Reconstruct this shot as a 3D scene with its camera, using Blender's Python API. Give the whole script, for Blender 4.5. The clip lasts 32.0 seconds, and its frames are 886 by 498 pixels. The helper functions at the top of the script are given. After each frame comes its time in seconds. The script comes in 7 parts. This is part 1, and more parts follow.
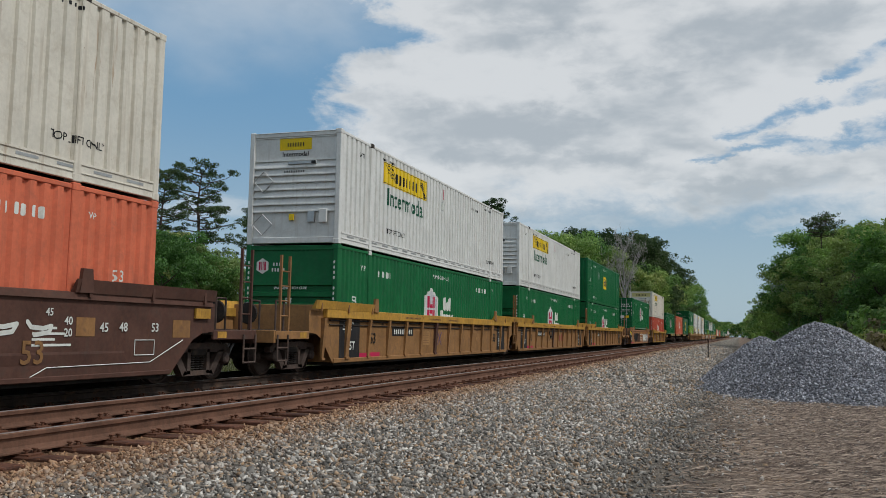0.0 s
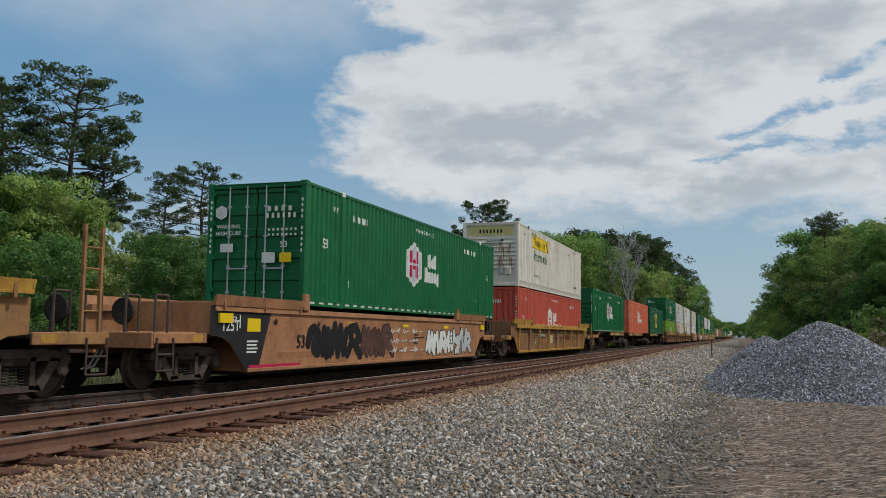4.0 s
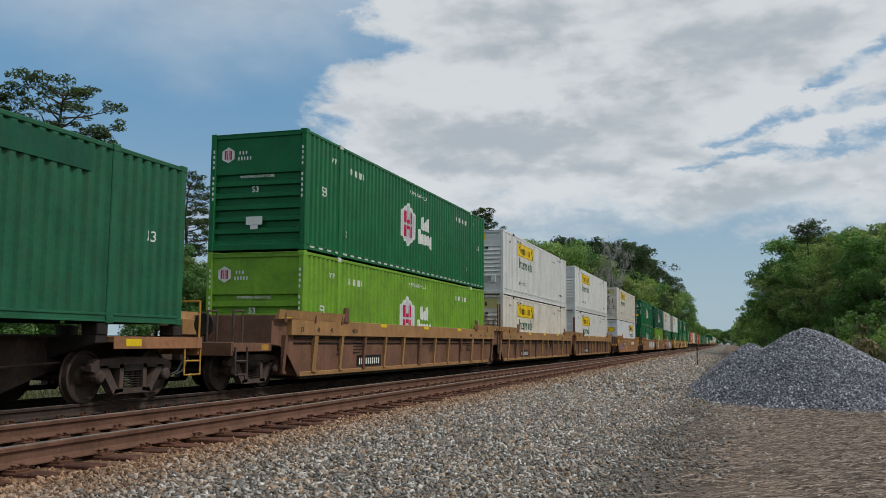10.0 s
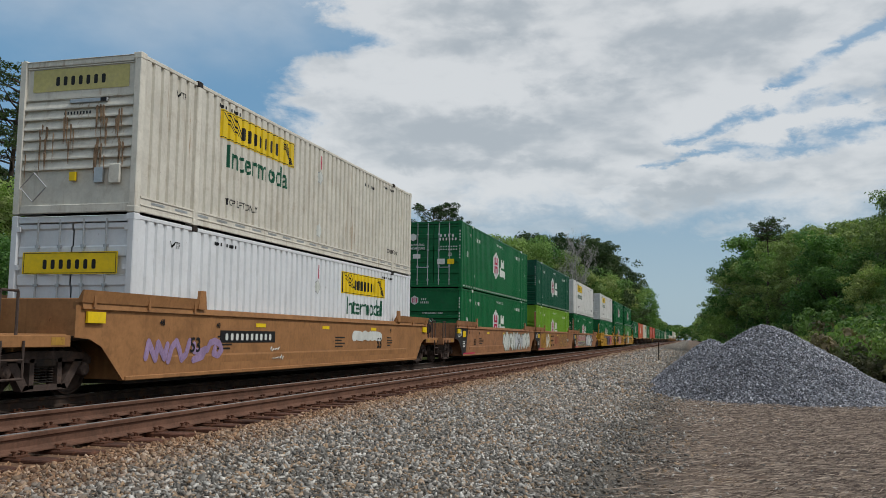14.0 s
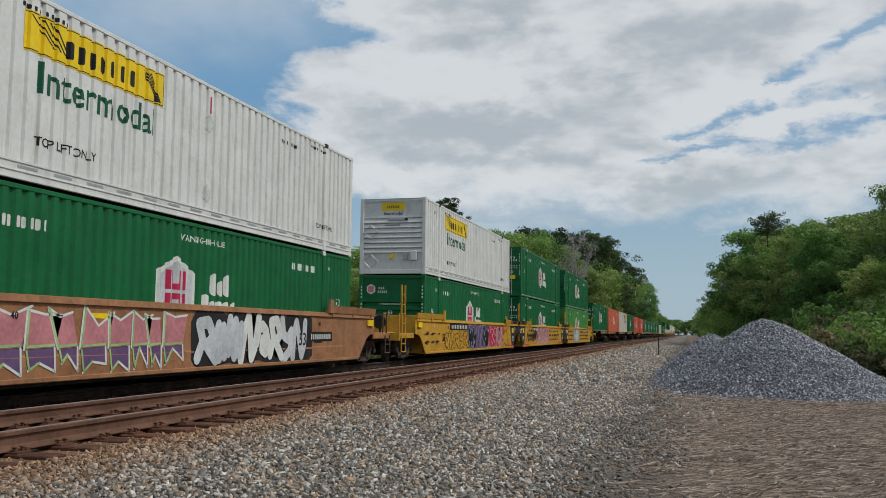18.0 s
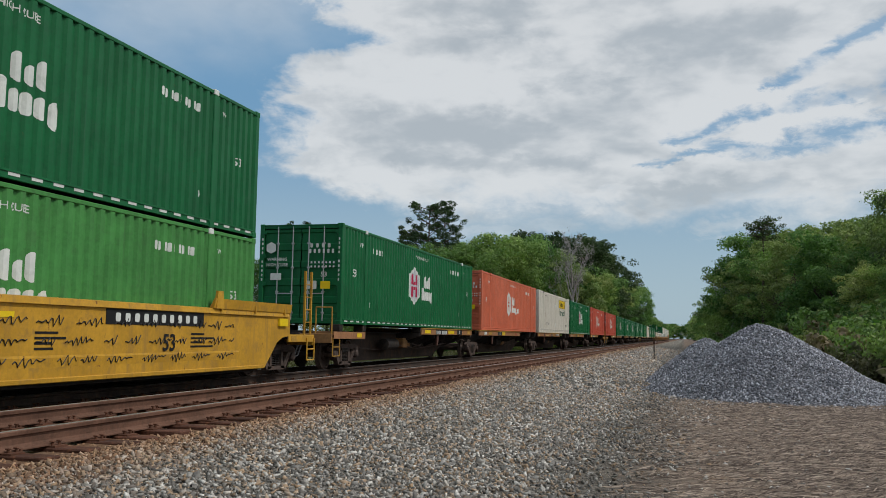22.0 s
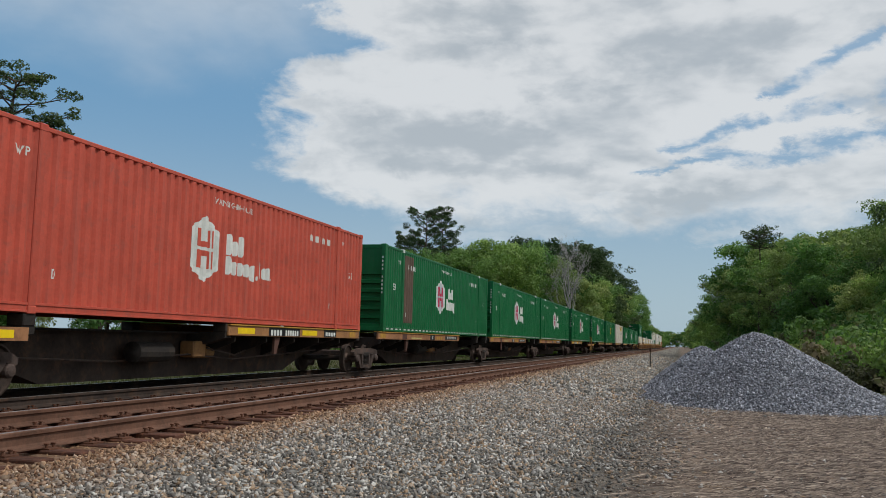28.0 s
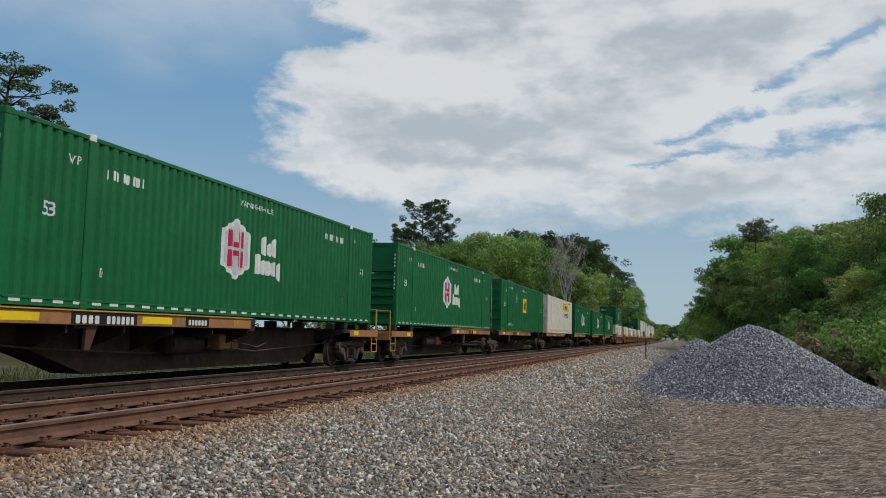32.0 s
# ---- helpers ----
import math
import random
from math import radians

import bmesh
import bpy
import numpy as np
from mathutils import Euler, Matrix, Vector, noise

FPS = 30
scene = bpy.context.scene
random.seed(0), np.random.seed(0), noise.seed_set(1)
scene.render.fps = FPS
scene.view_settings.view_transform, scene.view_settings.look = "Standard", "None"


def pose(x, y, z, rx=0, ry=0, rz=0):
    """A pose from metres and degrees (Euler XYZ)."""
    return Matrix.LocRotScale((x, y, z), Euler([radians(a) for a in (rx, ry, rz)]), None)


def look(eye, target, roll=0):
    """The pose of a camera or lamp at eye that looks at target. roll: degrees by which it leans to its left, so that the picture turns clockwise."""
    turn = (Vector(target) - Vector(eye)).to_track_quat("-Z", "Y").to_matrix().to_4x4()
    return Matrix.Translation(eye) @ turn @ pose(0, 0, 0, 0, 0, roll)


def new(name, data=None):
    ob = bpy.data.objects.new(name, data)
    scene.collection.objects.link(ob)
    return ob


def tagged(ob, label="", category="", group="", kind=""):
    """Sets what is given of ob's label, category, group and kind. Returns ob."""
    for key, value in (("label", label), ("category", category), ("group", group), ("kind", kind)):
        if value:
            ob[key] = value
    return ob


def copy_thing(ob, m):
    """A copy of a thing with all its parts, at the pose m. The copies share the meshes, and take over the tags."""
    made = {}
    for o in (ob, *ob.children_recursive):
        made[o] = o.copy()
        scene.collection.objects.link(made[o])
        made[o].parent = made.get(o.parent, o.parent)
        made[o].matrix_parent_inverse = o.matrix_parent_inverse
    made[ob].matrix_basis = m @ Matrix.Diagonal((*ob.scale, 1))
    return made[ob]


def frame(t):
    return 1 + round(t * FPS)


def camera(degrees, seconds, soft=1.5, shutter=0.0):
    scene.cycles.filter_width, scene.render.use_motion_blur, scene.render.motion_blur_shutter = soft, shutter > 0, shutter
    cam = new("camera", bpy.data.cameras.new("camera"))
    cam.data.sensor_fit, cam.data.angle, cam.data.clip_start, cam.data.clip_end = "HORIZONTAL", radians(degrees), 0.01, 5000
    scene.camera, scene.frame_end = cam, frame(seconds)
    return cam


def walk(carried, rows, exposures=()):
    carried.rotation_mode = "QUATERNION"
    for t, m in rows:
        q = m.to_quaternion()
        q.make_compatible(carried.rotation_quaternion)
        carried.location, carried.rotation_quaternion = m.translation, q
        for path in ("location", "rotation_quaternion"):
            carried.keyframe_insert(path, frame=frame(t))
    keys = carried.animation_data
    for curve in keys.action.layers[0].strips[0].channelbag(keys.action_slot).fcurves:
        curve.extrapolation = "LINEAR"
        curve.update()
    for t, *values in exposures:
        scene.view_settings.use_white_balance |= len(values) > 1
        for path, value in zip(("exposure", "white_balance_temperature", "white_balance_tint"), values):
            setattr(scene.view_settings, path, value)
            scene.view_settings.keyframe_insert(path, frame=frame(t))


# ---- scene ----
cam = camera(53.1, 32.0, soft=0.5)
EYE = (0.0, 0.0, 1.55)
# seconds and the camera's three angles in degrees; it is held by hand on one spot
HELD = (
    (0, 95.313, -1.049, 18.372), (0.5, 95.273, -0.797, 18.559), (1, 95.268, -0.578, 18.798), (1.5, 95.449, -0.392, 18.710),
    (2, 95.486, -0.671, 18.723), (2.5, 95.488, -0.813, 18.634), (3, 95.443, -0.679, 18.645), (3.5, 95.430, -0.685, 18.626),
    (5.5, 95.545, -0.754, 18.377), (6, 95.581, -0.851, 18.304), (6.5, 95.615, -1.029, 18.263), (7, 95.741, -0.747, 18.191),
    (7.5, 95.830, -0.654, 18.043), (8, 95.928, -0.831, 17.943), (8.5, 95.925, -0.979, 17.875), (9, 95.862, -0.986, 17.761),
    (9.5, 95.811, -0.734, 17.824), (10, 95.980, -0.437, 17.697), (10.5, 96.001, -0.660, 17.426), (11, 95.956, -0.690, 16.849),
    (11.5, 95.958, -0.852, 16.456), (12, 95.902, -1.000, 16.277), (12.5, 95.860, -0.937, 16.211), (13, 95.879, -1.037, 16.351),
    (13.5, 95.718, -0.936, 15.641), (14, 95.652, -0.697, 15.399), (14.5, 95.739, -0.633, 15.421), (16.5, 95.217, -0.892, 15.419),
    (17, 95.257, -0.879, 15.428), (17.5, 95.313, -0.926, 15.405), (18, 95.341, -0.589, 15.400), (18.5, 95.429, -1.011, 14.452),
    (19, 95.349, -1.338, 14.157), (19.5, 95.292, -1.199, 14.321), (20, 95.392, -1.244, 14.893), (20.5, 95.497, -1.136, 15.090),
    (21, 95.536, -1.000, 15.083), (21.5, 95.572, -0.888, 15.140), (22, 95.540, -0.853, 15.125), (22.5, 95.581, -0.915, 15.307),
    (23, 95.560, -1.173, 15.555), (23.5, 95.543, -1.034, 15.630), (24, 95.570, -0.753, 15.510), (24.5, 95.628, -0.805, 15.260),
    (25, 96.000, -1.055, 15.223), (25.5, 96.128, -0.870, 15.003), (27.5, 96.171, -1.001, 14.819), (28, 95.909, -1.370, 14.885),
    (28.5, 95.730, -1.150, 14.848), (29, 95.715, -1.399, 14.832), (29.5, 95.624, -1.106, 14.937), (30, 95.535, -0.964, 15.004),
    (30.5, 95.521, -0.663, 14.914), (31, 95.454, -1.176, 14.774), (31.5, 95.474, -1.457, 14.683), (32, 95.454, -1.361, 14.632),
)
walk(cam, [(t, pose(*EYE, rx, ry, rz)) for t, rx, ry, rz in HELD], [(0, 0.0), (21, 0.0), (24, 0.05), (32, 0.04)])

# ---- the plan ----
TRAIN_X, TRAIN_RAIL = -10.67, 0.52      # middle and rail top of the far track
NEAR_X, NEAR_RAIL = -6.75, 0.61         # middle and rail top of the empty near track
GAUGE = 1.505
CONT_L, CONT_W, CONT_H = 16.154, 2.591, 2.896


def gone(t):
    """Metres that the train has rolled by t seconds."""
    return 16.489 * t + 0.016124 * t * t


# ---- world and sun ----
SUN_ELEV, SUN_AZ = 52.0, 96.0          # degrees; azimuth clockwise from +y
world = bpy.data.worlds.new("world")
scene.world = world
world.use_nodes = True


class Tree:
    """A small helper round one node tree."""

    def __init__(self, tree):
        self.t = tree
        self.t.nodes.clear()

    def n(self, kind, **props):
        node = self.t.nodes.new(kind)
        for key, value in props.items():
            if key == "operation":
                node.operation = value
            elif key == "blend_type":
                node.blend_type = value
            elif key == "data_type":
                node.data_type = value
            elif key == "noise_dimensions":
                node.noise_dimensions = value
            elif key == "feature":
                node.feature = value
            elif key == "wave_type":
                node.wave_type = value
            elif key == "bands_direction":
                node.bands_direction = value
        return node

    def put(self, socket, value):
        if isinstance(value, bpy.types.NodeSocket):
            self.t.links.new(value, socket)
        elif hasattr(value, "__len__") and len(value) == 3 and socket.type == "RGBA":
            socket.default_value = (*value, 1)
        else:
            socket.default_value = value

    def math(self, op, a, b=0.0, c=0.0):
        node = self.n("ShaderNodeMath", operation=op)
        for s, v in zip(node.inputs, (a, b, c)):
            self.put(s, v)
        return node.outputs[0]

    def vmath(self, op, a, b=(0, 0, 0)):
        node = self.n("ShaderNodeVectorMath", operation=op)
        self.put(node.inputs[0], a)
        self.put(node.inputs[1], b)
        return node.outputs["Value"] if op == "DOT_PRODUCT" else node.outputs[0]

    def mix(self, f, a, b, blend="MIX"):
        node = self.n("ShaderNodeMix", data_type="RGBA", blend_type=blend)
        self.put(node.inputs[0], f)
        self.put(node.inputs[6], a)
        self.put(node.inputs[7], b)
        return node.outputs[2]

    def ramp(self, f, a, b, lo=0.0, hi=1.0):
        """Smooth step of f from a to b, mapped to lo..hi."""
        node = self.n("ShaderNodeMapRange")
        node.interpolation_type = "SMOOTHSTEP"
        for s, v in zip(node.inputs, (f, a, b, lo, hi)):
            self.put(s, v)
        return node.outputs[0]

    def noise(self, vec, scale, detail=4.0, rough=0.55, dist=0.0):
        node = self.n("ShaderNodeTexNoise")
        self.put(node.inputs["Vector"], vec)
        self.put(node.inputs["Scale"], scale)
        self.put(node.inputs["Detail"], detail)
        self.put(node.inputs["Roughness"], rough)
        self.put(node.inputs["Distortion"], dist)
        return node.outputs[0]


def make_sky():
    g = Tree(world.node_tree)
    sky = g.n("ShaderNodeTexSky")
    sky.sky_type = "NISHITA"
    sky.sun_disc = False
    sky.sun_elevation, sky.sun_rotation = radians(SUN_ELEV), radians(SUN_AZ)
    sky.air_density, sky.dust_density, sky.ozone_density = 1.0, 0.6, 1.5
    d = g.n("ShaderNodeTexCoord").outputs["Generated"]
    sep = g.n("ShaderNodeSeparateXYZ")
    g.put(sep.inputs[0], d)
    az = g.math("ARCTAN2", sep.outputs[0], sep.outputs[1])      # bearing from the track, to the right
    el = g.math("ARCSINE", sep.outputs[2])
    q = g.n("ShaderNodeCombineXYZ")
    g.put(q.inputs[0], az)
    g.put(q.inputs[1], g.math("MULTIPLY", el, 1.9))
    g.put(q.inputs[2], g.math("MULTIPLY", sep.outputs[1], 0.3))
    q = q.outputs[0]
    n1 = g.math("SUBTRACT", g.noise(q, 5.0, 9, 0.60, 0.25), 0.5)
    n2 = g.math("SUBTRACT", g.noise(g.vmath("ADD", q, (3.1, 5.7, 1.3)), 14.0, 8, 0.62, 0.35), 0.5)
    n3 = g.math("SUBTRACT", g.noise(g.vmath("ADD", q, (8.4, 1.2, 4.0)), 2.6, 5, 0.5, 0.2), 0.5)
    n4 = g.math("SUBTRACT", g.noise(g.vmath("ADD", q, (1.7, 9.2, 2.2)), 34.0, 6, 0.62, 0.3), 0.5)
    fray = g.math("ADD", g.math("MULTIPLY", n1, 0.17), g.math("ADD", g.math("MULTIPLY", n2, 0.17), g.math("MULTIPLY", n4, 0.08)))
    flat = g.n("ShaderNodeCombineXYZ")                          # bearing and rise as a plain map
    g.put(flat.inputs[0], az)
    g.put(flat.inputs[1], el)
    swirl = g.n("ShaderNodeCombineXYZ")
    g.put(swirl.inputs[0], g.math("MULTIPLY", n2, 0.12))
    g.put(swirl.inputs[1], g.math("ADD", g.math("MULTIPLY", n2, 0.060), g.math("MULTIPLY", n4, 0.030)))
    flat = g.vmath("ADD", flat.outputs[0], swirl.outputs[0])

    def streak(a0, e0, a1, e1, half, soft):
        """1 along a line from one bearing and rise to another, 0 beyond its half width."""
        d = (a1 - a0, e1 - e0, 0)
        off = g.vmath("SUBTRACT", flat, (a0, e0, 0))
        t = g.math("DIVIDE", g.vmath("DOT_PRODUCT", off, d), d[0] ** 2 + d[1] ** 2)
        t = g.math("MINIMUM", g.math("MAXIMUM", t, 0.0), 1.0)
        on = g.n("ShaderNodeVectorMath", operation="SCALE")
        on.inputs[0].default_value = d
        g.put(on.inputs["Scale"], t)
        rest = g.n("ShaderNodeVectorMath", operation="LENGTH")
        # a streak is wider than it is high
        g.put(rest.inputs[0], g.vmath("MULTIPLY", g.vmath("SUBTRACT", off, on.outputs[0]), (0.5, 1.0, 0.0)))
        return g.ramp(rest.outputs["Value"], half + soft, max(0.0, half - soft))

    def most(items):
        top = items[0]
        for v in items[1:]:
            top = g.math("MAXIMUM", top, v)
        return top

    # the big cloud bank: a ragged western edge with a notch, a soft base about eight degrees up
    notch = g.math("MULTIPLY", g.ramp(g.math("ABSOLUTE", g.math("SUBTRACT", el, 0.326)), 0.026, 0.0), -0.085)
    foot = g.math("MULTIPLY", g.math("MAXIMUM", g.math("SUBTRACT", 0.178, el), 0.0), -3.2)
    edge = g.math("ADD", g.math("ADD", az, 0.452), g.math("ADD", g.math("MULTIPLY", fray, 0.85), g.math("ADD", notch, foot)))
    bank = g.ramp(edge, -0.022, 0.040)
    base = g.ramp(g.math("ADD", el, g.math("MULTIPLY", fray, 0.42)), 0.112, 0.166)
    bank = g.math("MULTIPLY", bank, base)
    # blue tears towards the east, running up to the right
    tear = most([streak(0.0, 0.217, 0.10, 0.248, 0.004, 0.006), streak(0.105, 0.272, 0.20, 0.318, 0.003, 0.007), streak(0.135, 0.247, 0.180, 0.252, 0.008, 0.008),
                 streak(-0.04, 0.189, 0.03, 0.200, 0.0015, 0.006), streak(0.03, 0.204, 0.145, 0.206, 0.006, 0.008), streak(0.14, 0.213, 0.24, 0.222, 0.007, 0.008),
                 streak(0.23, 0.26, 0.34, 0.30, 0.012, 0.010)])
    torn = g.ramp(g.noise(g.vmath("ADD", q, (6.3, 2.9, 5.1)), 24.0, 4, 0.55), 0.34, 0.50, 0.40, 1.0)
    bank = g.math("MULTIPLY", bank, g.math("SUBTRACT", 1.0, g.math("MULTIPLY", g.math("MULTIPLY", tear, torn), 0.85)))
    # thin veil high in the blue part, and torn wisps under the bank
    veil = g.math("MULTIPLY", g.ramp(g.math("ADD", g.math("ADD", el, g.math("MULTIPLY", n3, 0.30)), g.math("MULTIPLY", n1, 0.10)), 0.25, 0.40), 0.55)
    wisp = g.math("MULTIPLY", most([streak(-0.30, 0.122, -0.12, 0.126, 0.004, 0.010), streak(0.02, 0.118, 0.16, 0.126, 0.002, 0.009), streak(-0.62, 0.128, -0.53, 0.132, 0.006, 0.010)]), 0.45)
    cover = g.math("MAXIMUM", g.math("MAXIMUM", bank, veil), wisp)
    # cloud brightness: long grey bellies and sunlit folds, flattened towards the horizon
    lying = g.vmath("MULTIPLY", q, (1.0, 1.18, 1.0))
    b1 = g.math("SUBTRACT", g.noise(g.vmath("ADD", lying, (2.3, 0.4, 0.0)), 6.0, 3, 0.48, 0.25), 0.5)
    b2 = g.math("SUBTRACT", g.noise(g.vmath("ADD", lying, (5.9, 3.4, 0.7)), 16.0, 4, 0.52, 0.25), 0.5)
    b3 = g.math("SUBTRACT", g.noise(g.vmath("ADD", lying, (0.6, 7.7, 2.9)), 46.0, 3, 0.5, 0.2), 0.5)
    tone = g.math("ADD", g.math("MULTIPLY", b1, 1.0), g.math("ADD", g.math("MULTIPLY", b2, 0.80), g.math("MULTIPLY", b3, 0.22)))
    bellies = most([streak(-0.41, 0.230, -0.18, 0.226, 0.010, 0.022), streak(-0.15, 0.283, -0.07, 0.281, 0.006, 0.014), streak(-0.23, 0.322, -0.14, 0.318, 0.008, 0.018),
                    streak(-0.06, 0.326, 0.09, 0.322, 0.014, 0.026), streak(-0.31, 0.196, -0.10, 0.192, 0.005, 0.014), streak(-0.02, 0.160, 0.14, 0.162, 0.006, 0.012), streak(-0.33, 0.360, -0.18, 0.358, 0.012, 0.020)])
    folds = most([streak(-0.40, 0.284, -0.20, 0.270, 0.012, 0.022), streak(-0.02, 0.177, 0.05, 0.186, 0.004, 0.010), streak(-0.43, 0.178, -0.32, 0.168, 0.006, 0.014),
                  streak(0.01, 0.236, 0.10, 0.264, 0.004, 0.010), streak(0.08, 0.226, 0.17, 0.232, 0.005, 0.010), streak(-0.20, 0.150, -0.08, 0.152, 0.002, 0.008)])
    tone = g.math("ADD", tone, g.math("SUBTRACT", g.math("MULTIPLY", folds, 0.17), g.math("MULTIPLY", bellies, 0.19)))
    lit = g.ramp(tone, -0.34, 0.20)
    rim = g.math("SUBTRACT", 1.0, g.ramp(edge, 0.01, 0.13))
    lit = g.math("MAXIMUM", lit, g.math("MULTIPLY", rim, g.ramp(b2, -0.25, 0.1, 0.55, 0.95)))
    cloud = g.mix(lit, (0.468, 0.516, 0.552), (0.752, 0.775, 0.786))
    haze = g.ramp(el, 0.27, 0.03)
    blue = g.mix(g.math("MULTIPLY", haze, 0.85), (0.168, 0.345, 0.545), (0.40, 0.525, 0.60))
    low = g.mix(g.ramp(el, 0.0, -0.06), blue, (0.16, 0.17, 0.15))
    seen = g.mix(cover, low, cloud)
    # the clear part takes a share of the computed sky, which sets the light's tint
    clear = g.n("ShaderNodeBackground")
    g.put(clear.inputs[0], sky.outputs[0])
    clear.inputs[1].default_value = 0.012
    clouded = g.n("ShaderNodeBackground")
    g.put(clouded.inputs[0], seen)
    clouded.inputs[1].default_value = 0.83
    add = g.n("ShaderNodeAddShader")
    g.t.links.new(clear.outputs[0], add.inputs[0])
    g.t.links.new(clouded.outputs[0], add.inputs[1])
    out = g.n("ShaderNodeOutputWorld")
    g.t.links.new(add.outputs[0], out.inputs[0])


make_sky()
lamp = bpy.data.lights.new("sun", "SUN")
lamp.energy, lamp.angle, lamp.color = 1.98, radians(5), (1.0, 0.975, 0.93)
sun = new("sun", lamp)
a, e = radians(SUN_AZ), radians(SUN_ELEV)
sun.matrix_world = look((0, 0, 0), (-math.sin(a) * math.cos(e), -math.cos(a) * math.cos(e), -math.sin(e)))

# ---- materials ----


def surface(name, col, rough=0.6, metal=0.0, vary=0.12, scale=1.5, bump=0.0, bump_scale=60.0, dirt=None, dirt_amount=0.0,
            streak=0.0, drip=0.0, rust=0.0, rand=0.06, space="Object", col2=None, spec=0.22):
    """A weathered surface: two scales of mottling, downward streaks, rust specks, fine relief."""
    m = bpy.data.materials.new(name)
    m.use_nodes = True
    g = Tree(m.node_tree)
    bsdf = g.n("ShaderNodeBsdfPrincipled")
    out = g.n("ShaderNodeOutputMaterial")
    g.t.links.new(bsdf.outputs[0], out.inputs[0])
    tc = g.n("ShaderNodeTexCoord").outputs["Object"]
    rnd = g.n("ShaderNodeObjectInfo").outputs["Random"]
    off = g.n("ShaderNodeCombineXYZ")
    g.put(off.inputs[0], g.math("MULTIPLY", rnd, 37.0))
    g.put(off.inputs[1], g.math("MULTIPLY", rnd, 91.0))
    p = g.vmath("ADD", tc, off.outputs[0])
    big = g.noise(p, scale, 5, 0.6)
    small = g.noise(p, scale * 9, 4, 0.65)
    f = g.math("ADD", g.math("MULTIPLY", big, 0.6), g.math("MULTIPLY", small, 0.4))
    lo = [c * (1 - vary * 1.6) for c in col]
    hi = [min(1, c * (1 + vary)) for c in (col2 or col)]
    c = g.mix(g.ramp(f, 0.3, 0.7), lo, hi)
    c = g.mix(1.0, c, g.mix(rnd, [1 - rand] * 3, [1 + rand] * 3), "MULTIPLY")
    r = g.math("ADD", rough - 0.08, g.math("MULTIPLY", small, 0.16))
    if dirt:
        w = g.ramp(g.noise(p, scale * 2.3, 6, 0.7, 0.6), 0.48, 0.72, 0.0, dirt_amount)
        if streak:
            st = g.vmath("MULTIPLY", p, (7.0, 7.0, 0.35))
            s = g.ramp(g.noise(st, 1.0, 4, 0.6), 0.52, 0.74, 0.0, streak)
            w = g.math("MAXIMUM", w, s)
        c = g.mix(w, c, dirt)
    if drip:
        run = g.noise(g.vmath("MULTIPLY", p, (11.0, 11.0, 0.7)), 1.0, 5, 0.65)
        where = g.ramp(g.noise(p, 0.45, 3, 0.6), 0.48, 0.66)
        c = g.mix(g.math("MULTIPLY", g.ramp(run, 0.56, 0.66, 0.0, drip), where), c, (0.30, 0.185, 0.085))
    if rust:
        w = g.ramp(g.noise(g.vmath("MULTIPLY", p, (1.0, 1.0, 0.55)), scale * 4.7, 7, 0.75, 0.4), 0.68 - 0.10 * rust, 0.74 - 0.06 * rust, 0, 0.9)
        c = g.mix(w, c, (0.14, 0.055, 0.025))
        r = g.math("MAXIMUM", r, g.math("MULTIPLY", w, 0.9))
    g.put(bsdf.inputs["Base Color"], c)
    g.put(bsdf.inputs["Roughness"], r)
    g.put(bsdf.inputs["Metallic"], metal)
    g.put(bsdf.inputs["Specular IOR Level"], spec)
    if bump:
        b = g.n("ShaderNodeBump")
        b.inputs["Strength"].default_value = bump
        b.inputs["Distance"].default_value = 0.02
        g.put(b.inputs["Height"], g.noise(p, bump_scale, 3, 0.6))
        g.t.links.new(b.outputs[0], bsdf.inputs["Normal"])
    return m


DUST = (0.22, 0.17, 0.12)
GRIME = (0.05, 0.045, 0.04)
M = {}
M["green"] = surface("green_paint", (0.0075, 0.127, 0.041), 0.42, vary=0.14, dirt=(0.04, 0.10, 0.06), dirt_amount=0.25, streak=0.28, rust=0.15)
M["deep"] = surface("deep_green_paint", (0.008, 0.085, 0.045), 0.45, vary=0.16, dirt=(0.04, 0.08, 0.06), dirt_amount=0.3, streak=0.3, rust=0.15)
M["moss"] = surface("mid_green_paint", (0.065, 0.25, 0.062), 0.5, vary=0.16, dirt=(0.06, 0.12, 0.05), dirt_amount=0.35, streak=0.35, rust=0.2)
M["lime"] = surface("lime_paint", (0.165, 0.345, 0.028), 0.5, vary=0.14, dirt=(0.09, 0.13, 0.04), dirt_amount=0.4, streak=0.4, rust=0.2)
M["orange"] = surface("coral_paint", (0.62, 0.155, 0.082), 0.5, vary=0.12, dirt=(0.34, 0.12, 0.08), dirt_amount=0.4, streak=0.35, drip=0.2, rust=0.35)
M["red"] = surface("faded_red_paint", (0.50, 0.088, 0.055), 0.52, vary=0.13, dirt=(0.24, 0.09, 0.07), dirt_amount=0.45, streak=0.4, rust=0.4)
M["white"] = surface("white_paint", (0.67, 0.68, 0.66), 0.5, vary=0.07, dirt=(0.42, 0.39, 0.34), dirt_amount=0.32, streak=0.45, drip=0.3, rust=0.12)
M["cream"] = surface("dusty_white_paint", (0.66, 0.63, 0.55), 0.55, vary=0.09, dirt=(0.40, 0.34, 0.26), dirt_amount=0.4, streak=0.5, drip=0.75, rust=0.25)
M["bright"] = surface("clean_white_paint", (0.70, 0.72, 0.74), 0.42, vary=0.05, dirt=(0.5, 0.49, 0.46), dirt_amount=0.2, streak=0.2, rust=0.1)
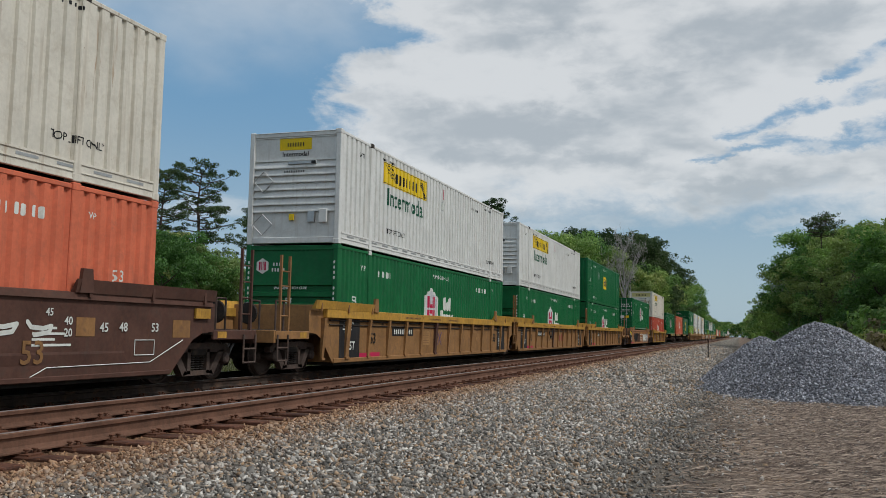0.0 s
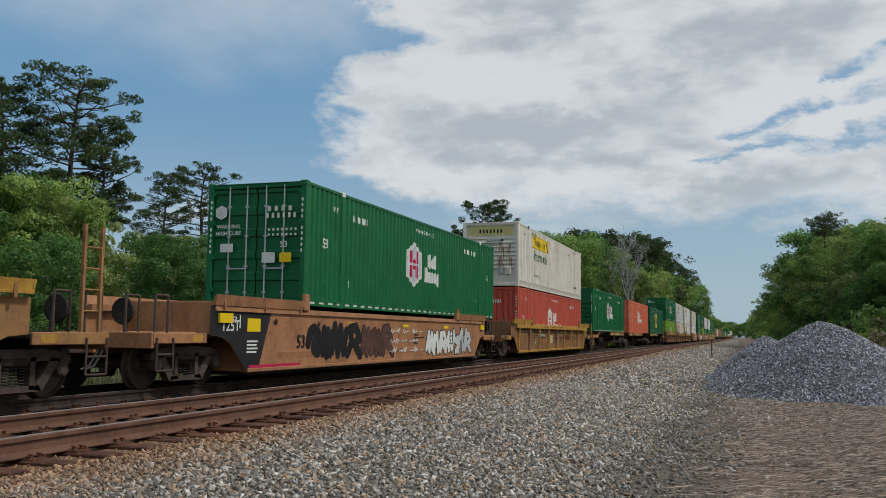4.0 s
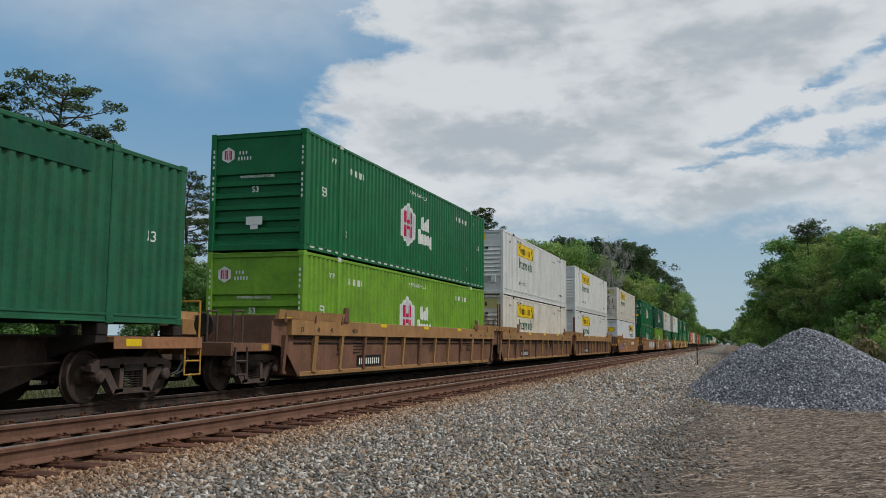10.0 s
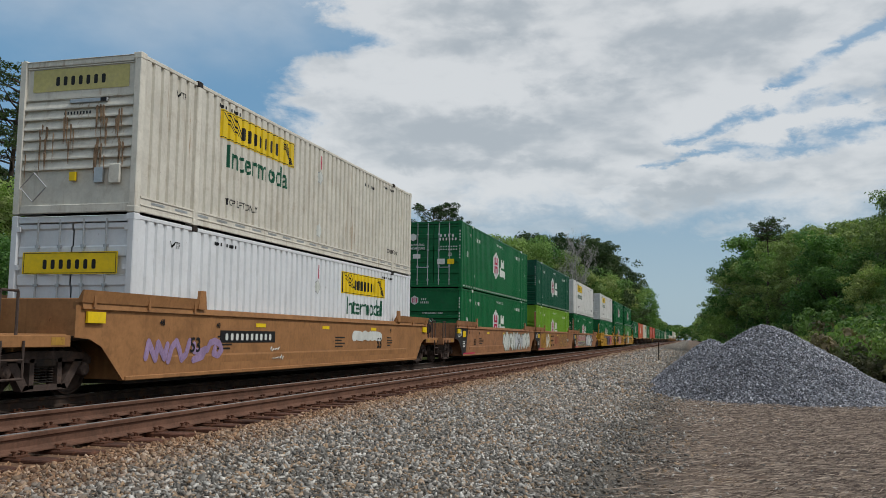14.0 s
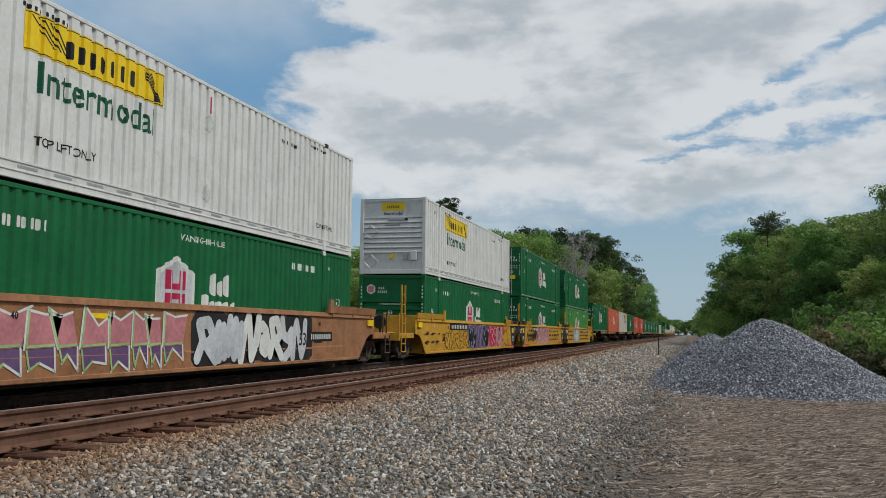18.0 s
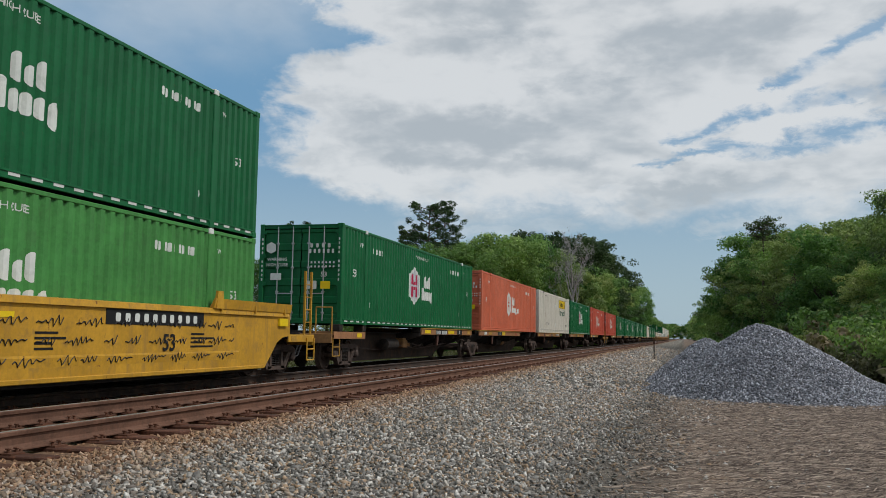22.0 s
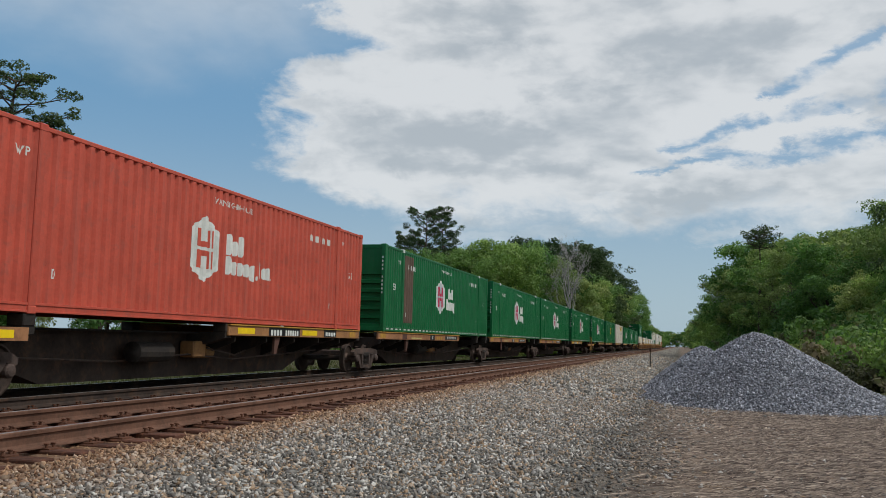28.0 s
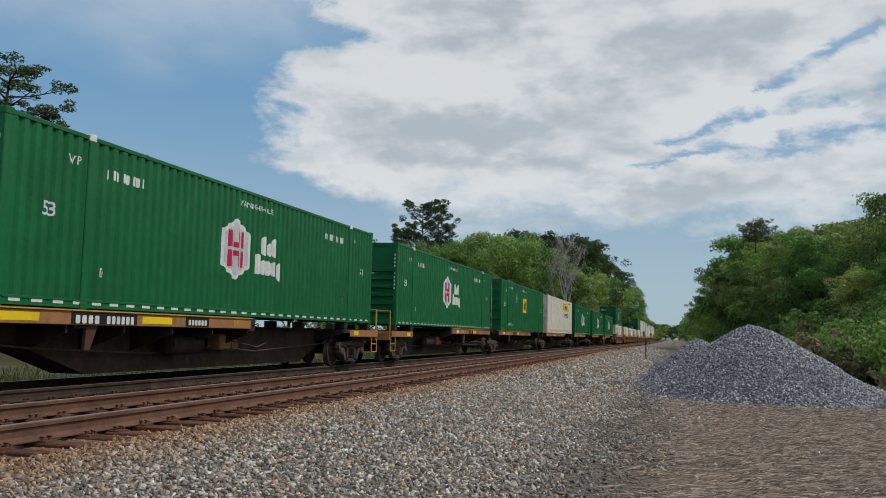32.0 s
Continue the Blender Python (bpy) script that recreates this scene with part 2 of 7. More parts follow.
M["square"] = surface("bluish_green_paint", (0.018, 0.115, 0.055), 0.5, vary=0.16, dirt=(0.05, 0.09, 0.05), dirt_amount=0.4, streak=0.4, rust=0.25)
M["yellow"] = surface("yellow_decal", (0.80, 0.56, 0.012), 0.45, vary=0.08, dirt=(0.45, 0.35, 0.06), dirt_amount=0.3, streak=0.25)
M["ink"] = surface("black_decal", (0.016, 0.016, 0.017), 0.5, vary=0.2)
M["letter"] = surface("white_decal", (0.66, 0.68, 0.64), 0.5, vary=0.08, dirt=(0.30, 0.34, 0.29), dirt_amount=0.4)
M["leafgreen"] = surface("green_decal", (0.012, 0.095, 0.052), 0.5, vary=0.12)
M["crimson"] = surface("red_decal", (0.46, 0.022, 0.075), 0.5, vary=0.12)
M["navy"] = surface("navy_decal", (0.02, 0.035, 0.10), 0.5, vary=0.12)
M["silver"] = surface("galvanised_steel", (0.46, 0.47, 0.47), 0.45, 0.7, vary=0.15, rust=0.3)
M["tan"] = surface("tan_car_paint", (0.290, 0.152, 0.060), 0.65, vary=0.18, dirt=(0.150, 0.082, 0.052), dirt_amount=0.7, streak=0.5, rust=0.6, bump=0.15)
M["ochre"] = surface("yellow_car_paint", (0.54, 0.29, 0.030), 0.55, vary=0.15, dirt=(0.26, 0.15, 0.055), dirt_amount=0.6, streak=0.55, rust=0.7)
M["gold"] = surface("weathered_yellow_paint", (0.46, 0.255, 0.045), 0.65, vary=0.2, dirt=(0.20, 0.11, 0.045), dirt_amount=0.6, streak=0.6, rust=0.9)
M["dullgold"] = surface("grimy_yellow_brown_paint", (0.215, 0.100, 0.052), 0.68, vary=0.2, col2=(0.29, 0.150, 0.062), dirt=(0.085, 0.052, 0.038), dirt_amount=0.75, streak=0.6, rust=0.9, bump=0.15)
M["rustorange"] = surface("rusty_orange_tan_paint", (0.345, 0.165, 0.078), 0.66, vary=0.2, dirt=(0.13, 0.07, 0.045), dirt_amount=0.6, streak=0.5, rust=0.7, bump=0.15)
M["paleyellow"] = surface("faded_yellow_decal", (0.56, 0.50, 0.20), 0.6, vary=0.12, dirt=(0.42, 0.36, 0.22), dirt_amount=0.5, streak=0.4)
M["brown"] = surface("oxide_brown_paint", (0.095, 0.046, 0.034), 0.68, vary=0.22, dirt=(0.075, 0.05, 0.04), dirt_amount=0.6, streak=0.5, rust=0.6, bump=0.15)
M["rusttan"] = surface("rusty_tan_paint", (0.168, 0.086, 0.054), 0.68, vary=0.22, dirt=(0.10, 0.055, 0.035), dirt_amount=0.6, streak=0.5, drip=0.3, rust=0.8, bump=0.15)
M["black"] = surface("black_car_paint", (0.022, 0.022, 0.024), 0.6, vary=0.25, dirt=(0.07, 0.055, 0.045), dirt_amount=0.5, streak=0.3)
M["grime"] = surface("grimy_steel", (0.035, 0.030, 0.027), 0.75, 0.2, vary=0.3, dirt=(0.10, 0.065, 0.04), dirt_amount=0.5, rust=0.4, bump=0.2)
M["sill"] = surface("rusty_dark_steel", (0.058, 0.042, 0.034), 0.78, 0.1, vary=0.3, dirt=(0.15, 0.075, 0.04), dirt_amount=0.55, rust=0.5, bump=0.2)
M["truckiron"] = surface("dusty_cast_iron", (0.085, 0.062, 0.053), 0.8, 0.1, vary=0.3, dirt=(0.17, 0.10, 0.065), dirt_amount=0.5, rust=0.3, bump=0.3)
M["wheel"] = surface("wheel_steel", (0.075, 0.055, 0.045), 0.65, 0.4, vary=0.25, dirt=(0.11, 0.07, 0.05), dirt_amount=0.4)
M["rail_side"] = surface("rusty_rail", (0.150, 0.078, 0.052), 0.8, 0.1, vary=0.25, scale=2.5, dirt=(0.075, 0.045, 0.032), dirt_amount=0.5, bump=0.25, bump_scale=90)
M["rail_top"] = surface("polished_rail_head", (0.34, 0.325, 0.31), 0.36, 0.7, vary=0.15, scale=3, dirt=(0.12, 0.07, 0.05), dirt_amount=0.4)
M["tie"] = surface("creosoted_timber", (0.085, 0.038, 0.025), 0.85, vary=0.4, scale=3, rand=0.3, dirt=(0.24, 0.095, 0.045), dirt_amount=0.6, bump=0.5, bump_scale=40)
M["plate"] = surface("rusty_plate", (0.13, 0.058, 0.035), 0.85, 0.1, vary=0.3, scale=6, bump=0.3)
M["bark"] = surface("tree_bark", (0.085, 0.065, 0.05), 0.9, vary=0.35, scale=3, bump=0.6, bump_scale=18)
M["greybark"] = surface("pale_bark", (0.36, 0.345, 0.325), 0.9, vary=0.25, scale=3, bump=0.4, bump_scale=18)
M["paleblue"] = surface("light_grey_spray_paint", (0.52, 0.54, 0.56), 0.5, vary=0.2)
M["mint"] = surface("light_green_spray_paint", (0.33, 0.50, 0.20), 0.5, vary=0.2)
M["pink"] = surface("pink_spray_paint", (0.50, 0.20, 0.22), 0.5, vary=0.2)
M["skyblue"] = surface("pale_blue_spray_paint", (0.36, 0.47, 0.55), 0.5, vary=0.2)
M["teal"] = surface("teal_spray_paint", (0.08, 0.22, 0.17), 0.5, vary=0.2)
M["violet"] = surface("violet_spray_paint", (0.13, 0.075, 0.17), 0.5, vary=0.2)
M["lilac"] = surface("lilac_spray_paint", (0.34, 0.24, 0.40), 0.5, vary=0.2)
M["fadedpink"] = surface("faded_pink_spray_paint", (0.50, 0.27, 0.25), 0.55, vary=0.25)

# ---- mesh helpers ----


class Mesh:
    """Gathers faces; every piece is added with plain numbers."""

    def __init__(self):
        self.v, self.f = [], []

    def add(self, verts, faces):
        k = len(self.v)
        self.v += [tuple(p) for p in verts]
        self.f += [tuple(i + k for i in q) for q in faces]
        return self

    def box(self, x0, x1, y0, y1, z0, z1, bev=0.0):
        if bev <= 0:
            v = [(x, y, z) for z in (z0, z1) for y in (y0, y1) for x in (x0, x1)]
            return self.add(v, [(0, 2, 3, 1), (4, 5, 7, 6), (0, 1, 5, 4), (1, 3, 7, 5), (3, 2, 6, 7), (2, 0, 4, 6)])
        b = min(bev, (x1 - x0) / 2.2, (y1 - y0) / 2.2, (z1 - z0) / 2.2)
        ring = lambda d, z: [(x0 + d, y0 + b, z), (x0 + b, y0 + d, z), (x1 - b, y0 + d, z), (x1 - d, y0 + b, z),
                             (x1 - d, y1 - b, z), (x1 - b, y1 - d, z), (x0 + b, y1 - d, z), (x0 + d, y1 - b, z)]
        return self.loft([ring(b, z0), ring(0, z0 + b), ring(0, z1 - b), ring(b, z1)])

    def loft(self, rings, caps=True, closed=True):
        n = len(rings[0])
        faces = []
        for i in range(len(rings) - 1):
            for j in range(n if closed else n - 1):
                a, b = i * n + j, i * n + (j + 1) % n
                faces.append((a, b, b + n, a + n))
        if caps:
            faces.append(tuple(range(n - 1, -1, -1)))
            faces.append(tuple(range((len(rings) - 1) * n, len(rings) * n)))
        return self.add([p for r in rings for p in r], faces)

    def prism(self, outline, lo, hi, axis="x"):
        """Extrudes a closed outline; (y, z) pairs along x, (x, z) along y, (x, y) along z."""
        if axis == "x":
            rings = [[(h, a, b) for a, b in outline] for h in (lo, hi)]
        elif axis == "y":
            rings = [[(a, h, b) for a, b in outline] for h in (lo, hi)]
        else:
            rings = [[(a, b, h) for a, b in outline] for h in (lo, hi)]
        return self.loft(rings)

    def tube(self, pts, r, n=6):
        """A round bar along a list of points; r a number or a list."""
        pts = [Vector(p) for p in pts]
        rings = []
        for i, p in enumerate(pts):
            d = (pts[min(i + 1, len(pts) - 1)] - pts[max(i - 1, 0)]).normalized()
            u = d.cross(Vector((0, 0, 1) if abs(d.z) < 0.9 else (1, 0, 0))).normalized()
            w = d.cross(u)
            rr = r[i] if hasattr(r, "__len__") else r
            rings.append([p + (u * math.cos(t) + w * math.sin(t)) * rr for t in [2 * math.pi * k / n for k in range(n)]])
        return self.loft(rings)

    def lathe(self, profile, centre=(0, 0, 0), axis="x", n=24):
        """Turns (along, radius) pairs about an axis."""
        rings = []
        for h, r in profile:
            ring = []
            for k in range(n):
                t = 2 * math.pi * k / n
                c, s = r * math.cos(t), r * math.sin(t)
                p = (h, c, s) if axis == "x" else ((c, h, s) if axis == "y" else (c, s, h))
                ring.append(tuple(q + o for q, o in zip(p, centre)))
            rings.append(ring)
        return self.loft(rings)

    def data(self, name, mat, smooth=False):
        me = bpy.data.meshes.new(name)
        me.from_pydata(self.v, [], self.f)
        me.materials.append(mat)
        bm = bmesh.new()
        bm.from_mesh(me)
        bmesh.ops.recalc_face_normals(bm, faces=bm.faces)
        bm.to_mesh(me)
        bm.free()
        if smooth:
            me.polygons.foreach_set("use_smooth", [True] * len(me.polygons))
        return me


def part(name, mesh, mat, parent, label="", smooth=False):
    """One mesh object under a thing or a part; mesh may be a Mesh or ready mesh data."""
    ob = new(name, mesh.data(name, mat, smooth) if isinstance(mesh, Mesh) else mesh)
    ob.parent = parent
    if label:
        tagged(ob, label)
    return ob


def thing(name, label, category, group="", kind=""):
    ob = new(name)
    ob.empty_display_size = 0.2
    return tagged(ob, label, category, group, kind)


LETTERS = {}


def lettering(text, size, mat):
    """Flat mesh of a word, centred, lying in x-y."""
    key = (text, size, mat.name)
    if key not in LETTERS:
        cu = bpy.data.curves.new("lettering", "FONT")
        cu.body, cu.size, cu.align_x, cu.align_y = text, size, "CENTER", "CENTER"
        cu.extrude, cu.resolution_u, cu.offset = 0.0015, 2, 0.012 * size
        ob = new("lettering", cu)
        me = bpy.data.meshes.new_from_object(ob.evaluated_get(bpy.context.evaluated_depsgraph_get()))
        bpy.data.objects.remove(ob)
        bpy.data.curves.remove(cu)
        me.materials.clear()
        me.materials.append(mat)
        LETTERS[key] = me
    return LETTERS[key]


# turns flat lettering upright: on the side that faces +x, and on the end that faces -y
def on_side(x, y, z):
    return Matrix.Translation((x, y, z)) @ Matrix(((0, 0, 1, 0), (1, 0, 0, 0), (0, 1, 0, 0), (0, 0, 0, 1)))


def on_end(x, y, z):
    return Matrix.Translation((x, y, z)) @ Matrix(((1, 0, 0, 0), (0, 0, -1, 0), (0, 1, 0, 0), (0, 0, 0, 1)))


def place(ob, m):
    ob.matrix_basis = m
    return ob


def rounded(w, h, r, n=4):
    pts = []
    for cx, cy, a0 in ((w / 2 - r, h / 2 - r, 0), (-w / 2 + r, h / 2 - r, 90), (-w / 2 + r, -h / 2 + r, 180), (w / 2 - r, -h / 2 + r, 270)):
        for k in range(n + 1):
            t = radians(a0 + 90 * k / n)
            pts.append((cx + r * math.cos(t), cy + r * math.sin(t)))
    return pts


def plates(shapes, thick=0.003):
    """Flat plates in x-y: a list of (outline, height)."""
    m = Mesh()
    for outline, h in shapes:
        m.prism(outline, h, h + thick, "z")
    return m


def moved(outline, dx, dy):
    return [(x + dx, y + dy) for x, y in outline]


# ---- ground ----
PILE = ((2.2, 27.6, 2.16, 3.2, 4.2), (0.72, 31.6, 1.66, 2.0, 3.2), (4.0, 27.0, 0.95, 1.9, 3.4), (2.9, 27.2, 1.72, 2.65, 3.9))


def smooth01(t):
    t = min(1.0, max(0.0, t))
    return t * t * (3 - 2 * t)


def ground_z(x, y):
    """Height of the ground: two ballasted tracks, a shoulder, the service road, a low bank under the woods."""
    if x < -15.5:
        return -0.15 - 0.25 * smooth01((-15.5 - x) / 8) + 0.12 * noise.noise(Vector((x * 0.15, y * 0.15, 0)))
    if x < -13.2:
        return -0.15 + 0.47 * smooth01((x + 15.5) / 2.3)
    if x < -9.2:
        return 0.285
    if x < -8.4:
        return 0.285 + 0.093 * smooth01((x + 9.2) / 0.8)
    if x < -5.4:
        return 0.378 + 0.03 * noise.noise(Vector((x * 1.6, y * 1.6, 7)))
    bump = 0.025 * noise.noise(Vector((x * 1.3, y * 1.3, 2)))
    if x < 0.2:
        return 0.378 - 0.398 * smooth01((x + 5.4) / 5.6) + bump
    return -0.02 + 0.9 * smooth01((x - 8.0) / 9) + bump


def pile_z(x, y):
    """Height of the heap of crushed stone."""
    h = -0.3
    for px, py, ph, rx, ry in PILE:
        d = math.sqrt(((x - px) / rx) ** 2 + ((y - py) / ry) ** 2)
        h = max(h, ph * (1.06 - 1.0 * math.sqrt(d * d + 0.02)))
    return h + 0.07 * noise.noise(Vector((x * 1.1, y * 1.1, 5))) + 0.03 * noise.noise(Vector((x * 4, y * 4, 1)))


def ground_material():
    m = bpy.data.materials.new("ballast_earth_and_grass")
    m.use_nodes = True
    g = Tree(m.node_tree)
    bsdf = g.n("ShaderNodeBsdfPrincipled")
    out = g.n("ShaderNodeOutputMaterial")
    g.t.links.new(bsdf.outputs[0], out.inputs[0])
    p = g.n("ShaderNodeTexCoord").outputs["Object"]
    sep = g.n("ShaderNodeSeparateXYZ")
    g.put(sep.inputs[0], p)
    x, y = sep.outputs[0], sep.outputs[1]
    wob = g.math("MULTIPLY", g.math("SUBTRACT", g.noise(p, 0.35, 5, 0.6), 0.5), 2.4)
    xx = g.math("ADD", x, wob)
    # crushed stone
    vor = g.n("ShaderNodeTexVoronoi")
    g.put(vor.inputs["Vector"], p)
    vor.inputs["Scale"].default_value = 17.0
    stone = g.mix(g.ramp(g.noise(p, 0.9, 4, 0.6), 0.3, 0.7), (0.20, 0.185, 0.165), (0.335, 0.32, 0.295))
    stone = g.mix(1.0, stone, g.mix(g.ramp(y, 22.0, 45.0), (0.64, 0.62, 0.59), (1.0, 0.97, 0.92)), "MULTIPLY")      # grit between the loose stones, darkened nearby to paint in the gaps' shade
    tone = g.n("ShaderNodeSeparateColor")
    g.put(tone.inputs[0], vor.outputs["Color"])
    stone = g.mix(1.0, stone, g.mix(tone.outputs[0], (0.45, 0.44, 0.42), (1.35, 1.33, 1.30)), "MULTIPLY")
    # crevices between the stone cells, their shade put into the colour
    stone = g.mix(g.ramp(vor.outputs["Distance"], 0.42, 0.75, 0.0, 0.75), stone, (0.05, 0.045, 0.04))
    # rust brown near the ties
    stone = g.mix(g.math("MULTIPLY", g.ramp(xx, -4.0, -5.3), 0.75), stone, (0.20, 0.105, 0.055))
    # trodden earth with dead straw on the service road
    straw = g.noise(g.vmath("MULTIPLY", p, (40.0, 95.0, 30.0)), 1.0, 6, 0.75, 0.4)
    earth = g.mix(g.ramp(straw, 0.35, 0.68), (0.108, 0.072, 0.052), (0.310, 0.222, 0.160))
    earth = g.mix(g.math("MULTIPLY", g.ramp(g.noise(p, 0.5, 5, 0.65), 0.50, 0.66), 0.6), earth, (0.235, 0.215, 0.19))
    f = g.ramp(g.math("ADD", xx, g.math("MULTIPLY", g.math("SUBTRACT", g.noise(p, 6.0, 4, 0.7), 0.5), 2.0)), -1.3, 0.7)
    earth = g.mix(g.math("MULTIPLY", g.ramp(g.noise(p, 1.3, 4, 0.6), 0.52, 0.70), 0.55), earth, (0.31, 0.205, 0.115))
    # shade under the trains, painted into the oily bed
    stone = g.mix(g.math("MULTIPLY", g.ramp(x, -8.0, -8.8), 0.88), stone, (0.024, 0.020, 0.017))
    c = g.mix(f, stone, earth)
    # dark wheel track between stone and road
    dark = g.math("MULTIPLY", g.ramp(g.math("ABSOLUTE", g.math("ADD", xx, 0.55)), 0.9, 0.1), 0.45)
    c = g.mix(dark, c, (0.085, 0.075, 0.063))
    # grass far left and right
    blade = g.noise(g.vmath("MULTIPLY", p, (9, 9, 3)), 1.0, 5, 0.7)
    grass = g.mix(g.ramp(blade, 0.32, 0.68), (0.030, 0.034, 0.014), (0.085, 0.088, 0.040))
    grass = g.mix(g.ramp(g.noise(p, 0.22, 4, 0.6), 0.42, 0.68, 0.0, 0.7), grass, (0.115, 0.098, 0.05))
    c = g.mix(g.ramp(xx, -14.2, -15.8), c, grass)
    c = g.mix(g.math("MULTIPLY", g.ramp(xx, 7.0, 9.5), 0.9), c, grass)
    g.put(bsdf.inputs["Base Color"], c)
    g.put(bsdf.inputs["Roughness"], 0.92)
    g.put(bsdf.inputs["Specular IOR Level"], 0.2)
    b = g.n("ShaderNodeBump")
    b.inputs["Strength"].default_value = 0.9
    b.inputs["Distance"].default_value = 0.03
    hgt = g.math("ADD", g.math("MULTIPLY", g.math("SUBTRACT", 1.0, vor.outputs["Distance"]), g.math("SUBTRACT", 1.0, g.math("MULTIPLY", f, 0.8))), g.math("MULTIPLY", straw, 0.45))
    g.put(b.inputs["Height"], hgt)
    g.t.links.new(b.outputs[0], bsdf.inputs["Normal"])
    return m


def build_ground():
    xs = [-2600, -1200, -600, -300, -160, -90, -60, -40, -30, -24, -20, -17.5]
    xs += [-16 + 0.25 * i for i in range(0, 45)] + [-4.8 + 0.2 * i for i in range(0, 30)] + [1.4 + 0.6 * i for i in range(0, 26)]
    xs += [20, 26, 34, 50, 80, 140, 280, 600, 1200, 2600]
    ys = [-2600, -1200, -700, -300, -120, -50, -20, -8, 0]
    ys += [0.5 * i for i in range(1, 90)] + [46 + 2 * i for i in range(0, 40)] + [130, 150, 180, 220, 280, 360, 480, 650, 900, 1400, 2200, 4200]
    v = [(x, y, ground_z(x, y)) for y in ys for x in xs]
    n = len(xs)
    f = [(j * n + i, j * n + i + 1, (j + 1) * n + i + 1, (j + 1) * n + i) for j in range(len(ys) - 1) for i in range(n - 1)]
    me = bpy.data.meshes.new("ground")
    me.from_pydata(v, [], f)
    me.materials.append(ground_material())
    me.polygons.foreach_set("use_smooth", [True] * len(me.polygons))
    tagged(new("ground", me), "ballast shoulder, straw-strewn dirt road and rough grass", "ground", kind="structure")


build_ground()


def stone_material(name, dark, light, warm, warm_amount, trackside=True):
    m = bpy.data.materials.new(name)
    m.use_nodes = True
    g = Tree(m.node_tree)
    bsdf = g.n("ShaderNodeBsdfPrincipled")
    out = g.n("ShaderNodeOutputMaterial")
    g.t.links.new(bsdf.outputs[0], out.inputs[0])
    geo = g.n("ShaderNodeNewGeometry")
    p = g.n("ShaderNodeTexCoord").outputs["Object"]
    r = geo.outputs["Random Per Island"]
    r2 = g.math("FRACT", g.math("MULTIPLY", r, 17.31))
    r3 = g.math("FRACT", g.math("MULTIPLY", r, 71.7))
    c = g.mix(g.math("POWER", r, 2.2), dark, light)
    c = g.mix(g.ramp(g.noise(p, 28, 4, 0.65), 0.35, 0.7, 0.0, 0.5), c, dark)
    c = g.mix(g.math("MULTIPLY", g.ramp(r2, 0.62, 0.92), warm_amount), c, warm)
    c = g.mix(g.ramp(r3, 0.76, 0.92, 0.0, 0.6), c, (0.060, 0.057, 0.054))
    if trackside:
        sep = g.n("ShaderNodeSeparateXYZ")
        g.put(sep.inputs[0], p)
        rusty = g.math("MULTIPLY", g.ramp(g.math("ADD", sep.outputs[0], g.math("MULTIPLY", r2, 1.2)), -3.7, -5.0), 0.88)
        # soot-dark belt where wheels have churned earth into the stone
        belt = g.math("ADD", sep.outputs[0], g.math("MULTIPLY", g.math("SUBTRACT", g.noise(p, 0.45, 4, 0.6), 0.5), 2.6))
        c = g.mix(g.math("MULTIPLY", g.ramp(g.math("ABSOLUTE", g.math("ADD", belt, 0.75)), 0.9, 0.1), 0.42), c, (0.075, 0.068, 0.060))
        c = g.mix(rusty, c, g.mix(r, (0.11, 0.05, 0.025), (0.42, 0.235, 0.12)))
        # shade under the cars on the far track, painted over oil and soot
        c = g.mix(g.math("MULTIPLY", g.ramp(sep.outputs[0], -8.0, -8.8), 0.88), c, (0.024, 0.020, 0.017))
    g.put(bsdf.inputs["Base Color"], c)
    bsdf.inputs["Roughness"].default_value = 0.9
    bsdf.inputs["Specular IOR Level"].default_value = 0.25
    return m


def stone_field(name, spots, zs, sizes, mat, label, category, seed):
    """Many broken stones in one mesh: jittered eight-cornered blocks, sunk by a third."""
    rng = np.random.default_rng(seed)
    cube = np.array([(x, y, z) for z in (-1, 1) for y in (-1, 1) for x in (-1, 1)]) * 0.62
    quad = np.array([(0, 2, 3, 1), (4, 5, 7, 6), (0, 1, 5, 4), (1, 3, 7, 5), (3, 2, 6, 7), (2, 0, 4, 6)])
    n = len(spots)
    v = cube[None] * (1 + rng.uniform(-0.75, 0.45, (n, 8, 3)))
    v = v * np.stack([rng.uniform(0.8, 2.1, n), rng.uniform(0.55, 1.15, n), rng.uniform(0.34, 0.85, n)], 1)[:, None] * sizes[:, None, None]
    q = rng.normal(size=(n, 4))
    q[:, 1:3] *= 0.45
    q /= np.linalg.norm(q, axis=1)[:, None]
    w, x, y, z = q.T
    rot = np.stack([1 - 2 * (y * y + z * z), 2 * (x * y - z * w), 2 * (x * z + y * w), 2 * (x * y + z * w), 1 - 2 * (x * x + z * z), 2 * (y * z - x * w),
                    2 * (x * z - y * w), 2 * (y * z + x * w), 1 - 2 * (x * x + y * y)], 1).reshape(n, 3, 3)
    v = np.einsum("nij,nkj->nki", rot, v)
    v += np.concatenate([spots, (zs + sizes * 0.22)[:, None]], 1)[:, None]
    f = (quad[None] + 8 * np.arange(n)[:, None, None]).reshape(-1)
    me = bpy.data.meshes.new(name)
    me.vertices.add(n * 8)
    me.vertices.foreach_set("co", v.reshape(-1).astype(np.float32))
    me.loops.add(len(f))
    me.loops.foreach_set("vertex_index", f.astype(np.int32))
    me.polygons.add(n * 6)
    me.polygons.foreach_set("loop_start", np.arange(0, n * 24, 4, dtype=np.int32))
    me.update(calc_edges=True)
    me.materials.append(mat)
    tagged(new(name, me), label, category, kind="stuff")


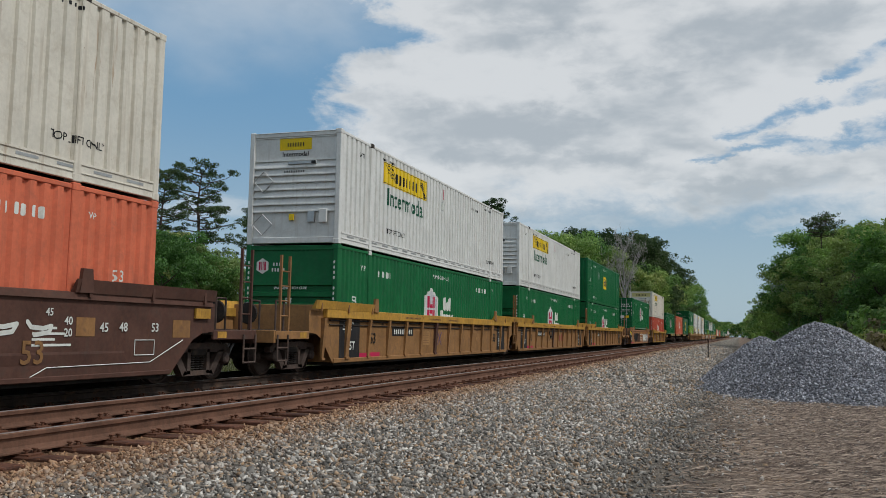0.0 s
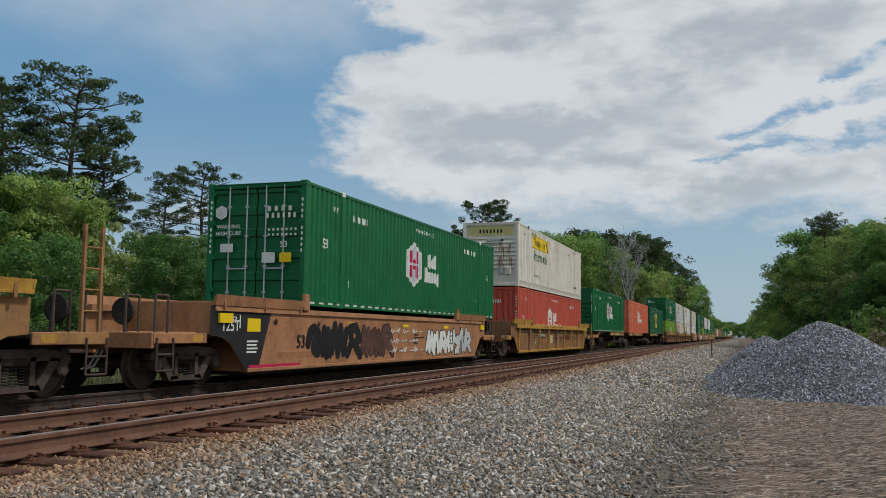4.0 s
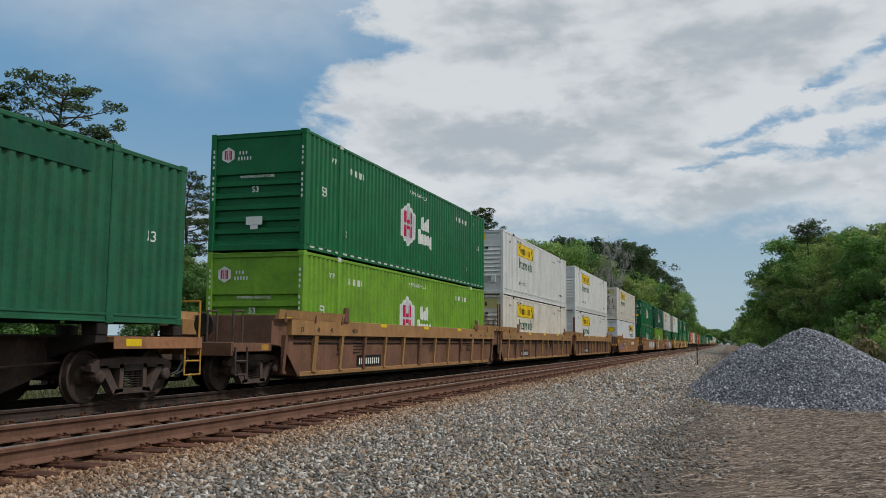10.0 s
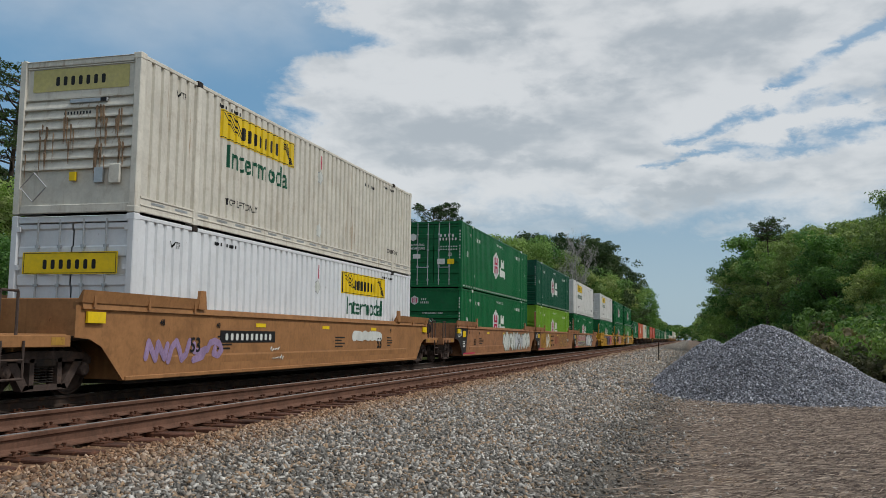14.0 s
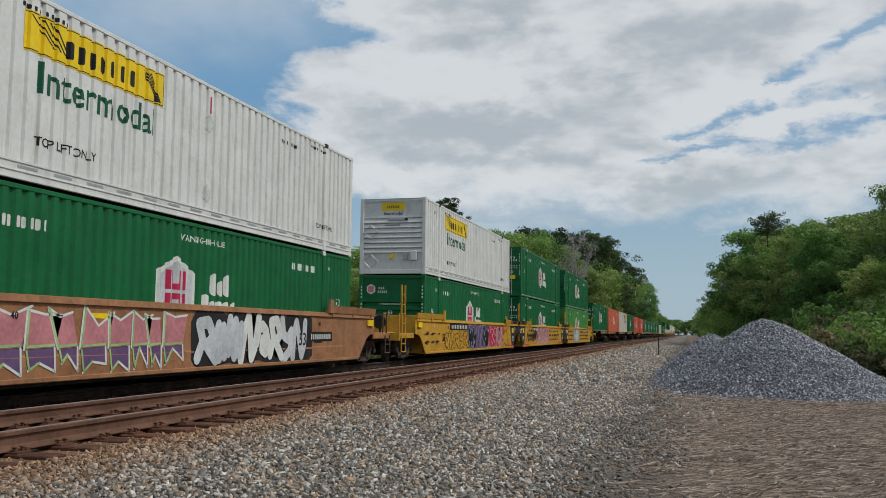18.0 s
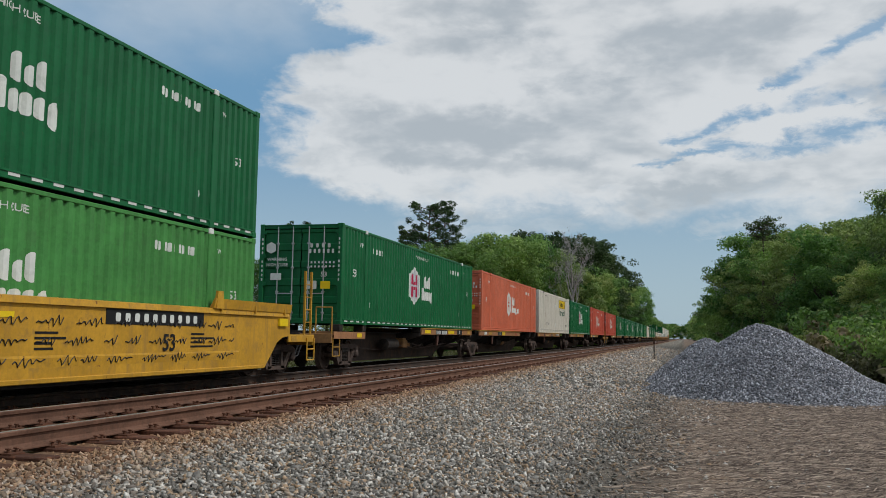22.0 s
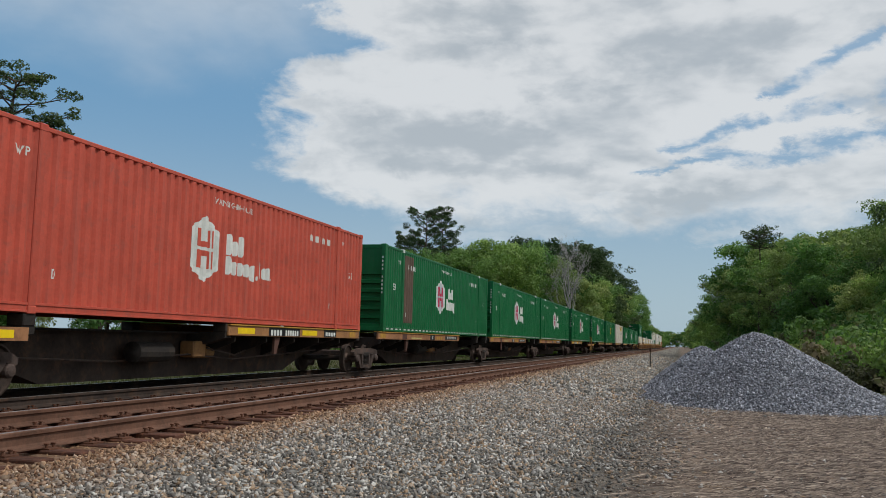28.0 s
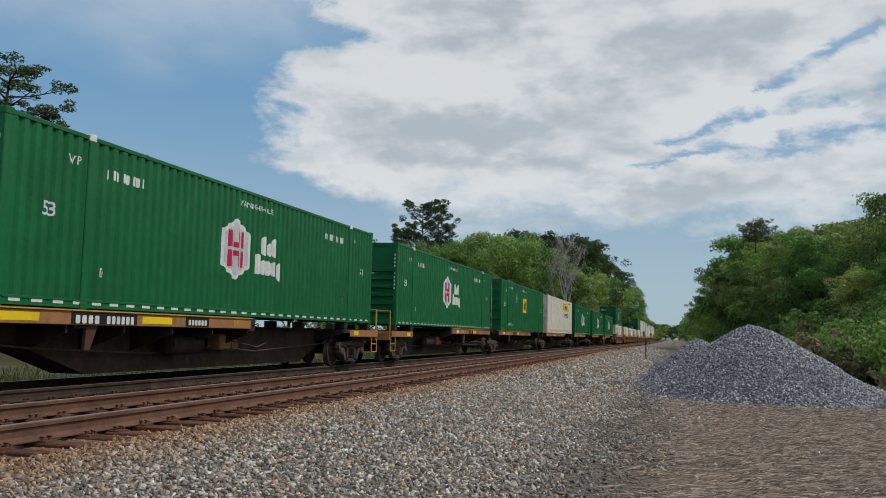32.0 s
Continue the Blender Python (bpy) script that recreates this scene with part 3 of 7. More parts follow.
def grid_height(fn, x0, x1, y0, y1, step):
    """A sampled height field, for many stones at once."""
    xs, ys = np.arange(x0, x1 + step, step), np.arange(y0, y1 + step, step)
    h = np.array([[fn(x, y) for x in xs] for y in ys])

    def at(p):
        u, w = (p[:, 0] - x0) / step, (p[:, 1] - y0) / step
        i, j = np.clip(u.astype(int), 0, len(xs) - 2), np.clip(w.astype(int), 0, len(ys) - 2)
        a, b = u - i, w - j
        return (h[j, i] * (1 - a) + h[j, i + 1] * a) * (1 - b) + (h[j + 1, i] * (1 - a) + h[j + 1, i + 1] * a) * b
    return at


def build_stones():
    rng = np.random.default_rng(4)
    mat = stone_material("broken_limestone", (0.135, 0.125, 0.112), (0.74, 0.705, 0.645), (0.40, 0.265, 0.155), 0.8)
    hz = grid_height(ground_z, -9.5, 3.5, 3, 60, 0.25)
    near = np.stack([rng.uniform(-5.5, 2.2, 112000), 4.4 + 20 * rng.uniform(0, 1, 112000) ** 1.2], 1)
    patch = np.array([noise.noise(Vector((x * 0.55, y * 0.35, 3))) for x, y in near])
    keep = rng.uniform(0, 1, len(near)) < np.clip((0.35 - near[:, 0] + 1.3 * patch) / 2.4, 0.035, 1)
    near = near[keep]
    stone_field("ballast_stones", near, hz(near), (0.010 + 0.023 * rng.uniform(0, 1, len(near)) ** 1.7) * (1 + 0.012 * near[:, 1]), mat, "loose grey broken limestone beside the track", "gravel", 5)
    far = np.stack([rng.uniform(-5.5, 0.4, 17000), rng.uniform(23, 58, 17000)], 1)
    far = far[rng.uniform(0, 1, len(far)) < np.clip((0.0 - far[:, 0]) / 2.0, 0.03, 1)]
    stone_field("ballast_stones", far, hz(far), rng.uniform(0.03, 0.065, len(far)), mat, "grey broken limestone further along the track", "gravel", 6)
    way = np.stack([rng.uniform(-5.5, 0.6, 9000), 56 + 70 * rng.uniform(0, 1, 9000) ** 1.3], 1)
    way = way[rng.uniform(0, 1, len(way)) < np.clip((0.4 - way[:, 0]) / 2.5, 0.08, 1)]
    hw = grid_height(ground_z, -6, 1, 55, 128, 1.0)
    stone_field("ballast_stones", way, hw(way), rng.uniform(0.05, 0.10, len(way)), mat, "grey broken limestone far along the track", "gravel", 7)
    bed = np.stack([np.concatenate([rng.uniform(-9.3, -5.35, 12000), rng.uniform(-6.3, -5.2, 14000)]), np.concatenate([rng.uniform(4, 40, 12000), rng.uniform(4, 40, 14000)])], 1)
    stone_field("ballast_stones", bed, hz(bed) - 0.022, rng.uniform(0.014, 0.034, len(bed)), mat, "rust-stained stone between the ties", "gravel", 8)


def build_pile():
    x0, x1, y0, y1, st = -2.6, 7.4, 22.3, 36.0, 0.16
    nx, ny = int((x1 - x0) / st) + 1, int((y1 - y0) / st) + 1
    v = [(x0 + i * st, y0 + j * st, max(pile_z(x0 + i * st, y0 + j * st), -0.3)) for j in range(ny) for i in range(nx)]
    f = [(j * nx + i, j * nx + i + 1, (j + 1) * nx + i + 1, (j + 1) * nx + i) for j in range(ny - 1) for i in range(nx - 1)]
    me = bpy.data.meshes.new("gravel_mound")
    me.from_pydata(v, [], f)
    mat = stone_material("blue_grey_granite", (0.105, 0.110, 0.128), (0.66, 0.675, 0.735), (0.28, 0.25, 0.22), 0.25, False)
    core = surface("heap_core", (0.085, 0.088, 0.10), 0.95, vary=0.3, scale=8, bump=0.8, bump_scale=26)
    me.materials.append(core)
    heap = tagged(new("gravel_mound", me), "mound of blue-grey crushed stone beside the track", "gravel mound")
    rng = np.random.default_rng(9)
    p = np.stack([rng.uniform(x0 + 0.2, x1 - 0.3, 100000), rng.uniform(y0 + 0.2, 33.0, 100000)], 1)
    p = p[p[:, 1] < np.where(p[:, 0] < 1.4, 33.0, 28.7)]
    hz = grid_height(pile_z, x0, x1, y0, y1, 0.12)
    z = hz(p)
    keep = z > -0.10
    p, z = p[keep], z[keep]
    # stones that have rolled off the foot of the heap
    q = np.stack([rng.uniform(x0, x1 - 0.4, 9000), rng.uniform(y0 + 0.1, 30.0, 9000)], 1)
    hq = hz(q)
    q = q[(hq < -0.02) & (rng.uniform(0, 1, len(q)) < np.clip((hq + 0.34) / 0.30, 0.04, 1) ** 1.5)]
    gz = grid_height(ground_z, x0 - 1, x1 + 1, y0 - 1, y1, 0.5)
    p, z = np.concatenate([p, q]), np.concatenate([z, gz(q)])
    stone_field("crushed_stone", p, z, rng.uniform(0.014, 0.040, len(p)), mat, "sharp blue-grey stones on the heap", "stone", 10)


build_stones()
build_pile()

# ---- tracks ----


def rail_profile(x, top):
    half = [(0.075, -0.18), (0.075, -0.168), (0.02, -0.15), (0.009, -0.13), (0.009, -0.055), (0.034, -0.042), (0.036, -0.010), (0.028, 0.0)]
    return [(x + a, top + b) for a, b in half] + [(x - a, top + b) for a, b in reversed(half)]


def build_track(name, mid, top, label, parts_from, parts_to, steel):
    base = thing(name, label, "railway track", kind="structure")
    for side in (-1, 1):
        x = mid + side * GAUGE / 2
        part("rail", Mesh().prism(rail_profile(x, top), -90, 1500, "y"), M[steel], base)
        part("rail_head", Mesh().prism([(x - 0.027, top - 0.001), (x + 0.027, top - 0.001), (x + 0.022, top + 0.003), (x - 0.022, top + 0.003)], -90, 1500, "y"), M["rail_top"], base)
    rng = random.Random(mid)
    tie = Mesh().box(-1.30, 1.30, -0.115, 0.115, -0.17, 0.0, 0.012).data("tie", M["tie"])
    pl = Mesh()
    for s in (-1, 1):
        cx = s * GAUGE / 2
        pl.box(cx - 0.18, cx + 0.18, -0.09, 0.09, 0.0, 0.016)
        for dx in (-0.115, 0.115):
            for dy in (-0.05, 0.05):
                pl.box(cx + dx - 0.013, cx + dx + 0.013, dy - 0.013, dy + 0.013, 0.01, 0.05, 0.006)
                pl.box(cx + dx - 0.028, cx + dx + 0.022, dy - 0.017, dy + 0.017, 0.045, 0.06, 0.006)
        # rail anchors hang on the rail's foot beside the tie
        pl.box(cx - 0.10, cx + 0.10, 0.125, 0.150, 0.0, 0.035)
    plate = pl.data("tie_plate", M["plate"])
    y, k = parts_from, 0
    rest = Mesh()
    while y < 420:
        m = pose(mid + rng.uniform(-0.05, 0.05), y + rng.uniform(-0.04, 0.04), top - 0.196 + rng.uniform(-0.006, 0.004), 0, rng.uniform(-0.3, 0.3), rng.uniform(-1.6, 1.6))
        if y < parts_to:
            place(part("tie", tie, None, base), m)
            if y < 48:
                place(part("tie_plate", plate, None, base), m)
        else:
            rest.box(mid - 1.3, mid + 1.3, y - 0.115, y + 0.115, top - 0.36, top - 0.196)
        y += 0.56
    far = part("far_ties", rest, M["tie"], base)
    tagged(far, kind="stuff")


build_track("track_near", NEAR_X, NEAR_RAIL, "rusty rails on dark timber ties, empty track", 3.0, 85.0, "rail_side")
# far rails take the dark sill steel, standing in for shade under the cars
build_track("track_far", TRAIN_X, TRAIN_RAIL, "oily rails with painted shade under the passing freight train", 3.0, 30.0, "sill")


def build_post():
    t = thing("marker_post", "thin dark steel marker post in the ballast", "post")
    m = Mesh()
    m.prism([(-0.03, -0.03), (0.03, -0.03), (0.03, 0.03), (0.015, 0.03), (0.015, -0.01), (-0.015, -0.01), (-0.015, 0.03), (-0.03, 0.03)], -0.3, 1.15, "z")
    part("post", m, M["grime"], t)
    part("cap_plate", Mesh().box(-0.05, 0.05, -0.012, 0.012, 1.05, 1.28, 0.01), M["brown"], t)
    t.matrix_basis = pose(-1.95, 62.0, 0.12)


build_post()

# ---- containers ----


def ribs_of(y0, y1, depth, pitch, steps=(0.42, 0.52, 0.80)):
    """The pressed profile between two posts: places along the wall and depths."""
    n = max(1, round((y1 - y0) / pitch))
    p = (y1 - y0) / n
    prof = []
    for i in range(n):
        a = y0 + i * p
        prof += [(a, 0.0), (a + steps[0] * p, 0.0), (a + steps[1] * p, -depth), (a + steps[2] * p, -depth)]
    prof.append((y1, 0.0))
    return prof


def corrugated(y0, y1, z0, z1, x_out, depth, pitch, sign, steps=(0.42, 0.52, 0.80)):
    """A pressed wall, ribs upright, facing sign * x."""
    prof = ribs_of(y0, y1, depth, pitch, steps)
    m = Mesh()
    v = [(sign * (x_out + d), y, z) for z in (z0, z1) for y, d in prof]
    k = len(prof)
    m.add(v, [(i, i + 1, k + i + 1, k + i) for i in range(k - 1)])
    return m


def hexagon(w, h, tip):
    return [(0, h / 2), (w / 2, h / 2 - tip), (w / 2, -h / 2 + tip), (0, -h / 2), (-w / 2, -h / 2 + tip), (-w / 2, h / 2 - tip)]


def blob_word(n, w, h, gap=0.2):
    """A row of rounded blocks, standing for a number or a brand word."""
    step = w / n
    return [(moved(rounded(step * (1 - gap), h * 0.72, min(step, h) * 0.16, 2), -w / 2 + (i + 0.5) * step, -0.14 * h), 0.0) for i in range(n)]


def slab(x0, x1, z0, z1):
    return [(x0, z0), (x1, z0), (x1, z1), (x0, z1)]


def shield_mesh():
    """White six-sided plate; red bars, split by thin white gaps."""
    red = [slab(-0.32, -0.20, 0.035, 0.40), slab(-0.165, -0.135, 0.035, 0.40), slab(-0.135, 0.08, 0.035, 0.15), slab(0.08, 0.20, 0.035, 0.40), slab(0.24, 0.30, 0.035, 0.40),
           slab(-0.32, -0.20, -0.40, -0.035), slab(-0.165, -0.09, -0.40, -0.035), slab(-0.09, 0.08, -0.15, -0.035), slab(0.08, 0.20, -0.40, -0.035), slab(0.24, 0.30, -0.40, -0.035)]
    return plates([(hexagon(1.28, 1.36, 0.30), 0.0)]), plates([(o, 0.004) for o in red])


def brand_shapes(cells, h, gap):
    """Plain rounded shapes in a row, standing for a brand word; a cell gives width, rise and foot."""
    total = sum(c[0] for c in cells) + gap * (len(cells) - 1)
    x, out = -total / 2, []
    for w, top, foot in cells:
        out.append((moved(rounded(w, (top - foot) * h, w * 0.42, 3), x + w / 2, (top + foot) / 2 * h), 0.0))
        x += w + gap
    return out


WALL = []            # the pressed profile of the side that is being lettered
HUNG = {}            # decals that follow it, with the plane they were drawn on


def drape(me, m):
    """Presses a flat decal on to the ribs, so that it follows every bend of the sheet."""
    bm = bmesh.new()
    bm.from_mesh(me)
    bm.normal_update()
    front = [f for f in bm.faces if f.normal.z > 0.5]
    if front:
        bmesh.ops.delete(bm, geom=[f for f in bm.faces if f.normal.z <= 0.5], context="FACES")
    bmesh.ops.transform(bm, matrix=m, verts=bm.verts)
    lo, hi = min(v.co.y for v in bm.verts), max(v.co.y for v in bm.verts)
    for y, d in WALL:
        if lo < y < hi:
            bmesh.ops.bisect_plane(bm, geom=bm.verts[:] + bm.edges[:] + bm.faces[:], plane_co=(0, y, 0), plane_no=(0, 1, 0), dist=1e-5)
    ys, ds = [w[0] for w in WALL], [w[1] for w in WALL]
    for v in bm.verts:
        v.co.x = float(np.interp(v.co.y, ys, ds)) + max(0.002, v.co.x - CONT_W / 2 - 0.001)
    out = bpy.data.meshes.new(me.name)
    bm.to_mesh(out)
    bm.free()
    for mt in me.materials:
        out.materials.append(mt)
    return out


def add_decal(name, mesh, mat, parent, m, label=""):
    plane = HUNG[parent.name] @ m if parent.name in HUNG else m
    on_wall = WALL and plane[0][2] > 0.9 and plane[1][0] > 0.9
    if on_wall:
        flat = mesh.data(name, mat) if isinstance(mesh, Mesh) else mesh
        ob = part(name, drape(flat, plane), None, parent, label)
        HUNG[ob.name] = plane
        return ob
    return place(part(name, mesh, mat, parent, label), m)


def side_bars(parent, mat, y, z, w, h, n, name="number_bars", x=CONT_W / 2 + 0.004, make=on_side):
    add_decal(name, plates(blob_word(n, w, h, 0.52), 0.002), mat, parent, make(x, y, z))


STYLE = {
    "hex": dict(pitch=0.265, depth=0.048, steps=(0.42, 0.52, 0.82)),
    "band": dict(pitch=0.30, depth=0.046, steps=(0.60, 0.65, 0.93)),
    "square": dict(pitch=0.265, depth=0.048, steps=(0.42, 0.52, 0.82)),
}


def build_container(livery, colour, front, full=True):
    """A 53-foot box, its base at the origin, its front end at y = 0. front: ribs, panel, slats or doors."""
    st = STYLE[livery]
    mat = M[colour]
    W, L, H = CONT_W / 2, CONT_L, CONT_H
    c = thing("container", "x", "shipping container")
    rail_h = 0.16 if livery != "band" else 0.30
    inset = (L - 12.192) / 2
    posts_y = (0.0, inset - 0.08, L - inset - 0.08, L - 0.16)
    # walls between the posts
    WALL.clear()
    for a, b in ((0.16, posts_y[1]), (posts_y[1] + 0.16, posts_y[2]), (posts_y[2] + 0.16, posts_y[3])):
        WALL.extend((y, W - 0.012 + d) for y, d in ribs_of(a, b, st["depth"], st["pitch"], st["steps"]))
        WALL.extend([(b + 0.001, W + 0.018), (b + 0.159, W + 0.018)])
    for sign in (1, -1):
        wall = Mesh()
        for a, b in ((0.16, posts_y[1]), (posts_y[1] + 0.16, posts_y[2]), (posts_y[2] + 0.16, posts_y[3])):
            w = corrugated(a, b, rail_h, H - 0.10, W - 0.012, st["depth"], st["pitch"], sign, st["steps"])
            wall.add(w.v, w.f)
        part("side_wall", wall, mat, c)
        ridges = [(0.02, 0.05), (rail_h - 0.035, rail_h + 0.006)]
        if livery == "band":
            ridges.insert(1, (0.135, 0.155))
        face = [(W - 0.06, 0.02)]
        for z0, z1 in ridges:
            face += [(W - 0.008, z0), (W + 0.008, z0 + 0.004), (W + 0.008, z1 - 0.004), (W - 0.008, z1)]
        face.append((W - 0.06, rail_h))
        sole = Mesh().prism([(sign * x, z) for x, z in face], 0.16, L - 0.16, "y")
        part("bottom_rail", sole, mat, c)
        part("top_rail", Mesh().box(*sorted((sign * (W - 0.06), sign * (W - 0.004))), 0.16, L - 0.16, H - 0.10, H - 0.02, 0.012), mat, c)
        for i, y in enumerate(posts_y):
            x0, x1 = sorted((sign * (W - 0.14), sign * (W + (0.0 if i in (0, 3) else 0.018))))
            post = Mesh().box(x0, x1, y, y + 0.16, 0.0, H, 0.015)
            if sign > 0 or i == 0:
                part("corner_post" if i in (0, 3) else "lift_post", post, mat, c)
            for z in (-0.004, H - 0.118):
                x0, x1 = sorted((sign * (W - 0.165), sign * (W + (0.006 if i in (0, 3) else 0.024))))
                cast = Mesh().box(x0, x1, y - 0.006, y + 0.172, z, z + 0.122, 0.012)
                if sign > 0 and full:
                    pale = livery == "hex" and colour not in ("orange", "red") and z > 1 and i in (1, 2)
                    part("corner_casting", cast, M["letter"] if pale else (M["grime"] if livery == "band" and i in (1, 2) and z > 1 else mat), c)
    roof = Mesh()
    n = 40
    v = []
    for i in range(n * 2 + 1):
        z = H - 0.035 + (0.02 if i % 2 else 0.0)
        v += [(-W + 0.03, L * i / (2 * n), z), (W - 0.03, L * i / (2 * n), z)]
    roof.add(v, [(2 * i, 2 * i + 1, 2 * i + 3, 2 * i + 2) for i in range(2 * n)])
    part("roof", roof, mat, c)
    part("floor", Mesh().box(-W + 0.05, W - 0.05, 0.1, L - 0.1, 0.10, 0.16), M["grime"], c)
    for y0, kind in ((0.0, front), (L, "doors" if front != "doors" else "ribs")):
        s = 1 if y0 == 0 else -1
        yy = lambda d: y0 + s * d
        part("end_sill", Mesh().box(-W + 0.14, W - 0.14, *sorted((yy(0.02), yy(0.14))), 0.02, 0.17, 0.01), mat, c)
        part("end_header", Mesh().box(-W + 0.14, W - 0.14, *sorted((yy(0.02), yy(0.14))), H - 0.14, H - 0.02, 0.01), mat, c)
        if kind == "doors":
            for k in (-1, 1):
                x0, x1 = sorted((k * 0.015, k * (W - 0.15)))
                door = Mesh()
                zs = [0.18]
                for q in range(5):
                    a = 0.18 + (H - 0.34) * (q + 0.22) / 5
                    b = 0.18 + (H - 0.34) * (q + 0.78) / 5
                    zs += [a - 0.03, a, b, b + 0.03]
                zs.append(H - 0.16)
                prof = [(0.05 if i % 4 in (0, 1) or i == len(zs) - 1 else 0.085, z) for i, z in enumerate(zs)]
                vv = [(x, yy(d), z) for x in (x0, x1) for d, z in prof]
                kk = len(prof)
                door.add(vv, [(i, i + 1, kk + i + 1, kk + i) for i in range(kk - 1)])
                d = part("door", door, mat, c)
                if s > 0 and full:
                    for bx in (0.25, 0.72):
                        bar = Mesh().tube([(k * bx, yy(0.025), 0.10), (k * bx, yy(0.025), H - 0.08)], 0.018)
                        for z in (0.3, 0.9, 1.6, 2.3):
                            bar.box(k * bx - 0.04, k * bx + 0.04, *sorted((yy(0.005), yy(0.05))), z, z + 0.05)
                        part("lock_rod", bar, M["silver"], d)
                    part("door_handle", Mesh().box(*sorted((k * 0.22, k * 0.75)), *sorted((yy(0.0), yy(0.02))), 0.86, 0.89), M["silver"], d)
                    for hz in (0.35, 1.1, 1.9, 2.6):
                        part("hinge", Mesh().box(*sorted((k * (W - 0.2), k * (W - 0.12))), *sorted((yy(0.0), yy(0.045))), hz, hz + 0.09), mat, d)
        elif kind == "ribs":
            w = corrugated(-W + 0.14, W - 0.14, 0.17, H - 0.14, 0.0, 0.045, 0.26, 1)
            m = Mesh().add([(y, yy(0.03 - x), z) for x, y, z in w.v], w.f)
            part("end_wall", m, mat, c)
        else:
            # panel: plain upper third, lying ribs below; slats: lying ribs nearly all the way up
            top, low, count = (2.12, 0.80, 7) if kind == "slats" else (1.98, 0.24, 6)
            prof = [(0.055, H - 0.14), (0.055, top)]
            stp = (top - low) / count
            for q in range(count):
                a = top - q * stp
                if kind == "slats":
                    prof += [(0.075, a - 0.004), (0.012, a - stp * 0.80), (0.012, a - stp * 0.93), (0.075, a - stp * 0.95)]
                else:
                    prof += [(0.055, a - stp * 0.34), (0.135, a - stp * 0.42), (0.135, a - stp * 0.88), (0.055, a - stp * 0.97)]
            prof.append((0.055, 0.17))
            vv = [(x, yy(d), z) for x in (-W + 0.14, W - 0.14) for d, z in prof]
            kk = len(prof)
            part("end_wall", Mesh().add(vv, [(i, i + 1, kk + i + 1, kk + i) for i in range(kk - 1)]), mat, c)
    X = W + 0.004
    if livery == "hex":
        warm = colour in ("orange", "red")
        EX = 6.92 if warm else 7.14
        white, red = shield_mesh()
        if warm:
            white, red = plates([(hexagon(1.10, 1.36, 0.28), 0.0)]), red
        sh = add_decal("emblem", white, M["letter"], c, on_side(X, EX, 1.50), "white six-sided emblem with a red mark")
        add_decal("emblem_mark", red, M["crimson"] if colour not in ("orange", "red") else mat, sh, Matrix())
        add_decal("emblem_ring", plates([(hexagon(0.94 if warm else 1.08, 1.16, 0.26), 0.0025)], 0.001), M["paleblue"] if colour not in ("orange", "red") else M["letter"], sh, Matrix())
        upper = ((0.22, 0.5, -0.5), (0.20, 0.2, -0.5), (0.21, 0.5, -0.5))
        lower = ((0.27, 0.5, -0.45), (0.14, 0.25, -0.45), (0.24, 0.25, -0.45), (0.23, 0.25, -0.45), (0.23, 0.25, -0.65))
        if warm:
            lower += ((0.05, -0.3, -0.55), (0.08, 0.5, -0.45), (0.16, 0.2, -0.45), (0.17, 0.25, -0.45), (0.06, -0.3, -0.45))
        add_decal("brand_bars", plates(brand_shapes(upper, 0.46, 0.06), 0.002), M["letter"], c, on_side(X, EX + (1.28 if warm else 1.66), 1.70), "white rounded shapes of a brand word")
        add_decal("brand_bars", plates(brand_shapes(lower, 0.50 if not warm else 0.42, 0.07), 0.002), M["letter"], c, on_side(X, EX + (2.0 if warm else 1.64), 1.24))
        marks = [("WARNING HIGH CUBE", 0.17, 8.1, 2.55, "letter"), ("53", 0.32, 1.05, 1.52, "letter"), ("WP", 0.2, 1.58, 2.40, "letter"), ("D", 0.22, 2.45, 0.62, "letter"),
                 ("53", 0.26, 15.25, 1.56, "letter"), ("D", 0.2, 13.7, 0.62, "letter"), ("WP", 0.14, 14.6, 2.45, "letter")]
        if not warm:
            side_bars(c, M["letter"], 3.0, 2.36, 1.15, 0.24, 8)
        side_bars(c, M["letter"], 12.9, 2.40, 1.45, 0.24, 9)
        if colour in ("green", "deep"):
            strip = Mesh()
            y = 0.3
            while y < L - 0.3:
                strip.box(W - 0.006, W - 0.002, y, y + 0.24, 0.075, 0.125)
                y += 0.48
            part("reflector_strip", strip, M["letter"], c, "row of white reflective dashes")
        if front == "doors":
            for tx, sz, x, z in (("53", 0.2, 0.75, 1.42), ("WARNING", 0.13, -0.72, 1.86), ("HIGH CUBE", 0.13, -0.72, 1.70)):
                add_decal("lettering", lettering(tx, sz, M["letter"]), None, c, on_end(x, -0.006, z))
            for x, z, w, n, h in ((0.62, 2.28, 0.72, 4, 0.17), (0.66, 2.12, 0.84, 6, 0.17), (0.7, 1.78, 0.8, 7, 0.08), (0.7, 1.66, 0.8, 7, 0.08)):
                side_bars(c, M["letter"], -0.006, z, w, h, n, "number_bars", x, on_end)
            add_decal("emblem", plates([(hexagon(0.3, 0.34, 0.08), 0)]), M["letter"], c, on_end(-0.92, -0.006, 2.2))
            add_decal("notice", plates([(rounded(0.34, 0.24, 0.02), 0)]), M["letter"], c, on_end(0.36, -0.006, 1.12), "white notice plate")
            add_decal("notice", plates([(rounded(0.3, 0.22, 0.02), 0)]), M["yellow"], c, on_end(0.80, -0.006, 1.12), "yellow notice plate")
            add_decal("notice", plates([(rounded(0.34, 0.2, 0.02), 0)]), M["letter"], c, on_end(-0.75, -0.006, 1.36))
        elif front == "ribs":
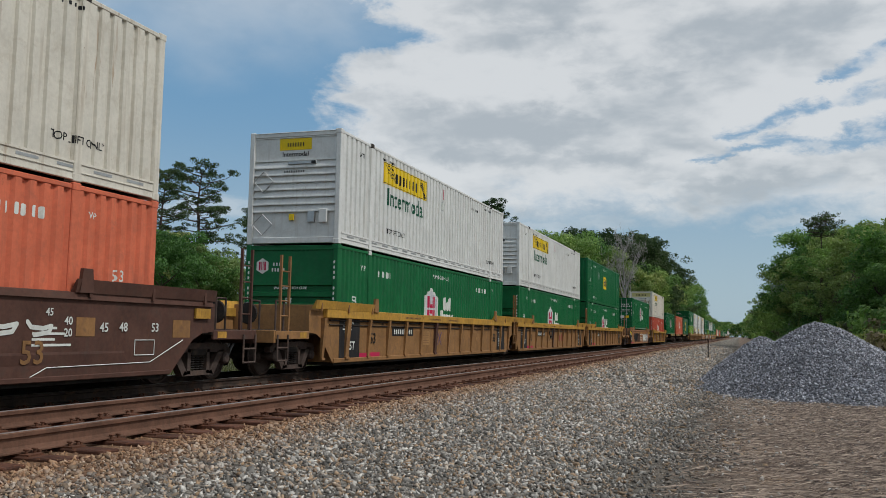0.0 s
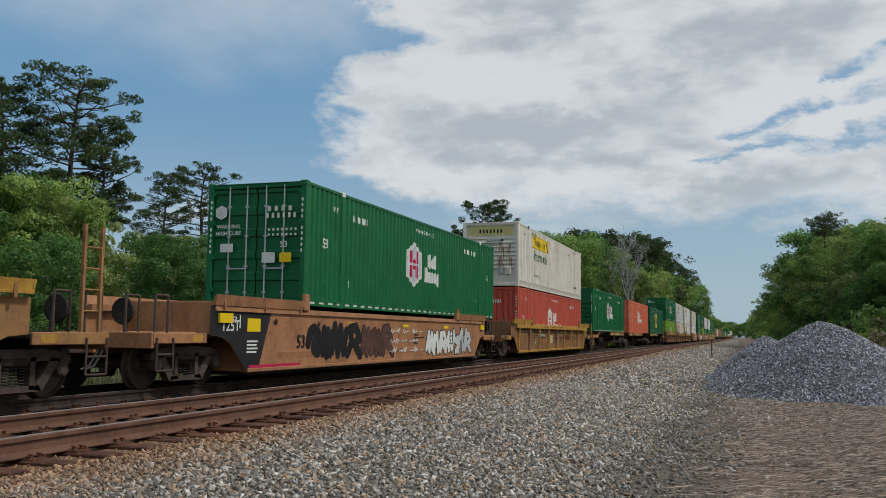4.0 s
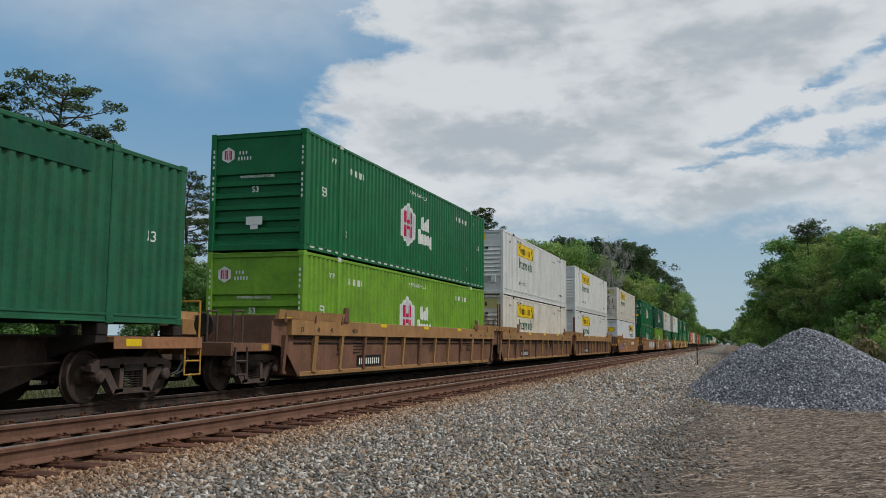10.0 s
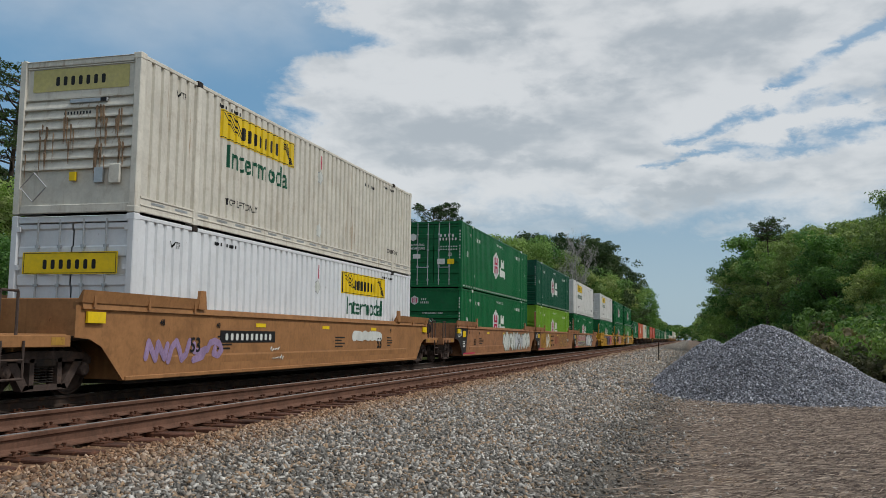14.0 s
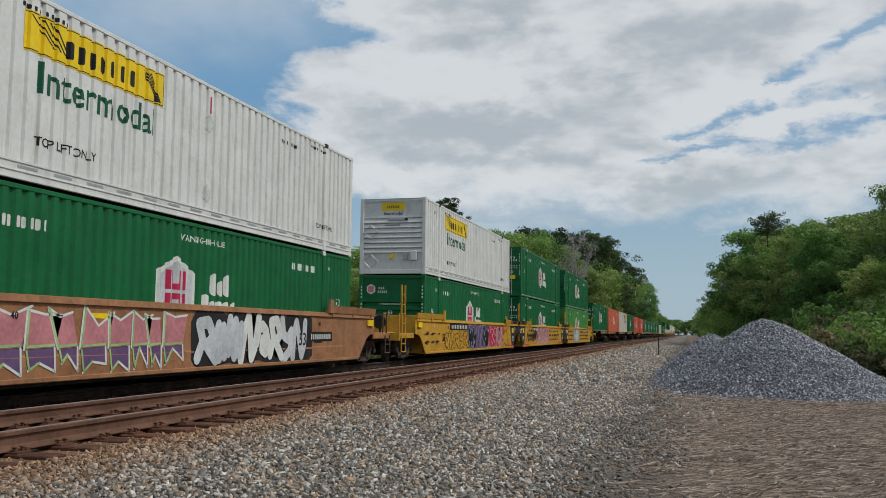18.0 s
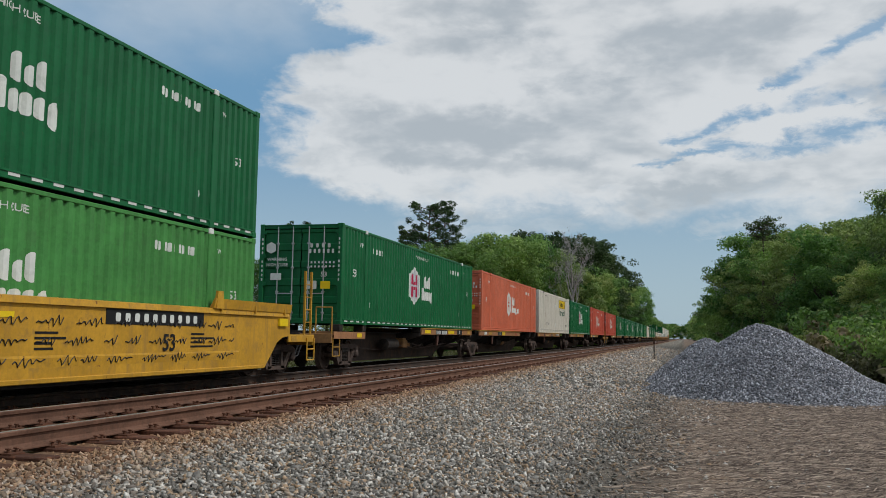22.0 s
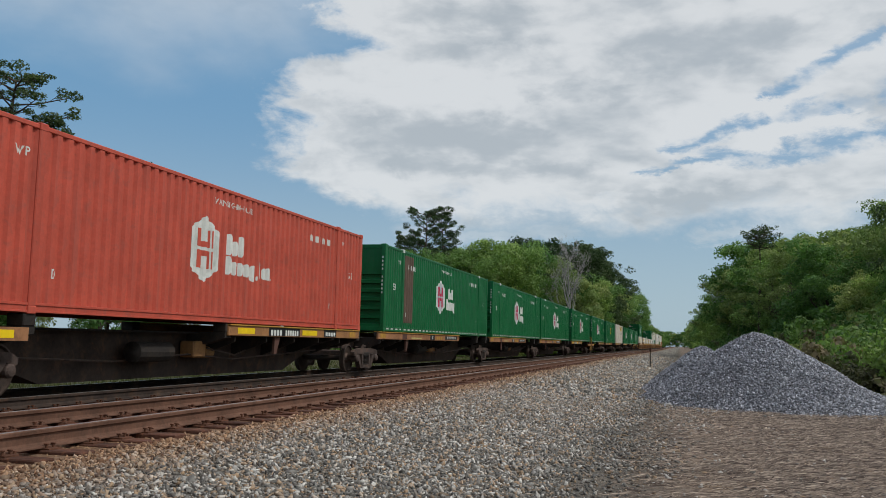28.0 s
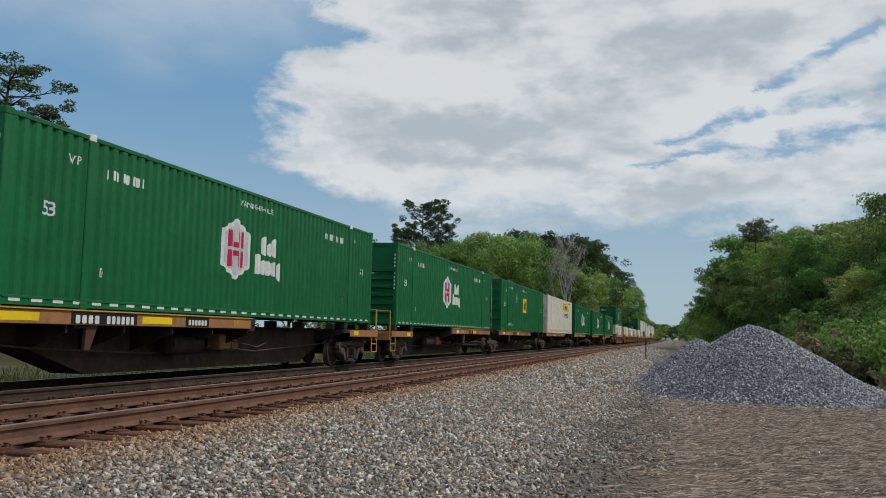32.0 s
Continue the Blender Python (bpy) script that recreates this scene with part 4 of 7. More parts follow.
            add_decal("emblem", plates([(hexagon(0.44, 0.5, 0.12), 0)]), M["letter"], c, on_end(-0.52, 0.0, 2.25))
            side_bars(c, M["letter"], 0.0, 2.28, 0.62, 0.22, 6, "brand_bars", 0.22, on_end)
            add_decal("lettering", lettering("53'", 0.3, M["letter"]), None, c, on_end(-0.28, 0.0, 1.30))
        else:
            e = add_decal("emblem", plates([(hexagon(0.34, 0.40, 0.10), 0)]), M["letter"], c, on_end(-0.83, 0.045, 2.36))
            add_decal("emblem_mark", plates([(slab(-0.10, -0.055, -0.11, 0.11), 0.004), (slab(0.055, 0.10, -0.11, 0.11), 0.004), (slab(-0.03, -0.012, -0.11, 0.11), 0.004), (slab(0.012, 0.03, -0.11, 0.11), 0.004)]), M["crimson"], e, Matrix())
            side_bars(c, M["letter"], 0.045, 2.42, 0.26, 0.12, 3, "brand_bars", -0.42, on_end)
            side_bars(c, M["letter"], 0.045, 2.28, 0.4, 0.13, 5, "brand_bars", -0.38, on_end)
            add_decal("lettering", lettering("WARNING HIGH CUBE", 0.09, M["letter"]), None, c, on_end(-0.02, 0.045, 1.80))
            add_decal("lettering", lettering("53", 0.2, M["letter"]), None, c, on_end(-0.06, 0.045, 1.48))
            add_decal("notice", plates([(rounded(0.44, 0.2, 0.02), 0), (moved(rounded(0.2, 0.1, 0.01), 0, -0.16), 0)]), M["letter"], c, on_end(-0.05, 0.005, 0.72), "white weight plate")
        for x in (-1.2, 1.2) if full else ():
            m = Mesh()
            for q in range(10):
                if q != 4:
                    z = 2.45 - q * 0.13
                    m.prism(moved(rounded(0.045, 0.08, 0.02, 2), x, z), -0.003, 0.0, "y")
            part("number_bars", m, M["letter"], c)
    elif livery == "band":
        yoff = 0.0 if front != "doors" else 7.0
        pan = add_decal("sign_panel", plates([(rounded(3.66, 0.62, 0.02), 0.0)]), M["yellow"], c, on_side(X, 4.66 + yoff, 2.29), "yellow brand panel with black blocks")
        frame_ = Mesh()
        for a, b, cc, d in ((-1.79, 1.79, 0.275, 0.29), (-1.79, 1.79, -0.29, -0.275), (-1.79, -1.775, -0.28, 0.28), (1.775, 1.79, -0.28, 0.28)):
            frame_.box(a, b, cc, d, 0.003, 0.005)
        for q in range(5):
            frame_.prism([(-1.7 + q * 0.13, 0.25), (-1.66 + q * 0.13, 0.25), (-1.2 + q * 0.10, -0.1 - q * 0.02), (-1.24 + q * 0.1, -0.1 - q * 0.02)], 0.003, 0.005, "z")
            frame_.prism([(1.16 + q * 0.05, 0.22), (1.19 + q * 0.05, 0.22), (1.6 + q * 0.03, -0.25), (1.57 + q * 0.03, -0.25)], 0.003, 0.005, "z")
        add_decal("panel_outline", frame_, M["ink"], pan, Matrix())
        add_decal("brand_bars", plates(blob_word(7, 1.9, 0.40, 0.46), 0.002), M["ink"], pan, Matrix.Translation((0.02, 0.02, 0.003)))
        add_decal("lettering", lettering("Intermodal", 0.70, M["leafgreen"]), None, c, on_side(X, 4.72 + yoff, 1.62), "dark green word")
        marks = [("TOP LIFT ONLY", 0.2, 3.9, 0.66, "ink"), ("WTP", 0.17, 1.35, 2.45, "ink"), ("TOP LIFT ONLY", 0.17, 14.2, 0.62, "ink")]
        side_bars(c, M["ink"], 3.3, 2.66, 1.1, 0.10, 9)
        side_bars(c, M["ink"], 13.6, 2.66, 1.1, 0.09, 9)
        side_bars(c, M["ink"], 11.9, 2.45, 0.9, 0.12, 7)
        dia = Mesh()
        for z in (2.05, 0.62):
            o = [(0, 0.2), (0.2, 0), (0, -0.2), (-0.2, 0)]
            i_ = [(0, 0.17), (0.17, 0), (0, -0.17), (-0.17, 0)]
            k = len(dia.v)
            dia.add([(a, b + z, 0.0) for a, b in o + i_], [(q, (q + 1) % 4, 4 + (q + 1) % 4, 4 + q) for q in range(4)])
        add_decal("placard_frame", dia, M["silver"], c, on_side(X + 0.002, 8.12, 0.0))
        add_decal("placard", plates([([(0, 0.82), (0.19, 0.63), (0, 0.44), (-0.19, 0.63)], 0.0), ([(0, 2.22), (0.17, 2.05), (0, 1.88), (-0.17, 2.05)], 0.0)]), M["letter"], c, on_side(X, 8.12, 0.0))
        add_decal("red_tick", plates([(rounded(0.05, 0.36, 0.01), 0.0)]), M["crimson"], c, on_side(X, 8.16, 2.45), "small red tick mark")
        strip = Mesh()
        y = 0.5
        while y < L - 0.6:
            strip.box(W - 0.006, W - 0.003, y, y + 0.42, 0.19, 0.235)
            y += 0.78
        part("forklift_marks", strip, M["silver"], c, "grey plates along the bottom rail")
        if front == "slats":
            wide = colour == "cream"
            s_ = 1.9 if wide else 0.84
            add_decal("sign_panel", plates([(rounded(s_ * 1.08, 0.42 if wide else 0.30, 0.02), 0)]), M["paleyellow" if wide else "yellow"], c, on_end(0.0, 0.05, 2.50 if wide else 2.56), "yellow brand panel")
            side_bars(c, M["ink"], 0.046, 2.51 if wide else 2.57, s_ * 0.6, 0.24 if wide else 0.15, 7, "brand_bars", 0.0, on_end)
            if not wide:
                add_decal("lettering", lettering("Intermodal", 0.17, M["ink"]), None, c, on_end(0.0, 0.05, 2.30))
            side_bars(c, M["ink"], 0.008, 1.86, 0.6, 0.08, 9, "number_bars", 0.0, on_end)
            latch = part("latch_bar", Mesh().box(-0.18, 0.62, 0.0, 0.04, 2.03, 2.11, 0.01), M["silver"], c, "sliding grey latch bar")
            part("latch_hole", Mesh().box(0.48, 0.60, -0.004, 0.0, 2.035, 2.105), M["ink"], latch)
            part("upper_frame", Mesh().box(-W + 0.16, W - 0.16, 0.03, 0.056, 2.13, 2.16).box(-W + 0.16, W - 0.16, 0.03, 0.056, H - 0.17, H - 0.15), mat, c)
            part("vent_box", Mesh().box(0.72, 0.96, -0.012, 0.04, 0.52, 0.88, 0.02), mat, c, "small grey vent box")
            part("notice", Mesh().box(0.42, 0.60, -0.002, 0.05, 0.55, 0.82), M["silver"], c)
            part("notice", Mesh().box(-0.10, 0.02, -0.004, 0.05, 0.60, 0.76), M["yellow"], c, "yellow sticker")
            o = Mesh()
            for z in (0.50,) if wide else (0.50, 1.60):
                for a, b in (((-0.86, z + 0.27), (-0.58, z)), ((-0.58, z), (-0.86, z - 0.27)), ((-0.86, z - 0.27), (-1.14, z)), ((-1.14, z), (-0.86, z + 0.27))):
                    o.tube([(a[0], -0.004, a[1]), (b[0], -0.004, b[1])], 0.012, 4)
            part("placard_frame", o, M["silver"], c)
            if wide:
                st_ = Mesh()
                rng = random.Random(5)
                for x0, n_, top in ((0.47, 22, 2.0), (-0.75, 12, 1.7), (0.95, 8, 1.9), (-0.2, 6, 1.9)):
                    for q in range(n_):
                        z, h, w = rng.uniform(1.0, top), rng.uniform(0.15, 0.55), rng.uniform(0.008, 0.026)
                        x_ = x0 + rng.gauss(0, 0.09)
                        st_.prism([(x_ - w, z), (x_ - w * 0.4, z + 0.03), (x_ + w * 0.6, z + 0.02), (x_ + w, z - 0.01), (x_ + w * 0.3, z - h), (x_ - w * 0.2, z - h * 0.8)], 0.004 - 0.0008 * (q % 4), 0.009, "y")
                part("soot_stain", st_, M["stain"], c, "dark rusty scorch stains")
        elif front == "doors":
            add_decal("sign_panel", plates([(rounded(2.0, 0.40, 0.02), 0)]), M["yellow"], c, on_end(0.0, -0.002, 2.02), "yellow brand panel across both doors")
            edge_ = Mesh()
            for x0, x1, z0, z1 in ((-0.97, 0.97, 2.195, 2.205), (-0.97, 0.97, 1.835, 1.845), (-0.97, -0.96, 1.84, 2.2), (0.96, 0.97, 1.84, 2.2)):
                edge_.box(x0, x1, -0.008, -0.005, z0, z1)
            part("panel_outline", edge_, M["ink"], c)
            side_bars(c, M["ink"], -0.007, 2.03, 1.2, 0.24, 7, "brand_bars", 0.0, on_end)
            side_bars(c, M["ink"], -0.006, 0.98, 0.34, 0.10, 4, "number_bars", 0.78, on_end)
            side_bars(c, M["ink"], -0.006, 0.82, 0.50, 0.11, 6, "number_bars", 0.76, on_end)
            add_decal("notice", plates([(rounded(0.42, 0.26, 0.02), 0)]), M["ink"], c, on_end(-0.92, -0.006, 0.86), "black notice plate with pale rim")
    else:
        fresh = colour == "green"
        yp, zp, k_ = (7.94, 1.64, 0.66) if fresh else (6.95, 1.47, 1.0)
        pan = add_decal("sign_panel", plates([(rounded(1.50 if fresh else 1.78, 0.9 if fresh else 1.52, 0.02), 0)]), M["yellow"], c, on_side(X, yp, zp), "yellow brand panel with navy blocks")
        e = Mesh()
        for q in range(3):
            e.prism([(k_ * a, k_ * b) for a, b in moved(rounded(0.55, 0.13, 0.02, 2), -0.42, 0.38 - 0.3 * q)], 0.003, 0.006, "z")
        e.prism([(k_ * a, k_ * b) for a, b in moved(rounded(0.14, 0.75, 0.02, 2), -0.62, 0.08)], 0.003, 0.006, "z")
        for q, dx in enumerate((-0.02, 0.18, 0.42, 0.62)):
            e.prism([(k_ * a, k_ * b) for a, b in moved(rounded(0.12, 0.75 - 0.08 * (q % 2), 0.02, 2), dx, -0.12 + 0.06 * q)], 0.003, 0.006, "z")
        add_decal("brand_bars", e, M["navy"], pan, Matrix())
        marks = [("WARNING HIGH CUBE", 0.17, 7.85, 2.55, "letter"), ("53", 0.34, 1.05, 1.50, "letter"), ("WP", 0.2, 1.55, 2.3, "letter"), ("TOP LIFT ONLY", 0.24, 3.0, 0.36, "letter"), ("53", 0.26, 15.2, 1.5, "letter")]
        if not fresh:
            part("repair_patch", Mesh().box(W - 0.014, W + 0.002, 7.95, 9.3, 1.05, 1.9), M["deep"], c, "darker green repair patch")
        if not fresh:
            part("repair_patch", Mesh().box(W - 0.014, W + 0.002, 9.9, 13.6, 2.35, 2.75), M["deep"], c)
        if not fresh:
            part("repair_patch", Mesh().box(W - 0.014, W + 0.002, 2.7, 3.5, 2.35, 2.75), M["deep"], c)
        add_decal("placard_frame", plates([([(0, 0.28), (0.28, 0), (0, -0.28), (-0.28, 0)], 0)]), M["silver"], c, on_side(X, 5.0, 2.0))
        side_bars(c, M["letter"], 3.0, 2.55, 1.2, 0.17, 8)
        add_decal("sign_panel", plates([(rounded(1.5, 0.5, 0.02), 0)]), M["yellow"], c, on_end(-0.25, 0.0, 2.25), "yellow brand panel")
        side_bars(c, M["navy"], -0.004, 2.25, 0.8, 0.3, 4, "brand_bars", -0.25, on_end)
        add_decal("lettering", lettering("53'", 0.24, M["letter"]), None, c, on_end(-0.1, 0.0, 1.68))
        add_decal("notice", plates([(rounded(0.44, 0.26, 0.02), 0)]), M["letter"], c, on_end(-0.1, 0.0, 0.78))
        for q in range(6):
            side_bars(c, M["letter"], 0.0, 1.5 - 0.09 * q, 0.42, 0.05, 6, "number_bars", -0.1, on_end)
    if full:
        for text, size, y, z, col in marks:
            add_decal("lettering", lettering(text, size, M[col]), None, c, on_side(X, y, z))
    WALL.clear()
    return c


M["stain"] = surface("scorched_rust", (0.33, 0.215, 0.130), 0.8, vary=0.5, scale=6)
BOXES = {}
LABELS = {
    ("hex", "green"): "green corrugated container with white emblem", ("hex", "deep"): "deep green corrugated container with white emblem",
    ("hex", "lime"): "lime green corrugated container with white emblem", ("hex", "moss"): "mid green corrugated container with white emblem",
    ("hex", "orange"): "coral orange corrugated container with white emblem", ("hex", "red"): "faded red corrugated container with white emblem",
    ("band", "white"): "white ribbed container with yellow brand panel", ("band", "cream"): "dirty cream white container with yellow panel",
    ("band", "bright"): "clean white container with yellow brand panel", ("square", "green"): "green corrugated container with small yellow panel", ("square", "square"): "patched green container with yellow square panel",
}
WHERE = {"low": "in a well car", "top": "stacked on another", "flat": "on a spine car", "high": "atop a well car"}
LOADS = []


def load(livery, colour, front, y, z, where, full=True):
    key = (livery, colour, front, full)
    m = pose(TRAIN_X, y, TRAIN_RAIL + z)
    if key not in BOXES:
        BOXES[key] = build_container(*key)
        BOXES[key].matrix_basis = m
        c = BOXES[key]
    else:
        c = copy_thing(BOXES[key], m)
    tagged(c, LABELS[livery, colour] + ", " + WHERE[where], "shipping container", "containers on the train")
    LOADS.append((c, y, TRAIN_RAIL + z))
    return c

# ---- freight cars ----


def build_bogie(parent, y):
    """A two-axle truck: bolster, two cast side frames with springs and bearing ends, two wheelsets."""
    bogie = part("bogie", Mesh().box(-1.0, 1.0, y - 0.18, y + 0.18, 0.42, 0.66, 0.03), M["truckiron"], parent)
    for s in (-1, 1):
        x0, x1 = sorted((s * 0.93, s * 1.07))
        f = Mesh()
        top = [(-1.06, 0.52), (-1.06, 0.62), (-0.92, 0.70), (-0.45, 0.735), (0.45, 0.735), (0.92, 0.70), (1.06, 0.62), (1.06, 0.52), (0.92, 0.49), (0.82, 0.56), (-0.82, 0.56), (-0.92, 0.49)]
        f.prism([(y + a, b) for a, b in top], x0, x1)
        for k in (-1, 1):
            f.prism([(y + k * 0.86, 0.60), (y + k * 0.66, 0.60), (y + k * 0.34, 0.16), (y + k * 0.50, 0.13)], x0, x1)
            f.prism([(y + k * 0.36, 0.62), (y + k * 0.26, 0.62), (y + k * 0.26, 0.16), (y + k * 0.36, 0.16)], x0, x1)
        f.prism([(y - 0.5, 0.13), (y + 0.5, 0.13), (y + 0.44, 0.22), (y - 0.44, 0.22)], x0, x1)
        part("side_frame", f, M["truckiron"], bogie)
        sp = Mesh()
        for dy in (-0.15, 0.0, 0.15):
            for q in range(6):
                z = 0.24 + q * 0.042
                sp.lathe([(z, 0.055), (z + 0.012, 0.07), (z + 0.024, 0.055)], (s * 1.0, y + dy, 0), "z", 8)
        sp.box(x0 - 0.01, x1 + 0.01, y - 0.24, y + 0.24, 0.49, 0.62, 0.02)
        if s > 0:
            part("spring_nest", sp, M["grime"], bogie)
        for k in (-1, 1):
            cap = Mesh().lathe([(s * 0.95, 0.11), (s * 1.10, 0.11), (s * 1.13, 0.08), (s * 1.14, 0.03)], (0, y + k * 0.88, 0.43), "x", 12)
            if s > 0:
                part("bearing_cap", cap, M["truckiron"], bogie)
    for k in (-1, 1):
        w = Mesh()
        for s in (-1, 1):
            prof = [(0.685, 0.09), (0.69, 0.36), (0.672, 0.40), (0.672, 0.452), (0.70, 0.458), (0.712, 0.43), (0.80, 0.422), (0.81, 0.385), (0.765, 0.365), (0.74, 0.17), (0.80, 0.13), (0.80, 0.05)]
            w.lathe([(s * a, b) for a, b in prof], (0, 0, 0), "x", 28)
        w.lathe([(-0.95, 0.08), (0.95, 0.08)], (0, 0, 0), "x", 10)
        ws = part("wheelset", w, M["wheel"], bogie, smooth=False)
        ws.matrix_parent_inverse = Matrix.Translation((0, y + k * 0.88, 0.43))
    return bogie


def build_coupler(parent, y, s):
    m = Mesh().box(-0.07, 0.07, *sorted((y - s * 0.4, y + s * 0.30)), 0.68, 0.84, 0.02)
    m.prism([(-0.16, y + s * 0.24), (0.16, y + s * 0.24), (0.19, y + s * 0.36), (0.10, y + s * 0.50), (0.02, y + s * 0.38), (-0.10, y + s * 0.50), (-0.17, y + s * 0.38)], 0.64, 0.88, "z")
    part("coupler", m, M["truckiron"], parent)
    hose = Mesh()
    for x in (0.32, 0.42):
        hose.tube([(x, y, 0.75), (x, y + s * 0.12, 0.62), (x, y + s * 0.28, 0.42), (x - 0.05, y + s * 0.42, 0.36)], 0.022, 6)
    part("air_hose", hose, M["ink"], parent)


# strokes of sprayed shapes in a unit cell; they spell nothing
STROKES = (
    ((0.0, 0.2), (0.2, 0.95), (0.4, 0.1), (0.6, 0.9), (0.8, 0.15), (1.0, 0.8)),
    ((0.0, 0.5), (0.2, 0.9), (0.5, 1.0), (0.8, 0.85), (0.95, 0.5), (0.7, 0.2), (0.4, 0.3), (0.5, 0.6)),
    ((0.1, 1.0), (0.2, 0.6), (0.6, 0.5), (0.9, 0.7), (0.8, 0.2), (0.3, 0.0)),
    ((0.0, 0.1), (0.3, 0.5), (0.1, 0.9), (0.6, 0.95), (0.9, 0.6), (0.5, 0.4), (1.0, 0.05)),
    ((0.0, 0.0), (0.15, 0.7), (0.35, 1.0), (0.5, 0.6), (0.65, 0.05), (0.85, 0.3), (1.0, 1.0)),
)


def spray(m, pts, half, x):
    """A fat flat stroke on a wall that faces +x."""
    for k, (y, z) in enumerate(pts):
        m.prism([(y + half * math.cos(q * 0.785), z + half * math.sin(q * 0.785)) for q in range(8)], x, x + 0.0010 + 0.0002 * k)
        if k:
            ya, za = pts[k - 1]
            d = math.hypot(y - ya, z - za) or 1.0
            ny, nz = -(z - za) / d * half, (y - ya) / d * half
            m.prism([(ya + ny, za + nz), (ya - ny, za - nz), (y - ny, z - nz), (y + ny, z + nz)], x, x + 0.0011 + 0.0002 * k)


def graffiti(parent, y0, y1, z0, z1, colours, seed, x, edge="violet", back=None, half=0.10):
    """A sprayed piece: a cloud of back colour, then fat strokes with a dark edge, in no alphabet."""
    rng = random.Random(seed)
    lay = {}
    if back:
        y = y0
        while y < y1:
            w, h = rng.uniform(0.5, 0.9), rng.uniform(0.85, 1.05) * (z1 - z0)
            o = [(a * rng.uniform(0.9, 1.08), b * rng.uniform(0.92, 1.06)) for a, b in rounded(w + 0.3, h, 0.2, 3)]
            lay.setdefault(back, Mesh()).prism(moved(o, y + w / 2, (z0 + z1) / 2), x - 0.002, x + 0.0002 * (int(y * 7) % 5))
            y += w * 0.8
    y = y0
    while y < y1 - 0.2:
        w = rng.uniform(0.55, 0.95)
        h = rng.uniform(0.82, 1.0) * (z1 - z0) - 0.16
        lean = rng.uniform(-0.1, 0.15)
        col = colours[int((y - y0) / (y1 - y0) * len(colours)) % len(colours)]
        path = [(y + 0.05 + a * w * 0.85 + lean * (b - 0.5), z0 + 0.08 + b * h) for a, b in STROKES[rng.randrange(len(STROKES))]]
        spray(lay.setdefault(edge, Mesh()), path, half + 0.032, x + 0.002)
        spray(lay.setdefault(col, Mesh()), path, half, x + 0.005)
        y += w * rng.uniform(0.80, 0.95)
    for cc, m in lay.items():
        part("graffiti", m, M[cc], parent, "sprayed graffiti strokes")


def angular(parent, y0, y1, z0, z1, seed, x):
    """A pointed two-colour piece: pink above, violet below, with pale and light green zigzag edges."""
    rng = random.Random(seed)
    mid = z0 + (z1 - z0) * 0.42
    lay = {k: Mesh() for k in ("pink", "violet", "letter", "mint")}
    y = y0
    while y < y1 - 0.3:
        w, lean = rng.uniform(0.30, 0.78), rng.uniform(-0.22, 0.14)
        up = [(y, mid - 0.05), (y + w * 0.92, mid - 0.02), (y + w * 0.98 + lean, z1 - rng.uniform(0.0, 0.22)), (y + w * 0.42 + lean, z1 - rng.uniform(0.12, 0.34)), (y - 0.06 + lean, z1 - rng.uniform(0.0, 0.12))]
        down = [(y + 0.10, z0 + rng.uniform(0.0, 0.2)), (y + w * 0.45, z0 + rng.uniform(0.15, 0.42)), (y + w * 0.95, z0 + rng.uniform(0.0, 0.16)), (y + w * 0.9, mid - 0.03), (y + 0.02, mid - 0.06)]
        lay["pink"].prism(up, x - 0.002, x + 0.001)
        lay["violet"].prism(down, x - 0.002, x + 0.0014)
        for o, col, d in ((up, "letter", 0.0), (down, "letter", 0.0), (up, "mint", 0.035), (down, "mint", 0.03)):
            cy, cz = sum(q[0] for q in o) / 5, sum(q[1] for q in o) / 5
            ring = [(q[0] + (cy - q[0]) * d * 3, q[1] + (cz - q[1]) * d * 3) for q in o]
            for k in ((2, 3, 4) if o is up else (0, 1, 2)) if col == "letter" else (0, 4):
                spray(lay[col], [ring[k], ring[(k + 1) % 5]], 0.020, x + 0.003 + (0.002 if col == "mint" else 0.0))
        y += w
    for cc, m in lay.items():
        part("graffiti", m, M[cc], parent, "sprayed pointed shapes")


def scrawl(parent, y0, y1, z0, z1, n, seed, x, mat="ink"):
    """Rows of thin quick strokes, like marker writing that cannot be read."""
    rng = random.Random(seed)
    m = Mesh()
    rows = max(1, round((z1 - z0) / 0.26))
    for row in range(rows):
        z = z1 - (row + 0.5) * (z1 - z0) / rows
        y = y0 + rng.uniform(0.0, 0.3)
        while y < y1 - 0.2:
            w = min(rng.uniform(0.3, 0.8), y1 - y)
            k = max(5, int(w / 0.035))
            amp, beat, lean = rng.uniform(0.05, 0.09), rng.uniform(38, 60), rng.uniform(0.1, 0.4)
            pts = []
            for q in range(k):
                t = q / (k - 1) * w
                up = math.sin(t * beat) * amp * (0.6 + 0.5 * math.sin(t * 9 + seed + row)) + rng.uniform(-0.012, 0.012)
                pts.append((x, y + t + lean * up, z + up + 0.06 * (t - w / 2)))
            m.tube(pts, 0.010, 4)
            y += w + rng.uniform(0.08, 0.35)
    part("scrawl", m, M[mat], parent, "thin sprayed scrawls")


def side_outline(length, front, rear, lift):
    """The side plate: arches rise over the bogies at both ends."""
    fy, ry = -1.62, length + 1.62
    pts = [(-0.35, 0.24), (length + 0.35, 0.24)]
    pts += [(length + 0.95, 0.80), (length + 1.25, 0.92), (ry, 0.95), (ry, 1.46)]
    pts += [(fy, 1.46), (fy, 0.95), (-1.25, 0.92), (-0.95, 0.80)]
    return pts


